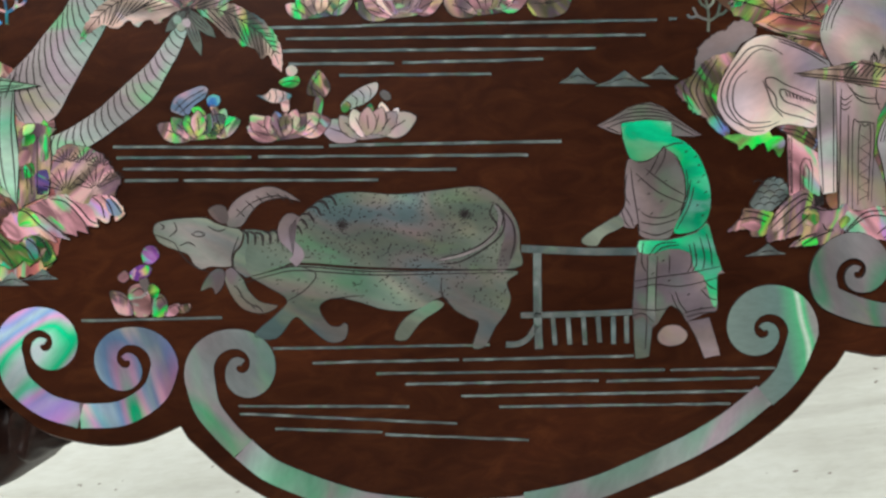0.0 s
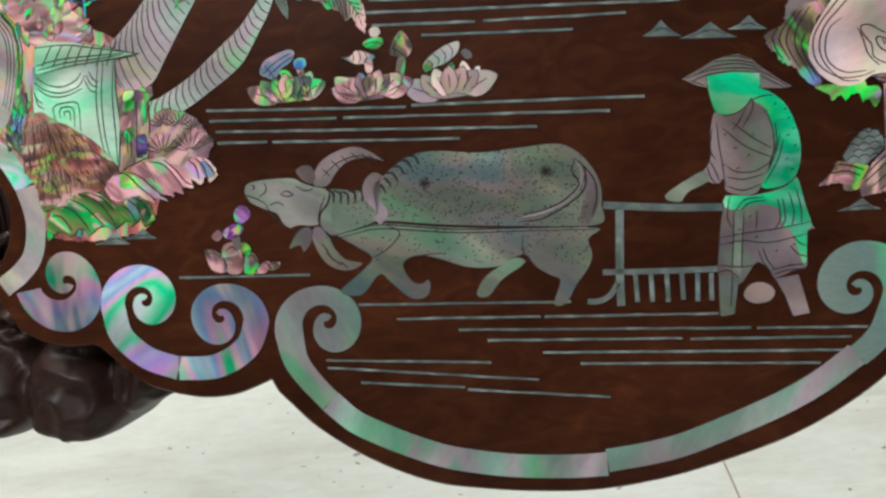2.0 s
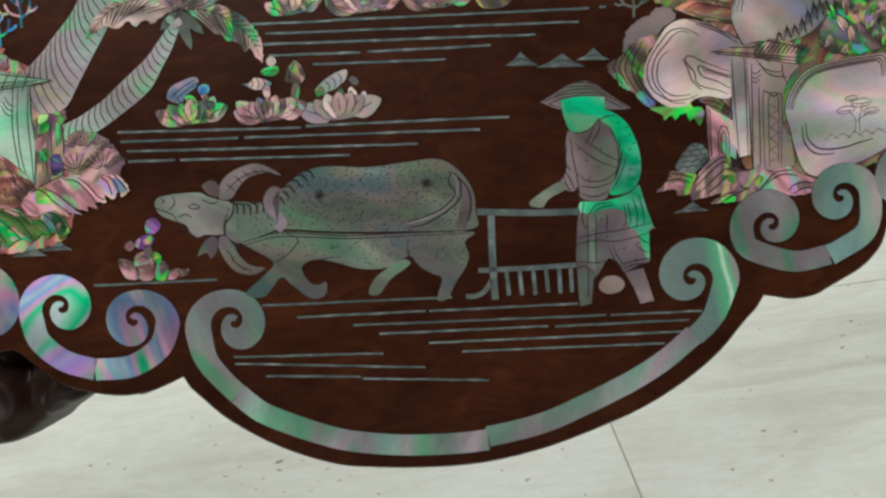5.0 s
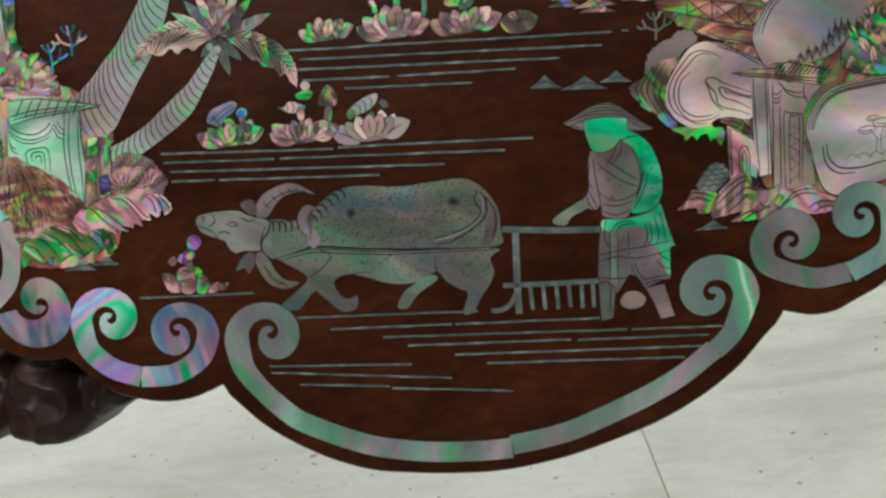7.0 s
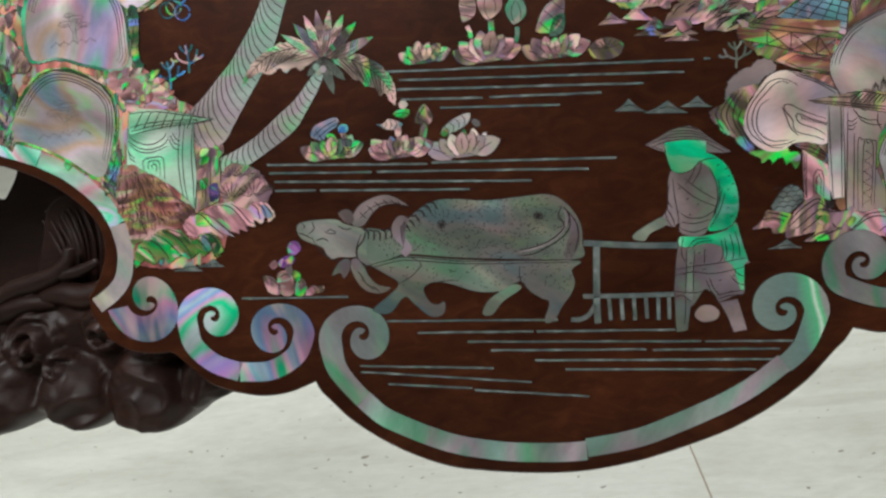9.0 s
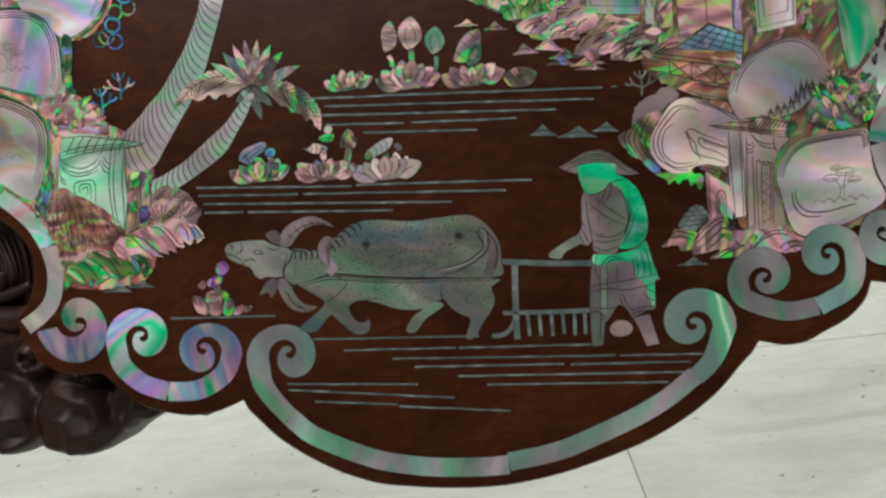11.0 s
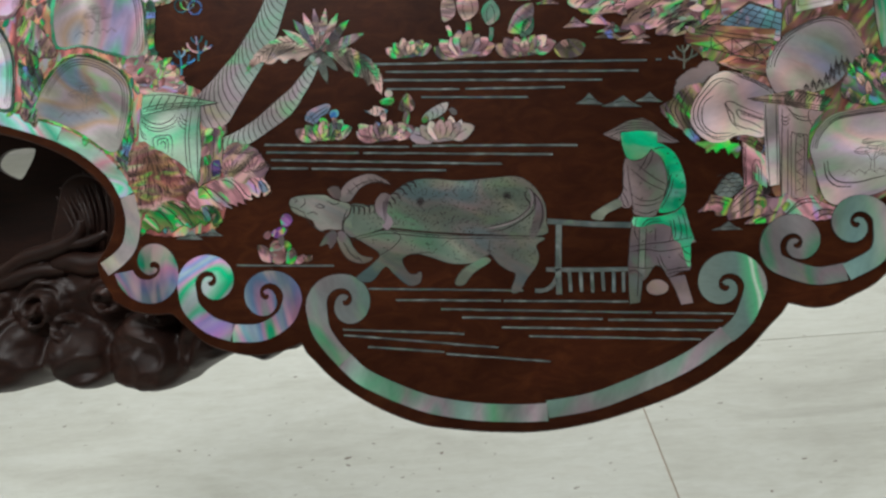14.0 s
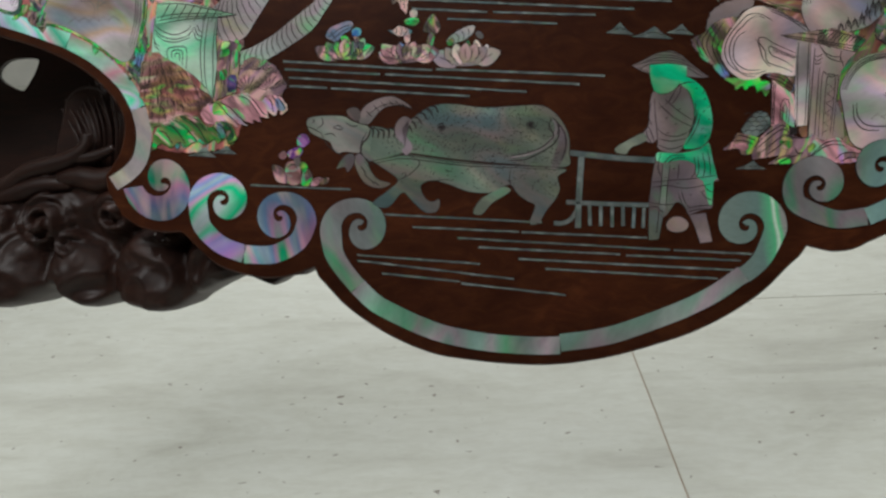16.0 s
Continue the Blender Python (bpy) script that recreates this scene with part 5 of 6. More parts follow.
while len(tufts) < 170:
    p = Vector((rnd.uniform(-362, -282), rnd.uniform(88, 168)))
    d = (p - top).normalized()
    d = Vector((d.x + rnd.uniform(-0.25, 0.25), d.y - 0.25)).normalized()
    q = p + d * rnd.uniform(7, 12)
    if inside(tuple(p), poly) and inside(tuple(q), poly):
        tufts.append([tuple(p), tuple(p.lerp(q, 0.5) + Vector((-d.y, d.x)) * 1.1), tuple(q)])
strokes("grass_engraving", tufts, m, 4.82, 0.55)
post_pts = [(-279.5, 167.7), (-273.4, 171.9), (-266.5, 171.4), (-255.5, 167.0), (-260.3, 162.5), (-261.4, 149.1), (-266.0, 128.3), (-272.2, 125.7), (-285.4, 121.4), (-283.7, 135.0)]
post = motif("shell_post", post_pts, PINK, 4.5, "stacked gold and violet shell pieces", curve=False)
for k, q in enumerate(([(-275.3, 171.3), (-268.3, 171.2), (-270.1, 166.4), (-276.5, 164.7)], [(-276.5, 164.7), (-269.4, 165.4), (-270.4, 159.7), (-278.6, 158.2)], [(-280.9, 155.1), (-273.7, 155.8), (-274.3, 148.2), (-281.6, 146.7)], [(-278.9, 147.2), (-272.5, 148.0), (-273.1, 140.4), (-279.5, 138.7)], [(-272.9, 141.2), (-264.7, 142.7), (-266.1, 130.0), (-273.5, 128.4)], [(-267.2, 162.6), (-261.0, 163.5), (-262.5, 150.1), (-269.0, 148.4)])):
    piece("shell_flake", q, (LIME, LIME, PINK, LIME, PURPLE, MIXED)[k], z=4.62 + 0.02 * k)
strokes("post_engraving", [list(q) for q in ([(-282.9, 144.3), (-277.6, 144.4), (-279.0, 132.2)], [(-274.7, 145.7), (-276.9, 128.9)], [(-268.0, 163.6), (-273.5, 128.4)])], post, 4.9, 0.8)
bush = [(-261.1, 148.2), (-256.5, 154.4), (-249.1, 156.8), (-239.9, 154.2), (-231.1, 149.7), (-227.1, 142.7), (-224.3, 138.5), (-221.5, 131.8), (-224.7, 126.2), (-227.9, 122.8), (-239.2, 123.5), (-245.3, 118.7), (-254.3, 122.5), (-262.3, 127.0), (-263.6, 136.6)]
m = motif("bush", bush, PINK, 4.6, "pink-grey shell bush with engraved fan leaves", 1.6, 5, seed=6)
fans = []
for c, r in zip([(-255.8, 128.7), (-237.5, 127.9), (-252.8, 145.4), (-242.5, 144.4), (-232.6, 140.9), (-225.5, 131.5)], (14, 14, 9, 9, 8, 7)):
    fans += [[(c[0] + 2 * math.cos(a), c[1] + 2 * math.sin(a)), (c[0] + 0.6 * r * math.cos(a), c[1] + 0.6 * r * math.sin(a)), (c[0] + r * math.cos(a), c[1] + r * math.sin(a))] for a in np.linspace(0.35, 2.8, 8)]
strokes("fan_engraving", fans, m, 4.72, 0.8)
turfs = [([(-298.6, 111.9), (-291.0, 119.6), (-281.8, 121.4), (-265.9, 126.2), (-256.2, 126.6), (-245.1, 119.5), (-240.0, 124.0), (-227.8, 123.2), (-221.6, 111.2), (-228.5, 106.6), (-229.0, 111.4), (-234.3, 106.0), (-239.7, 110.2), (-238.9, 104.9), (-247.7, 105.2), (-245.2, 101.4), (-253.2, 103.8), (-252.9, 100.3), (-262.1, 103.7), (-257.7, 98.3), (-266.9, 101.3), (-266.6, 97.8), (-280.7, 103.5), (-292.6, 101.6)], PINK, 41),
         ([(-340.9, 96.5), (-332.1, 104.6), (-317.7, 110.1), (-308.7, 110.6), (-299.7, 106.4), (-292.2, 98.9), (-285.2, 103.2), (-276.1, 104.2), (-270.8, 99.2), (-268.4, 88.0), (-276.3, 83.8), (-278.1, 88.4), (-285.0, 84.9), (-288.7, 88.9), (-295.9, 83.7), (-304.1, 87.4), (-312.9, 83.3), (-319.3, 87.6), (-328.3, 82.6), (-335.5, 87.1), (-343.9, 81.1)], LIME, 42)]
for pts, mat, seed in turfs:
    m = motif("ground_tuft", pts, mat, 4.9, "iridescent shell turf with ragged edge", 1.4, 3, seed=seed)
    lines = [smooth(list(q), 5, False) for q in (([(-291.2, 118.7), (-283.1, 119.4), (-275.1, 109.7), (-266.1, 100.7)], [(-282.1, 120.1), (-273.9, 116.4), (-265.8, 107.6), (-258.2, 100.5)], [(-266.2, 124.9), (-257.0, 122.0), (-249.2, 111.5), (-245.4, 103.2)], [(-256.4, 125.3), (-249.7, 118.4), (-243.5, 109.0), (-237.8, 106.5)], [(-240.1, 123.1), (-235.7, 118.3), (-234.6, 109.5)], [(-234.8, 123.3), (-230.6, 117.6), (-229.1, 110.5)], [(-230.5, 123.2), (-226.3, 117.0), (-223.7, 111.5)]) if seed == 41 else
             ([(-332.4, 103.3), (-324.7, 101.4), (-318.1, 93.6), (-313.5, 85.1)], [(-324.4, 107.5), (-316.4, 103.0), (-308.9, 95.0), (-303.2, 87.3)], [(-317.0, 109.1), (-308.6, 106.3), (-300.5, 97.4), (-295.4, 86.3)], [(-308.9, 109.4), (-301.6, 105.4), (-295.2, 96.7)], [(-337.9, 97.9), (-331.1, 96.1), (-325.7, 86.7)], [(-289.4, 99.4), (-284.8, 95.3), (-281.0, 87.0)], [(-284.4, 102.3), (-279.2, 97.2), (-276.4, 88.1)], [(-279.8, 103.4), (-274.4, 99.2), (-271.6, 90.1)]))]
    strokes("turf_engraving", lines, m, 5.3, 1.1)
for q, mat in (([(-286.5, 119.8), (-279.3, 120.6), (-273.9, 111.3), (-279.7, 108.6), (-288.2, 110.6)], LIME), ([(-232.5, 121.3), (-226.7, 119.7), (-222.7, 112.3), (-227.6, 109.5), (-232.1, 113.5)], VIVID), ([(-278.1, 103.2), (-271.8, 98.9), (-269.8, 89.9), (-275.8, 86.3), (-279.9, 93.0)], LIME), ([(-311.5, 95.3), (-303.4, 96.0), (-301.2, 88.8), (-310.5, 86.5)], LIME), ([(-285.5, 101.5), (-280.1, 101.7), (-277.6, 90.9), (-284.2, 89.2)], GREEN)):
    piece("shell_flake", q, mat, z=5.1)
scale_pts = [(-345.5, 235.7), (-334.7, 241.2), (-323.4, 240.9), (-312.8, 236.9), (-303.8, 229.0), (-294.7, 219.4), (-289.5, 210.3), (-292.7, 204.9), (-308.1, 206.6), (-329.2, 206.6), (-333.1, 218.0), (-341.6, 228.4)]
m = motif("leaf_mound", scale_pts, MIXED, 4.1, "overlapping iridescent shell leaves", 2.0, 5, seed=9)
shards(m, scale_pts, 34, 8, [MIXED, PINK, BROWNISH, LIME], 4.2, 51, 60, 30, lines=False)


def coral(c, s, mat, z=0.55):
    twigs = [((0, 0), (0.05, 0.5), (0, 1.0)), ((0.02, 0.3), (0.3, 0.45), (0.42, 0.8)), ((0.02, 0.35), (-0.28, 0.5), (-0.4, 0.78)), ((0.3, 0.45), (0.5, 0.5), (0.62, 0.6)),
             ((-0.28, 0.5), (-0.5, 0.48), (-0.6, 0.58)), ((0.03, 0.7), (0.2, 0.85), (0.25, 1.0)), ((0.03, 0.7), (-0.15, 0.85), (-0.2, 1.0))]
    stem = None
    for k, t in enumerate(twigs):
        o = ribbon(smooth([(c[0] + s * x, c[1] + s * y) for x, y in t], 4, False), s * 0.09)
        ob = plate("coral_twig" if stem else "coral", o, mat, stem or backrest, z + 0.03 * k, 0.7, "" if stem else "small branching coral of coloured shell", 0.15)
        stem = stem or ob


for c, s in zip([(-292.7, 220.8), (-276.0, 231.6), (146.3, 182.9)], (22, 22, 20)):
    coral(c, s, BLUE if c[0] < 0 else GREY)
for c in ((-265.8, 325.2), (-261.9, 314.9), (-260.3, 304.8), (-271.7, 302.2), (-274.6, 292.3), (-280.8, 283.8), (-274.3, 278.9), (-286.5, 282.0),):
    r = 6.0
    o = [(c[0] + r * math.cos(a), c[1] + r * math.sin(a)) for a in np.linspace(0, 6.1, 16)]
    plate("shell_ring", ribbon(o, 1.8), BLUE, backrest, 0.6)

# ---- right of the scene: temple, boulders and shrubs ----
right_mass = [(5.7, 344.1), (382.4, 317.6), (375.9, 203.6), (325.6, 171.4), (320.9, 136.1), (329.5, 69.9), (302.9, 57.8), (243.1, 53.2), (221.4, 54.5), (193.3, 133.2), (200.8, 168.4), (174.5, 183.9), (153.6, 199.0), (143.8, 218.9), (106.6, 237.9), (63.1, 243.5), (42.1, 261.5), (20.8, 274.0), (11.0, 294.0)]
mass = motif("shrub_backing", right_mass, BROWNISH, 0.5, "ragged iridescent shell ground behind temple and boulders", 1.8, 5, seed=13)
shards(mass, [(143.8, 218.9), (224.1, 194.4), (222.4, 164.3), (200.7, 165.7), (174.5, 183.9), (153.7, 201.7)], 24, 13, [BROWNISH, PINK, MIXED], 0.7, 61, 20, 30)
shards(mass, [(231.6, 322.8), (307.0, 317.5), (301.4, 219.4), (268.7, 216.1), (230.6, 213.2)], 44, 15, [MIXED, PINK, LIME, BROWNISH], 0.7, 62, 70, 50)
for pts, mat, seed, n in (([(11.8, 288.4), (30.3, 293.8), (60.4, 291.7), (98.5, 285.3), (97.3, 266.1), (74.9, 258.8), (47.2, 255.1), (39.5, 264.4), (23.4, 271.1), (15.5, 277.1)], LIME, 71, 22),
                          ([(0.6, 304.7), (18.8, 332.1), (46.5, 335.7), (44.2, 297.3), (22.0, 294.4)], MIXED, 72, 8),
                          ([(52.4, 249.2), (75.1, 260.9), (102.6, 262.4), (119.3, 248.1), (103.8, 237.0), (73.6, 236.8)], PINK, 73, 10),
                          ([(94.8, 223.2), (123.6, 247.8), (150.5, 240.5), (156.4, 228.0), (135.6, 219.4), (111.0, 220.0)], PINK, 74, 9),
                          ([(124.4, 214.7), (138.7, 225.8), (171.5, 225.3), (176.4, 216.7), (148.8, 210.9)], PINK, 75, 5)):
    m = motif("rock_ledge", pts, mat, 3.0 + 0.1 * (seed - 70), "layered iridescent shell rock ledge", 2.0, 5, seed=seed)
    shards(m, pts, n, 12, [mat, MIXED, mat], 3.15 + 0.1 * (seed - 70), seed, 10, 40, lines=False, sharp=True)
    strokes("ledge_engraving", hatch(pts, 20, 25, 12, seed), m, 3.9 + 0.1 * (seed - 70), 1.0)


def wall_piece(name, pts, mat, z, lines=(), label=""):
    m = motif(name, pts, mat, z, label, 0, 1, False)
    if lines:
        strokes("joint_engraving", lines, m, z + 0.08, 0.9)
    return m


def inner(pts, ks):
    return [within(pts, k) + [within(pts, k)[0]] for k in ks]


q = [(49.6, 341.0), (101.5, 337.4), (98.6, 288.0), (49.5, 292.5)]
wall_piece("temple_wall", q, GREEN, 2.8, inner(q, (0.85, 0.6)), "greenish shell temple wall")
q = [(112.4, 336.6), (159.3, 333.3), (152.6, 246.9), (109.7, 253.1)]
wall_piece("temple_wall", q, ROCK, 2.8, inner(q, (0.85, 0.62, 0.4)), "pale shell temple wall with engraved doorway")
for q in ([(102.1, 337.3), (111.3, 336.7), (105.1, 257.8), (98.0, 258.3)], [(159.3, 333.3), (169.0, 332.6), (162.0, 231.4), (154.4, 232.0)], [(228.4, 306.5), (236.0, 306.0), (230.7, 224.1), (224.3, 226.8)]):
    wall_piece("temple_pillar", q, PALE if q[0][0] < 180 else ROCK, 3.2, inner(q, (0.6,)))
q = [(168.8, 310.7), (181.9, 309.8), (176.9, 234.3), (164.3, 234.0)]
shards(wall_piece("temple_panel", q, MIXED, 3.0), q, 9, 11, [MIXED, PINK], 3.1, 81, 90, 30)
wall_piece("temple_lintel", [(182.6, 304.2), (227.1, 302.2), (226.7, 276.0), (182.1, 276.8)], GREEN, 3.0, [[(183.6, 292.1), (208.2, 294.8), (226.4, 290.2)], [(183.0, 283.3), (207.7, 286.0), (225.8, 280.4)]])
wall_piece("temple_door", [(182.1, 275.7), (225.5, 274.9), (223.7, 225.7), (204.6, 233.6), (179.9, 219.8)], PINK, 3.0, [[(205.4, 274.1), (203.6, 234.7)]], "pink iridescent shell temple door")
steps_lines = []
c0, c1, c2, c3 = [Vector(p) for p in [(177.5, 217.2), (204.5, 231.9), (231.1, 220.8), (227.5, 196.9)]]
for k in range(6):
    f = k / 5
    steps_lines += [[tuple(c0.lerp(c1, f)), tuple(c3.lerp(c2, f))], [tuple(c0.lerp(c3, f)), tuple(c1.lerp(c2, f))]]
wall_piece("paved_court", [tuple(c) for c in (c0, c1, c2, c3)], SKYBLUE, 3.3, steps_lines, "pale blue shell court with engraved paving grid")
q = [(243.3, 282.5), (278.0, 282.3), (273.5, 224.0), (241.9, 220.6)]
wall_piece("temple_wall", q, ROCK, 2.8, inner(q, (0.85, 0.6)), "pale shell temple wall with engraved doorway")
wall_piece("eave", [(232.5, 292.6), (258.8, 278.1), (280.8, 283.8), (278.3, 287.8), (259.2, 284.7), (238.2, 297.1)], GREEN, 3.4)
for k, q in enumerate(([(146.5, 218.7), (181.5, 209.8), (226.7, 192.6), (220.8, 183.6), (175.3, 197.6), (151.3, 206.3)], [(174.6, 185.0), (186.9, 190.2), (225.9, 178.4), (222.5, 166.5), (187.8, 177.5)])):
    m = wall_piece("railing_beam", q, BROWNISH, 3.4 + 0.1 * k, inner(q, (0.7,)), "brownish shell railing beam")
boulder([(307.4, 249.1), (319.9, 278.3), (331.5, 321.2), (351.3, 319.8), (342.5, 222.2), (322.3, 189.6), (311.1, 182.1), (306.4, 213.6)], GREEN, 3.6, "tall greenish shell cliff")
hollow = [(352.4, 319.7), (377.0, 318.0), (364.5, 193.4), (333.6, 160.5), (318.5, 178.9), (327.9, 192.5), (344.7, 222.0)]
m = motif("cliff", hollow, PALE, 3.7, "pale shell cliff with dark engraved hollows")
for c in ((335.2, 198.1), (331.7, 184.6), (342.0, 193.8), (339.4, 206.0),):
    strokes("hollow_engraving", [leaf(c, 9, 5, 80)[0:4], [(c[0], c[1]), (c[0] + 0.8, c[1] + 4.5), (c[0] + 1.6, c[1] + 9)]], m, 3.85, 2.2)
upper = [(213.9, 175.6), (219.5, 188.9), (230.0, 201.8), (249.5, 211.4), (268.5, 214.9), (284.3, 208.4), (293.2, 194.7), (297.6, 178.1), (281.9, 167.2), (267.7, 155.6), (245.9, 151.0), (224.3, 151.9), (216.8, 161.7)]
boulder(upper, STONEY, 4.0, "smooth rounded pinkish-grey shell boulder", bands(upper, 0.0, 0.5, (0.96, 0.9)) + [contour(upper, 0.82, 0.0, 0.2)[::3]])
needles = [[(x + dx * 0.8, y - abs(dx)), (x + dx * 0.5, y + h * 0.5), (x + dx * 0.15, y + h * (1 - 0.12 * abs(dx)))] for (x, y), h in zip([(246.2, 155.4), (252.1, 156.1), (257.6, 157.9), (263.1, 158.6), (267.6, 162.7), (272.1, 165.6), (276.6, 168.6), (281.0, 170.5)], (5, 8, 6, 10, 12, 15, 12, 9)) for dx in (-3.4, -1.6, 0, 1.8, 3.2)]
strokes("tree_engraving", needles, backrest, 5.2, 0.7)
side_rock = [(245.6, 105.5), (251.9, 119.7), (264.1, 130.9), (281.2, 134.5), (309.1, 135.9), (320.6, 134.7), (321.6, 122.5), (323.5, 100.1), (330.2, 77.9), (307.3, 65.0), (289.0, 59.5), (268.8, 54.4), (255.7, 60.1), (250.0, 77.8), (247.8, 91.7)]
boulder(side_rock, STONEY, 4.0, "large grey-green and pink shell boulder", bands(side_rock, 0.0, 0.42, (0.95, 0.9, 0.86)) + [[(259.7, 93.5), (260.4, 83.0), (268.0, 74.8), (282.7, 73.1), (294.7, 74.9), (306.6, 76.8)], [(256.8, 92.1), (258.0, 79.5), (266.0, 71.2), (278.4, 69.9)]], 1.2)
(tx, ty), = [(296.3, 83.1)]
strokes("tree_engraving", pine(tx, ty, 0.95), backrest, 5.2, 0.6, DUSK)
hole_rock = [(147.8, 139.0), (150.6, 150.8), (159.5, 164.0), (168.5, 174.0), (178.5, 177.4), (189.5, 175.4), (202.8, 168.8), (215.3, 161.0), (219.5, 154.0), (211.6, 146.3), (209.2, 119.2), (192.5, 121.4), (183.6, 121.0), (176.0, 117.2), (164.7, 117.5), (154.8, 124.6), (149.9, 132.2)]
boulder(hole_rock, STONEY, 4.1, "rounded pink-grey shell rock with an engraved hollow", [[(184.0, 176.2), (200.8, 168.6), (217.4, 158.3)], [(188.4, 172.8), (204.5, 164.9), (217.2, 155.6)], [(190.5, 164.5), (184.8, 168.5), (177.1, 171.2), (169.7, 169.8), (164.4, 165.0), (156.3, 156.0), (151.8, 147.4), (151.4, 138.5), (155.0, 130.3), (165.2, 122.8), (177.3, 121.9), (185.5, 124.0)],
        [(183.9, 167.0), (177.7, 169.1), (171.8, 166.7), (166.6, 161.8), (159.4, 154.8), (155.3, 146.1), (155.3, 137.2), (159.3, 128.9), (167.4, 120.8), (176.2, 119.6)], [(168.5, 157.1), (161.6, 152.5), (158.3, 143.6), (159.3, 133.3), (167.9, 125.6), (180.7, 124.7)],
        [(209.2, 137.0), (200.4, 141.4), (190.8, 146.4), (184.0, 151.0), (179.2, 150.8), (179.9, 146.3), (184.5, 139.6), (185.1, 133.0), (190.0, 128.7), (199.3, 125.4), (207.0, 121.5)], [(208.8, 133.0), (198.1, 138.9), (189.7, 143.3), (187.2, 142.0), (190.2, 136.0), (199.9, 131.4), (208.2, 125.4)], [(177.1, 150.3), (180.0, 142.6), (182.4, 134.2), (188.2, 126.9)]] +
        [[(x, y), (x + 1.2, y - 3.6)] for x, y in [(p[0] + 2.0 * k, p[1] - 0.75 * k) for p in ((190.8, 142.0),) for k in range(10)]], 1.0)
foliage = [(273.1, 151.7), (282.2, 168.1), (304.5, 179.8), (325.7, 174.1), (333.0, 159.4), (323.9, 141.4), (296.6, 136.6), (280.7, 141.4)]
m = motif("shrub", foliage, MIXED, 4.3, "yellow-green iridescent shell shrub", 2.2, 5, seed=15)
shards(m, foliage, 30, 12, [MIXED, LIME, PINK], 4.4, 91, 70, 50)
roof2 = [(196.6, 152.4), (203.4, 153.1), (225.5, 154.8), (239.5, 156.4), (253.0, 152.1), (267.9, 145.3), (264.5, 142.1), (259.2, 135.3), (238.2, 140.6), (216.7, 145.6), (201.2, 150.2)]
m = motif("temple_roof", roof2, FROND, 5.0, "brownish-gold shell roof with engraved tiles", curve=False)
tiles = [[(x, y), (x + 3.2, y + 3.5), (x + 6.4, y + 6.0)] for x, y in [(p[0] + 3.2 * k, p[1] - 0.45 * k) for p in ((227.6, 147.3),) for k in range(11)]]
strokes("tile_engraving", tiles + [list(q) for q in ([(197.0, 152.4), (220.9, 148.2), (238.5, 144.2), (262.7, 139.2)], [(201.2, 150.2), (222.7, 146.0), (242.3, 141.6), (260.2, 137.1)], [(225.5, 154.8), (239.3, 154.0), (254.0, 149.2), (266.2, 143.5)], [(211.4, 153.2), (227.2, 151.4), (239.4, 155.2)])], m, 5.1, 1.0)
beam = [(169.6, 197.7), (186.9, 190.5), (215.6, 183.3), (221.4, 195.1), (225.0, 208.7), (189.2, 214.7), (152.3, 220.0), (148.1, 210.3), (149.1, 203.9)]
m = motif("railing_beam", beam, BROWNISH, 3.6, "brown and pink shell railing with engraved crossed bars", curve=False)
strokes("joint_engraving", [list(q) for q in ([(150.9, 213.9), (172.7, 208.4), (196.0, 202.7), (220.7, 196.0)], [(151.6, 216.9), (176.9, 210.9), (200.2, 205.2), (222.6, 199.6)], [(170.7, 208.7), (170.0, 197.7)], [(188.2, 204.6), (186.9, 190.9)], [(207.6, 199.4), (204.8, 186.0)], [(171.0, 207.8), (187.0, 191.3)], [(188.1, 203.8), (170.5, 198.4)], [(188.5, 203.7), (204.8, 186.4)], [(207.1, 198.7), (187.4, 191.2)], [(207.9, 198.6), (215.7, 184.0)], [(219.9, 195.3), (205.6, 186.3)])], m, 3.75, 0.9)
fringe = [(123.5, 152.1), (127.1, 154.8), (132.1, 156.6), (140.1, 163.5), (148.6, 168.0), (159.2, 169.3), (161.3, 165.4), (153.0, 155.3), (148.6, 142.9), (150.6, 131.3), (155.5, 123.3), (152.6, 118.4), (145.0, 123.9), (139.3, 132.0), (133.2, 135.3), (129.0, 141.6), (125.3, 145.4)]
m = motif("rock_fringe", fringe, PINK, 3.9, "pink shell rock edge", 1.6, 5, seed=16)
strokes("ledge_engraving", [smooth(list(q), 4, False) for q in ([(142.6, 164.0), (135.3, 156.1), (132.2, 149.3), (134.7, 142.4), (137.4, 136.4)], [(146.8, 165.8), (139.4, 156.4), (136.2, 148.7), (137.8, 141.2), (143.3, 130.7)], [(132.0, 155.8), (128.4, 151.4), (130.0, 143.9), (133.4, 137.7)], [(150.9, 166.1), (144.3, 157.3), (141.1, 149.7), (141.9, 141.4), (146.6, 131.8), (150.6, 123.1)], [(147.8, 151.2), (144.6, 144.3), (147.7, 134.1), (152.4, 124.5)])], m, 4.2, 1.0)
motif("lace_bush", [(135.8, 160.5), (137.0, 168.0), (141.4, 176.2), (147.9, 180.1), (156.2, 182.9), (160.1, 186.4), (166.6, 187.4), (173.5, 184.1), (175.0, 178.7), (168.6, 174.8), (160.0, 168.8), (148.6, 168.0), (140.4, 162.3)], DUSK, 3.8, "grey lacy shell bush", 1.6, 5, seed=17)
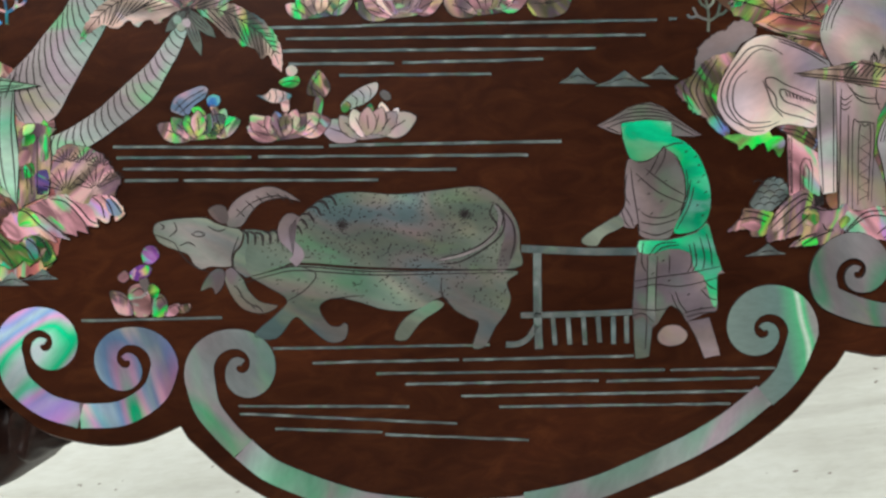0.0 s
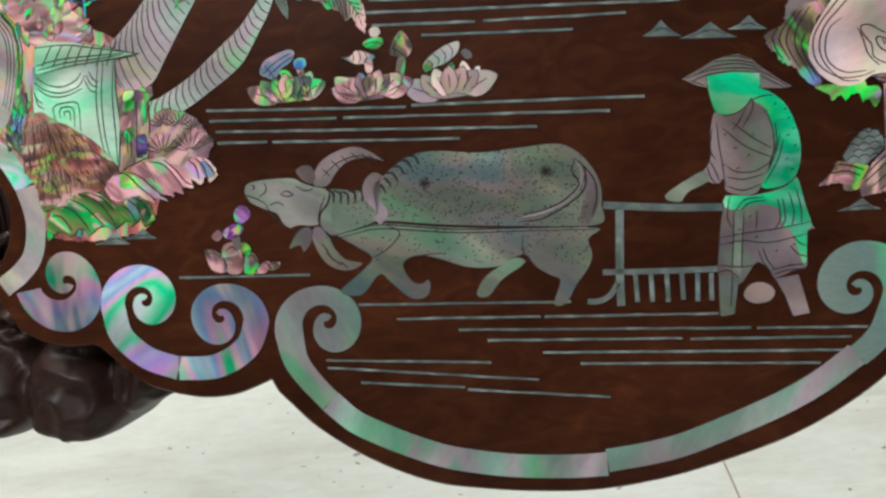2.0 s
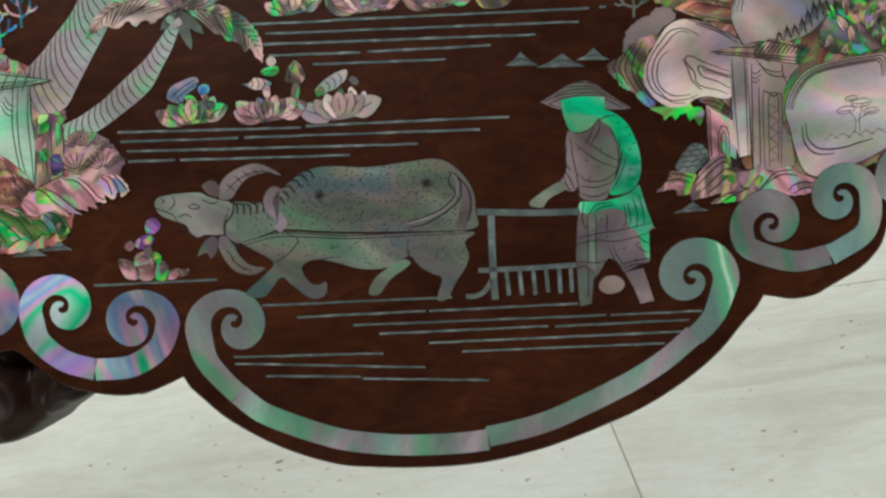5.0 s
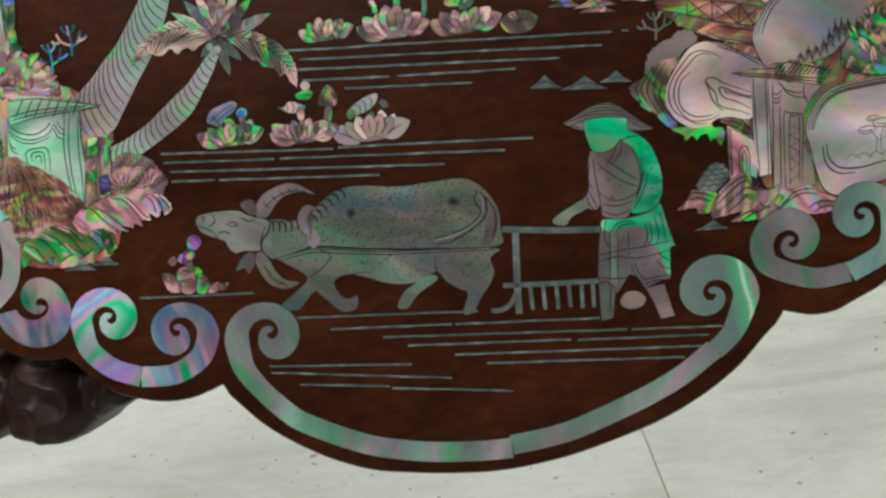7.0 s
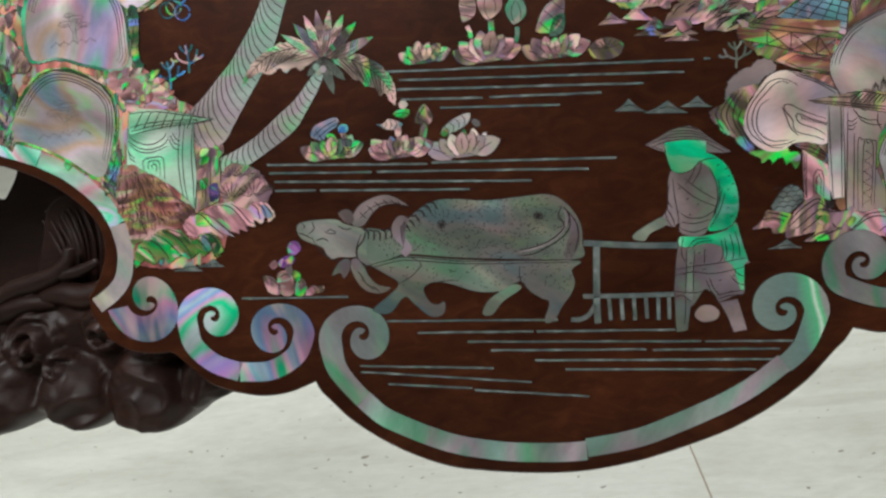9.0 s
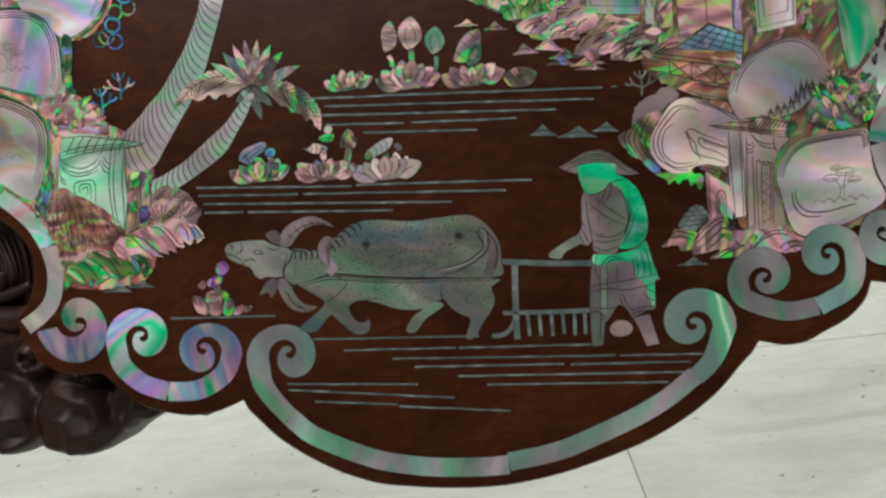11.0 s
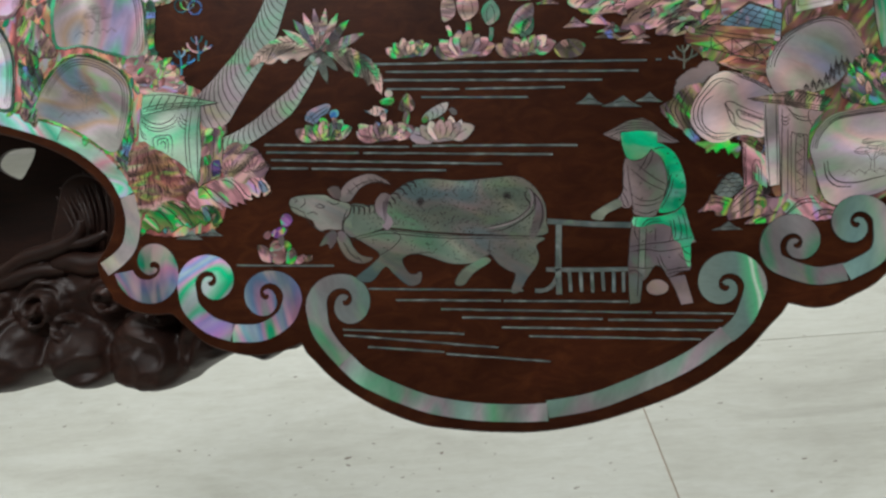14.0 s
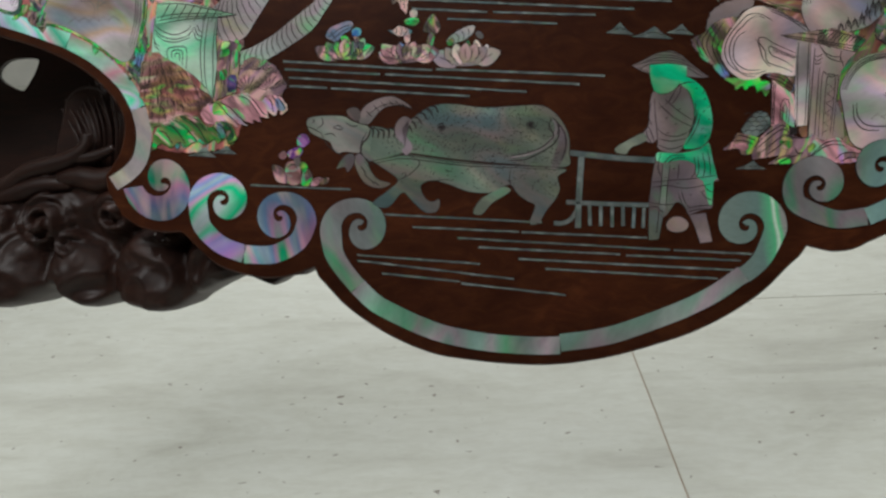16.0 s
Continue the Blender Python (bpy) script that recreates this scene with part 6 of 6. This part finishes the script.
motif("moss_fringe", [(150.6, 118.2), (156.0, 119.5), (164.9, 119.5), (174.1, 118.7), (179.5, 119.6), (180.7, 115.7), (186.3, 115.4), (188.8, 111.8), (186.5, 104.3), (183.5, 102.7), (181.2, 107.5), (177.4, 106.0), (175.9, 111.5), (171.4, 111.3), (167.8, 108.1), (165.4, 112.1), (159.8, 109.2), (158.2, 113.1)], LIME, 4.0, "bright green shell moss", 0.8, 3, seed=18)
wall_piece("cottage_wall", [(190.0, 116.1), (208.6, 102.9), (209.5, 85.6), (208.2, 75.1), (198.9, 80.0), (188.9, 77.6)], PINK, 4.2, [list(q) for q in ([(196.1, 80.0), (197.0, 95.5), (199.9, 100.0), (203.4, 98.7), (204.5, 92.5), (203.3, 79.0)], [(198.2, 81.4), (199.3, 93.6), (201.1, 96.2), (202.4, 92.3), (201.4, 80.9)], [(192.6, 113.3), (191.1, 79.0)], [(191.1, 114.3), (190.3, 79.1)])], "pinkish shell cottage wall with engraved doorway")
wall_piece("cottage_roof", [(183.2, 121.1), (190.6, 122.1), (200.4, 120.0), (209.2, 110.2), (208.6, 102.9), (197.5, 109.8), (190.0, 115.7)], BROWNISH, 4.5, [list(q) for q in ([(184.4, 120.5), (196.2, 117.7), (209.1, 108.6)], [(187.4, 118.1), (197.8, 113.4), (208.8, 105.4)], [(200.4, 119.6), (206.1, 111.4), (208.9, 106.2)])], "brown shell cottage roof")
wall_piece("temple_wall", [(221.9, 145.7), (238.3, 141.0), (259.2, 135.3), (252.3, 128.6), (246.8, 119.3), (243.4, 96.6), (249.3, 80.2), (249.7, 64.6), (231.9, 63.6), (219.2, 67.0)], STONEY, 4.25, [smooth(list(q), 4, False) for q in ([(227.9, 64.6), (231.0, 116.2), (234.8, 118.5), (242.3, 117.1), (244.2, 111.9), (239.9, 68.3)], [(231.4, 67.4), (234.8, 113.2), (238.5, 115.5), (241.9, 112.2), (238.0, 69.4)], [(231.0, 140.4), (234.4, 133.5), (241.3, 129.3), (249.1, 128.2)], [(228.8, 142.3), (233.1, 136.5), (239.6, 132.8), (246.3, 132.2)], [(225.7, 143.5), (230.5, 143.7), (238.2, 139.8)],
           [(223.9, 135.7), (227.2, 132.9), (231.4, 135.5)], [(223.6, 132.6), (226.9, 129.7), (231.2, 132.3)], [(223.7, 129.3), (226.7, 126.9), (230.1, 128.8)], [(247.1, 137.3), (246.2, 131.0), (248.8, 124.2)], [(225.1, 140.4), (219.7, 67.7)], [(228.8, 123.8), (224.8, 66.2)])] + [list([(232.0, 70.2), (238.7, 73.4), (232.7, 78.4), (239.4, 81.6), (233.4, 86.5), (240.0, 89.7), (234.0, 94.6), (240.7, 97.8), (234.7, 102.7), (241.3, 105.8), (235.7, 110.6)])], "grey shell temple wall with engraved panel")
wall_piece("temple_pillar", [(209.7, 147.8), (222.3, 145.6), (221.7, 124.7), (218.9, 76.9), (209.9, 76.1), (207.9, 85.8), (208.5, 120.5)], PALE, 4.35, [list(q) for q in ([(211.6, 146.3), (210.7, 118.1), (210.4, 77.2)], [(220.3, 145.1), (219.1, 117.0), (216.9, 77.2)])], "pale lavender shell pillar")
# flat dark piece that paints the shade at the pillar's foot
wall_piece("pillar_shade", [(203.8, 76.1), (210.7, 75.6), (210.6, 69.8), (204.8, 68.9)], INK, 5.3)
scales = [(164.2, 74.3), (170.9, 84.6), (177.5, 90.3), (184.7, 88.9), (188.3, 83.5), (188.1, 77.8), (179.8, 70.6), (173.1, 69.0)]
m = motif("scaly_rock", scales, WIRE, 4.4, "grey-violet shell rock with engraved scales", 1.2, 5, seed=19)
strokes("scale_engraving", [[(x + 3.3 * math.cos(a), y + 2.6 * math.sin(a)) for a in (0.2, 0.9, 1.6, 2.3, 2.9)] for x, y in [(p[0] + 6.5 * i + 3.2 * (j % 2), p[1] + 3.6 * j) for p in ((170.2, 72.7),) for i in range(3) for j in range(5)]], m, 4.5, 0.8)
ledges = [([(148.8, 59.3), (157.4, 66.9), (160.4, 73.2), (169.7, 71.5), (178.7, 68.2), (175.1, 60.4), (175.0, 55.0), (164.4, 54.7), (161.6, 59.7)], [[(160.3, 71.5), (168.2, 69.6), (176.1, 66.1)], [(157.3, 66.1), (165.5, 66.7), (173.4, 63.1)]]),
          ([(174.7, 60.4), (185.0, 74.0), (199.0, 80.8), (204.2, 76.0), (208.0, 68.9), (216.7, 66.1), (224.3, 69.6), (230.3, 59.7), (220.8, 52.7), (214.1, 45.2), (189.7, 45.5), (187.8, 46.6), (195.6, 52.3), (180.4, 50.5), (173.4, 51.0)], [[(175.7, 62.0), (186.3, 71.4), (198.3, 78.0), (202.8, 74.1)], [(176.2, 58.6), (187.7, 67.9), (198.8, 74.7), (204.9, 69.7)], [(179.1, 54.9), (189.6, 62.6), (200.0, 69.5), (209.5, 66.6), (220.8, 66.8)], [(184.7, 53.3), (193.3, 58.8), (201.2, 65.2)], [(189.8, 46.8), (198.4, 51.5), (205.0, 52.3)], [(193.8, 45.4), (203.1, 50.0), (215.6, 53.4)], [(208.8, 58.4), (210.8, 54.0), (214.9, 54.3)]]),
          ([(223.9, 64.7), (231.9, 64.0), (244.1, 65.7), (251.7, 59.3), (261.4, 54.8), (267.2, 52.3), (262.7, 46.3), (256.5, 43.8), (242.4, 44.4), (230.8, 50.5), (215.8, 45.8), (222.2, 54.2)], [[(218.4, 48.0), (227.2, 56.0), (235.8, 62.3), (247.9, 62.3)], [(221.8, 50.0), (231.3, 57.1), (240.4, 60.0), (251.5, 57.7)], [(242.7, 48.1), (249.5, 52.2), (259.1, 51.7), (264.6, 49.4)], [(246.5, 45.1), (254.0, 48.3), (262.0, 47.2)]])]
for k, (pts, lines) in enumerate(ledges):
    m = motif("rock_ledge", pts, PINK, 4.6 + 0.1 * k, "pink and gold shell rocks with ragged edge", 0.9, 3, seed=20 + k)
    strokes("ledge_engraving", [smooth(list(q), 4, False) for q in lines], m, 5.3, 1.1)
for q, mat in (([(196.4, 65.9), (204.7, 68.1), (207.3, 60.3), (201.3, 56.9), (196.7, 60.0)], LIME), ([(194.9, 48.6), (203.2, 50.8), (205.2, 45.6), (196.2, 45.1)], LIME), ([(218.5, 58.8), (223.7, 62.2), (226.6, 58.5), (220.5, 53.5)], LIME), ([(157.0, 62.8), (165.4, 65.0), (170.7, 61.0), (166.3, 57.4)], PINK), ([(249.6, 53.0), (257.7, 53.6), (259.7, 48.4), (250.7, 47.1)], PINK)):
    piece("shell_flake", q, mat, z=5.1)


# ---- carved supports behind the ends of the panel ----
def ball(bm, c, r, stretch=(1, 1, 1), turn=0.0, seg=20):
    """A rounded knob; c and r in mm."""
    m = Matrix.Translation([v * 0.001 for v in c]) @ Matrix.Rotation(radians(turn), 4, "Z") @ Matrix.Diagonal((*[r * 0.001 * s for s in stretch], 1))
    bmesh.ops.create_uvsphere(bm, u_segments=seg, v_segments=seg // 2, radius=1.0, matrix=m)


def tube(bm, pts, radii, sides=10):
    """A tapered rounded rod through points in mm."""
    rings = []
    for i, p in enumerate(pts):
        a, b = Vector(pts[max(i - 1, 0)]), Vector(pts[min(i + 1, len(pts) - 1)])
        q = (b - a).to_track_quat("Z", "Y")
        rings.append([bm.verts.new((Vector(p) + q @ Vector((radii[i] * math.cos(t), radii[i] * math.sin(t), 0))) * 0.001)
                      for t in [2 * math.pi * k / sides for k in range(sides)]])
    for u, v in zip(rings, rings[1:]):
        for k in range(sides):
            bm.faces.new((u[k], u[(k + 1) % sides], v[(k + 1) % sides], v[k]))
    bm.faces.new(rings[0][::-1])
    bm.faces.new(rings[-1])


def curve3(pts, steps=5):
    xy = smooth([(p[0], p[1]) for p in pts], steps, False)
    zs = smooth([(p[2], 0) for p in pts], steps, False)
    return [(a[0], a[1], b[0]) for a, b in zip(xy, zs)]


def relief(low, high, across=150, up=44):
    """A slab between a lower and an upper edge whose face rises in rounded lobes, folds and spirals."""
    def height(pts, x):
        for a, b in zip(pts, pts[1:]):
            if min(a[0], b[0]) <= x <= max(a[0], b[0]) and a[0] != b[0]:
                return a[1] + (b[1] - a[1]) * (x - a[0]) / (b[0] - a[0])
        return pts[0][1] if x < min(p[0] for p in pts) else pts[-1][1]

    lobes = [(-366, -43, 42), (-436, -39, 36), (-508, -35, 44), (-577, -34, 42), (-636, -34, 40), (-312, -26, 26)]
    curls = [(-470, 22, 26, 1), (-520, 18, 22, -1), (-400, 26, 22, -1), (-445, -2, 16, 1), (-570, 12, 24, 1), (-350, 4, 15, 1)]
    bm = bmesh.new()
    rows = []
    x0, x1 = -655.0, -228.0
    for i in range(across + 1):
        x = x0 + (x1 - x0) * i / across
        a, b = height(low, x), height(high[::-1], x)
        col = []
        for j in range(up + 1):
            f = j / up
            y = a + (max(b, a + 2) - a) * f
            z = 0.0
            for cx, cy, r in lobes:
                d2 = ((x - cx) / r) ** 2 + ((y - cy) / (r * 1.25)) ** 2
                z = max(z, 30 * math.sqrt(max(0.0, 1 - d2)))
            for cx, cy, r, w in curls:
                d, t = math.hypot(x - cx, y - cy), math.atan2(y - cy, x - cx)
                if d < r:
                    z = max(z, (12 + 8 * math.sin(w * t + d * 0.5)) * min(1.0, 2.4 * (1 - d / r)) + 6)
            q = Vector((x, y, 0.0)) * 0.02
            warp = noise.noise_vector(q * 0.9) * 0.8
            fold = 1 - abs(noise.noise((q + warp) * 1.5)) * 2.2
            fine = 1 - abs(noise.noise((q + warp * 1.6) * 3.4 + Vector((7, 3, 1)))) * 2.0
            z = 0.95 * z + 7 * fold + 1.6 * fine
            edge = min(1.0, f * 9, (1 - f) * 9)
            col.append(bm.verts.new((x * 0.001, y * 0.001, (-92 + (44 + z) * math.sqrt(max(0.0, 1 - (1 - edge) ** 2))) * 0.001)))
        rows.append(col)
    for u, v in zip(rows, rows[1:]):
        for j in range(up):
            bm.faces.new((u[j], v[j], v[j + 1], u[j + 1]))
    back = [[bm.verts.new((v.co.x, v.co.y, -0.096)) for v in (r[0], r[-1])] for r in rows]
    for (r, p), (t, q) in zip(zip(rows, back), zip(rows[1:], back[1:])):
        bm.faces.new((p[0], q[0], t[0], r[0]))
        bm.faces.new((r[-1], t[-1], q[1], p[1]))
        bm.faces.new((p[1], q[1], q[0], p[0]))
    for r, p in ((rows[0], back[0]), (rows[-1][::-1], back[-1][::-1])):
        bm.faces.new((p[0], *r, p[1]))
    bmesh.ops.recalc_face_normals(bm, faces=bm.faces)
    return bm


def carved_support(side):
    s = 1 if side < 0 else -1
    flip = lambda x: x if s > 0 else 2 * AXIS - x
    root = new("carved_support")
    root.matrix_world = SLOPE
    tagged(root, "dark polished rosewood support carved with scrolls and beads", "support", "supports behind the panel")

    def put(name, bm, label="", shade=True):
        if s < 0:
            for v in bm.verts:
                v.co.x = 0.002 * AXIS - v.co.x
            bmesh.ops.reverse_faces(bm, faces=bm.faces)
        return part(name, bm, CARVED, root, label, shade)

    if s > 0:
        # apron carved in relief: scalloped lower edge, lobes, folds and scrolls
        low = smooth([(-597.7, -70.6), (-561.6, -63.3), (-543.3, -55.9), (-520.6, -62.5), (-497.1, -60.5), (-479.0, -53.2), (-456.4, -46.6), (-450.6, -58.8), (-436.7, -65.0), (-419.3, -64.5), (-399.5, -54.4), (-390.6, -64.4), (-365.3, -71.1), (-345.1, -68.4), (-333.1, -60.3), (-312.4, -49.8), (-293.7, -42.0)], 5, False) + [(-282.5, -39.2), (-258.4, -51.7), (-242.2, -41.3)]
        high = smooth([(-226.7, -39.9), (-233.3, -11.8), (-293.6, 7.2), (-360.0, 21.1), (-397.2, 50.4), (-413.0, 63.2), (-457.3, 75.1), (-491.8, 71.1), (-527.9, 53.3), (-600.0, 45.0), (-660.0, 40.0)], 4, False)
        put("rail", relief(low, high), "dark polished apron carved in relief with lobes and scrolls")
        # block that joins the rail to the board
        bm = bmesh.new()
        add_plate(bm, [(-348.1, 16.9), (-295.1, 4.0), (-253.0, -8.3), (-230.9, 1.4), (-282.9, 24.7), (-335.7, 37.6)], -19.0, 40.0, 0, 1.0)
        put("joining_block", bm, "", False)
    # dark back board of the opening, pierced once
    bm = bmesh.new()
    gap = [(-547.6, 169.7), (-525.3, 154.5), (-514.8, 163.1), (-505.2, 178.8), (-506.7, 186.1), (-535.3, 185.3)]
    ring = [(-650.5, 231.3), (-515.7, 255.4), (-402.4, 163.2), (-388.7, 64.6), (-477.5, 17.5), (-610.1, 25.1), (-687.6, 69.1)]
    add_plate(bm, ring[:1] + [gap[0]] + smooth(gap, 4)[1:] + [(gap[0][0] + 0.2, gap[0][1] + 0.2), (ring[0][0] + 0.2, ring[0][1] - 0.3)] + ring[1:][::1], -112.0, 6.0, 0, 0.2)
    put("pierced_back", bm, "", False)
    # arm from the back board to the top of the foot
    bm = bmesh.new()
    tube(bm, curve3([(-470, 60, -118), (-560, 40, -110), (-640, -5, -60)], 5), [16, 18, 19, 20, 21, 22, 23, 24, 25, 26, 27], 12)
    put("arm", bm)
    bm = bmesh.new()
    tube(bm, curve3([(-430, 190, -118), (-415, 225, -70), (-410, 235, -19)], 5), [14] * 11, 12)
    put("bracket", bm)
    # leaf with combed strands inside the opening
    bm = bmesh.new()
    add_plate(bm, smooth([(-470.1, 59.1), (-472.3, 84.0), (-464.1, 111.0), (-454.0, 140.4), (-433.4, 150.2), (-406.5, 138.1), (-386.5, 110.1), (-378.7, 82.5), (-385.4, 55.4), (-414.3, 48.3), (-442.6, 49.6)], 4), -68.0, 9.0, 0, 3.0)
    put("leaf_ground", bm, "", False)
    rnd = random.Random(12)
    for k in range(26):
        f = k / 25
        bm = bmesh.new()
        p = Vector((-462, 128)).lerp(Vector((-384, 122)), f) + Vector((rnd.uniform(-3, 3), 26 * math.sin(math.pi * f) + rnd.uniform(-5, 5)))
        q = Vector((-452, 52)).lerp(Vector((-388, 60)), f) + Vector((rnd.uniform(-2, 2), rnd.uniform(-6, 10)))
        mid = p.lerp(q, 0.5) + Vector((16 - 6 * f + rnd.uniform(-2, 2), 2))
        deep = rnd.uniform(-3, 2)
        line = curve3([(p.x, p.y, -72), (mid.x, mid.y, -64 + deep), (q.x, q.y, -71)], 6)
        thick = rnd.uniform(1.3, 2.9)
        tube(bm, line, [0.4 + thick * math.sin(math.pi * (0.06 + 0.88 * i / len(line))) for i in range(len(line))], 8)
        put("carved_strand", bm)
    if s > 0:
        # ledges and scrolls
        for pts, r in (([(-532.1, 50.0), (-509.1, 56.6), (-485.5, 69.6), (-460.1, 74.9), (-441.4, 80.5), (-428.3, 90.6), (-426.2, 102.1)], 8), ([(-536.0, 39.2), (-501.2, 48.6), (-472.5, 56.1), (-444.7, 55.9)], 9), ([(-455.9, 60.8), (-436.4, 62.0), (-417.5, 58.0), (-395.1, 62.4), (-381.6, 73.5)], 11),
                       ([(-518.7, 58.0), (-481.0, 70.6), (-452.0, 79.2), (-422.7, 80.4), (-401.6, 87.3)], 6)):
            bm = bmesh.new()
            line = curve3([(x, y, -46) for x, y in pts], 6)
            tube(bm, line, [r * (0.35 + 0.75 * math.sin(math.pi * (0.12 + 0.8 * i / len(line)))) for i in range(len(line))], 10)
            put("carved_scroll", bm)
    # foot: a curved leg down to the floor
    bm = bmesh.new()
    up = SLOPE.inverted()
    knots = [(-0.64, 0.06, 0.52), (-0.665, 0.05, 0.42), (-0.67, 0.045, 0.28), (-0.655, 0.05, 0.14), (-0.67, 0.04, 0.05), (-0.69, 0.02, 0.028)]
    local = [tuple(1000 * (up @ Vector(k))) for k in knots]
    line = curve3(local, 5)
    tube(bm, line, [34 - 12 * math.sin(math.pi * i / (len(line) - 1)) for i in range(len(line))], 14)
    ball(bm, tuple(1000 * (up @ Vector((-0.695, 0.015, 0.034)))), 36, (1, 1, 0.95))
    put("leg", bm)
    return root


carved_support(-1)
carved_support(1)


# ---- floor slabs, each an object of its own ----
def slab_mesh(w, d):
    bm = bmesh.new()
    add_plate(bm, [(0, 0), (w, 0), (w, d), (0, d)], 0.0, 8.0, 0, 0.8)
    me = bpy.data.meshes.new("floor_tile")
    bm.to_mesh(me)
    bm.free()
    me.materials.append(STONE)
    return me


TILE_W, TILE_D, GAP = 1.6, 1.2, 0.0025
slabs = {}
for i in range(-3, 3):
    for j in range(-4, 5):
        x, y = 0.226 + i * TILE_W, 0.845 + j * TILE_D - (0.0 if i >= 0 else 0.715)
        xa, xb, ya, yb = max(x, X0), min(x + TILE_W, X1), max(y, Y0), min(y + TILE_D, Y1)
        if xb - xa > 0.02 and yb - ya > 0.02:
            key = (round(xb - xa, 3), round(yb - ya, 3))
            if key not in slabs:
                slabs[key] = slab_mesh(1000 * (xb - xa - GAP), 1000 * (yb - ya - GAP))
            ob = new("floor_tile", slabs[key])
            ob.matrix_world = pose(xa + GAP / 2, ya + GAP / 2, 0)
            ob.parent = floor
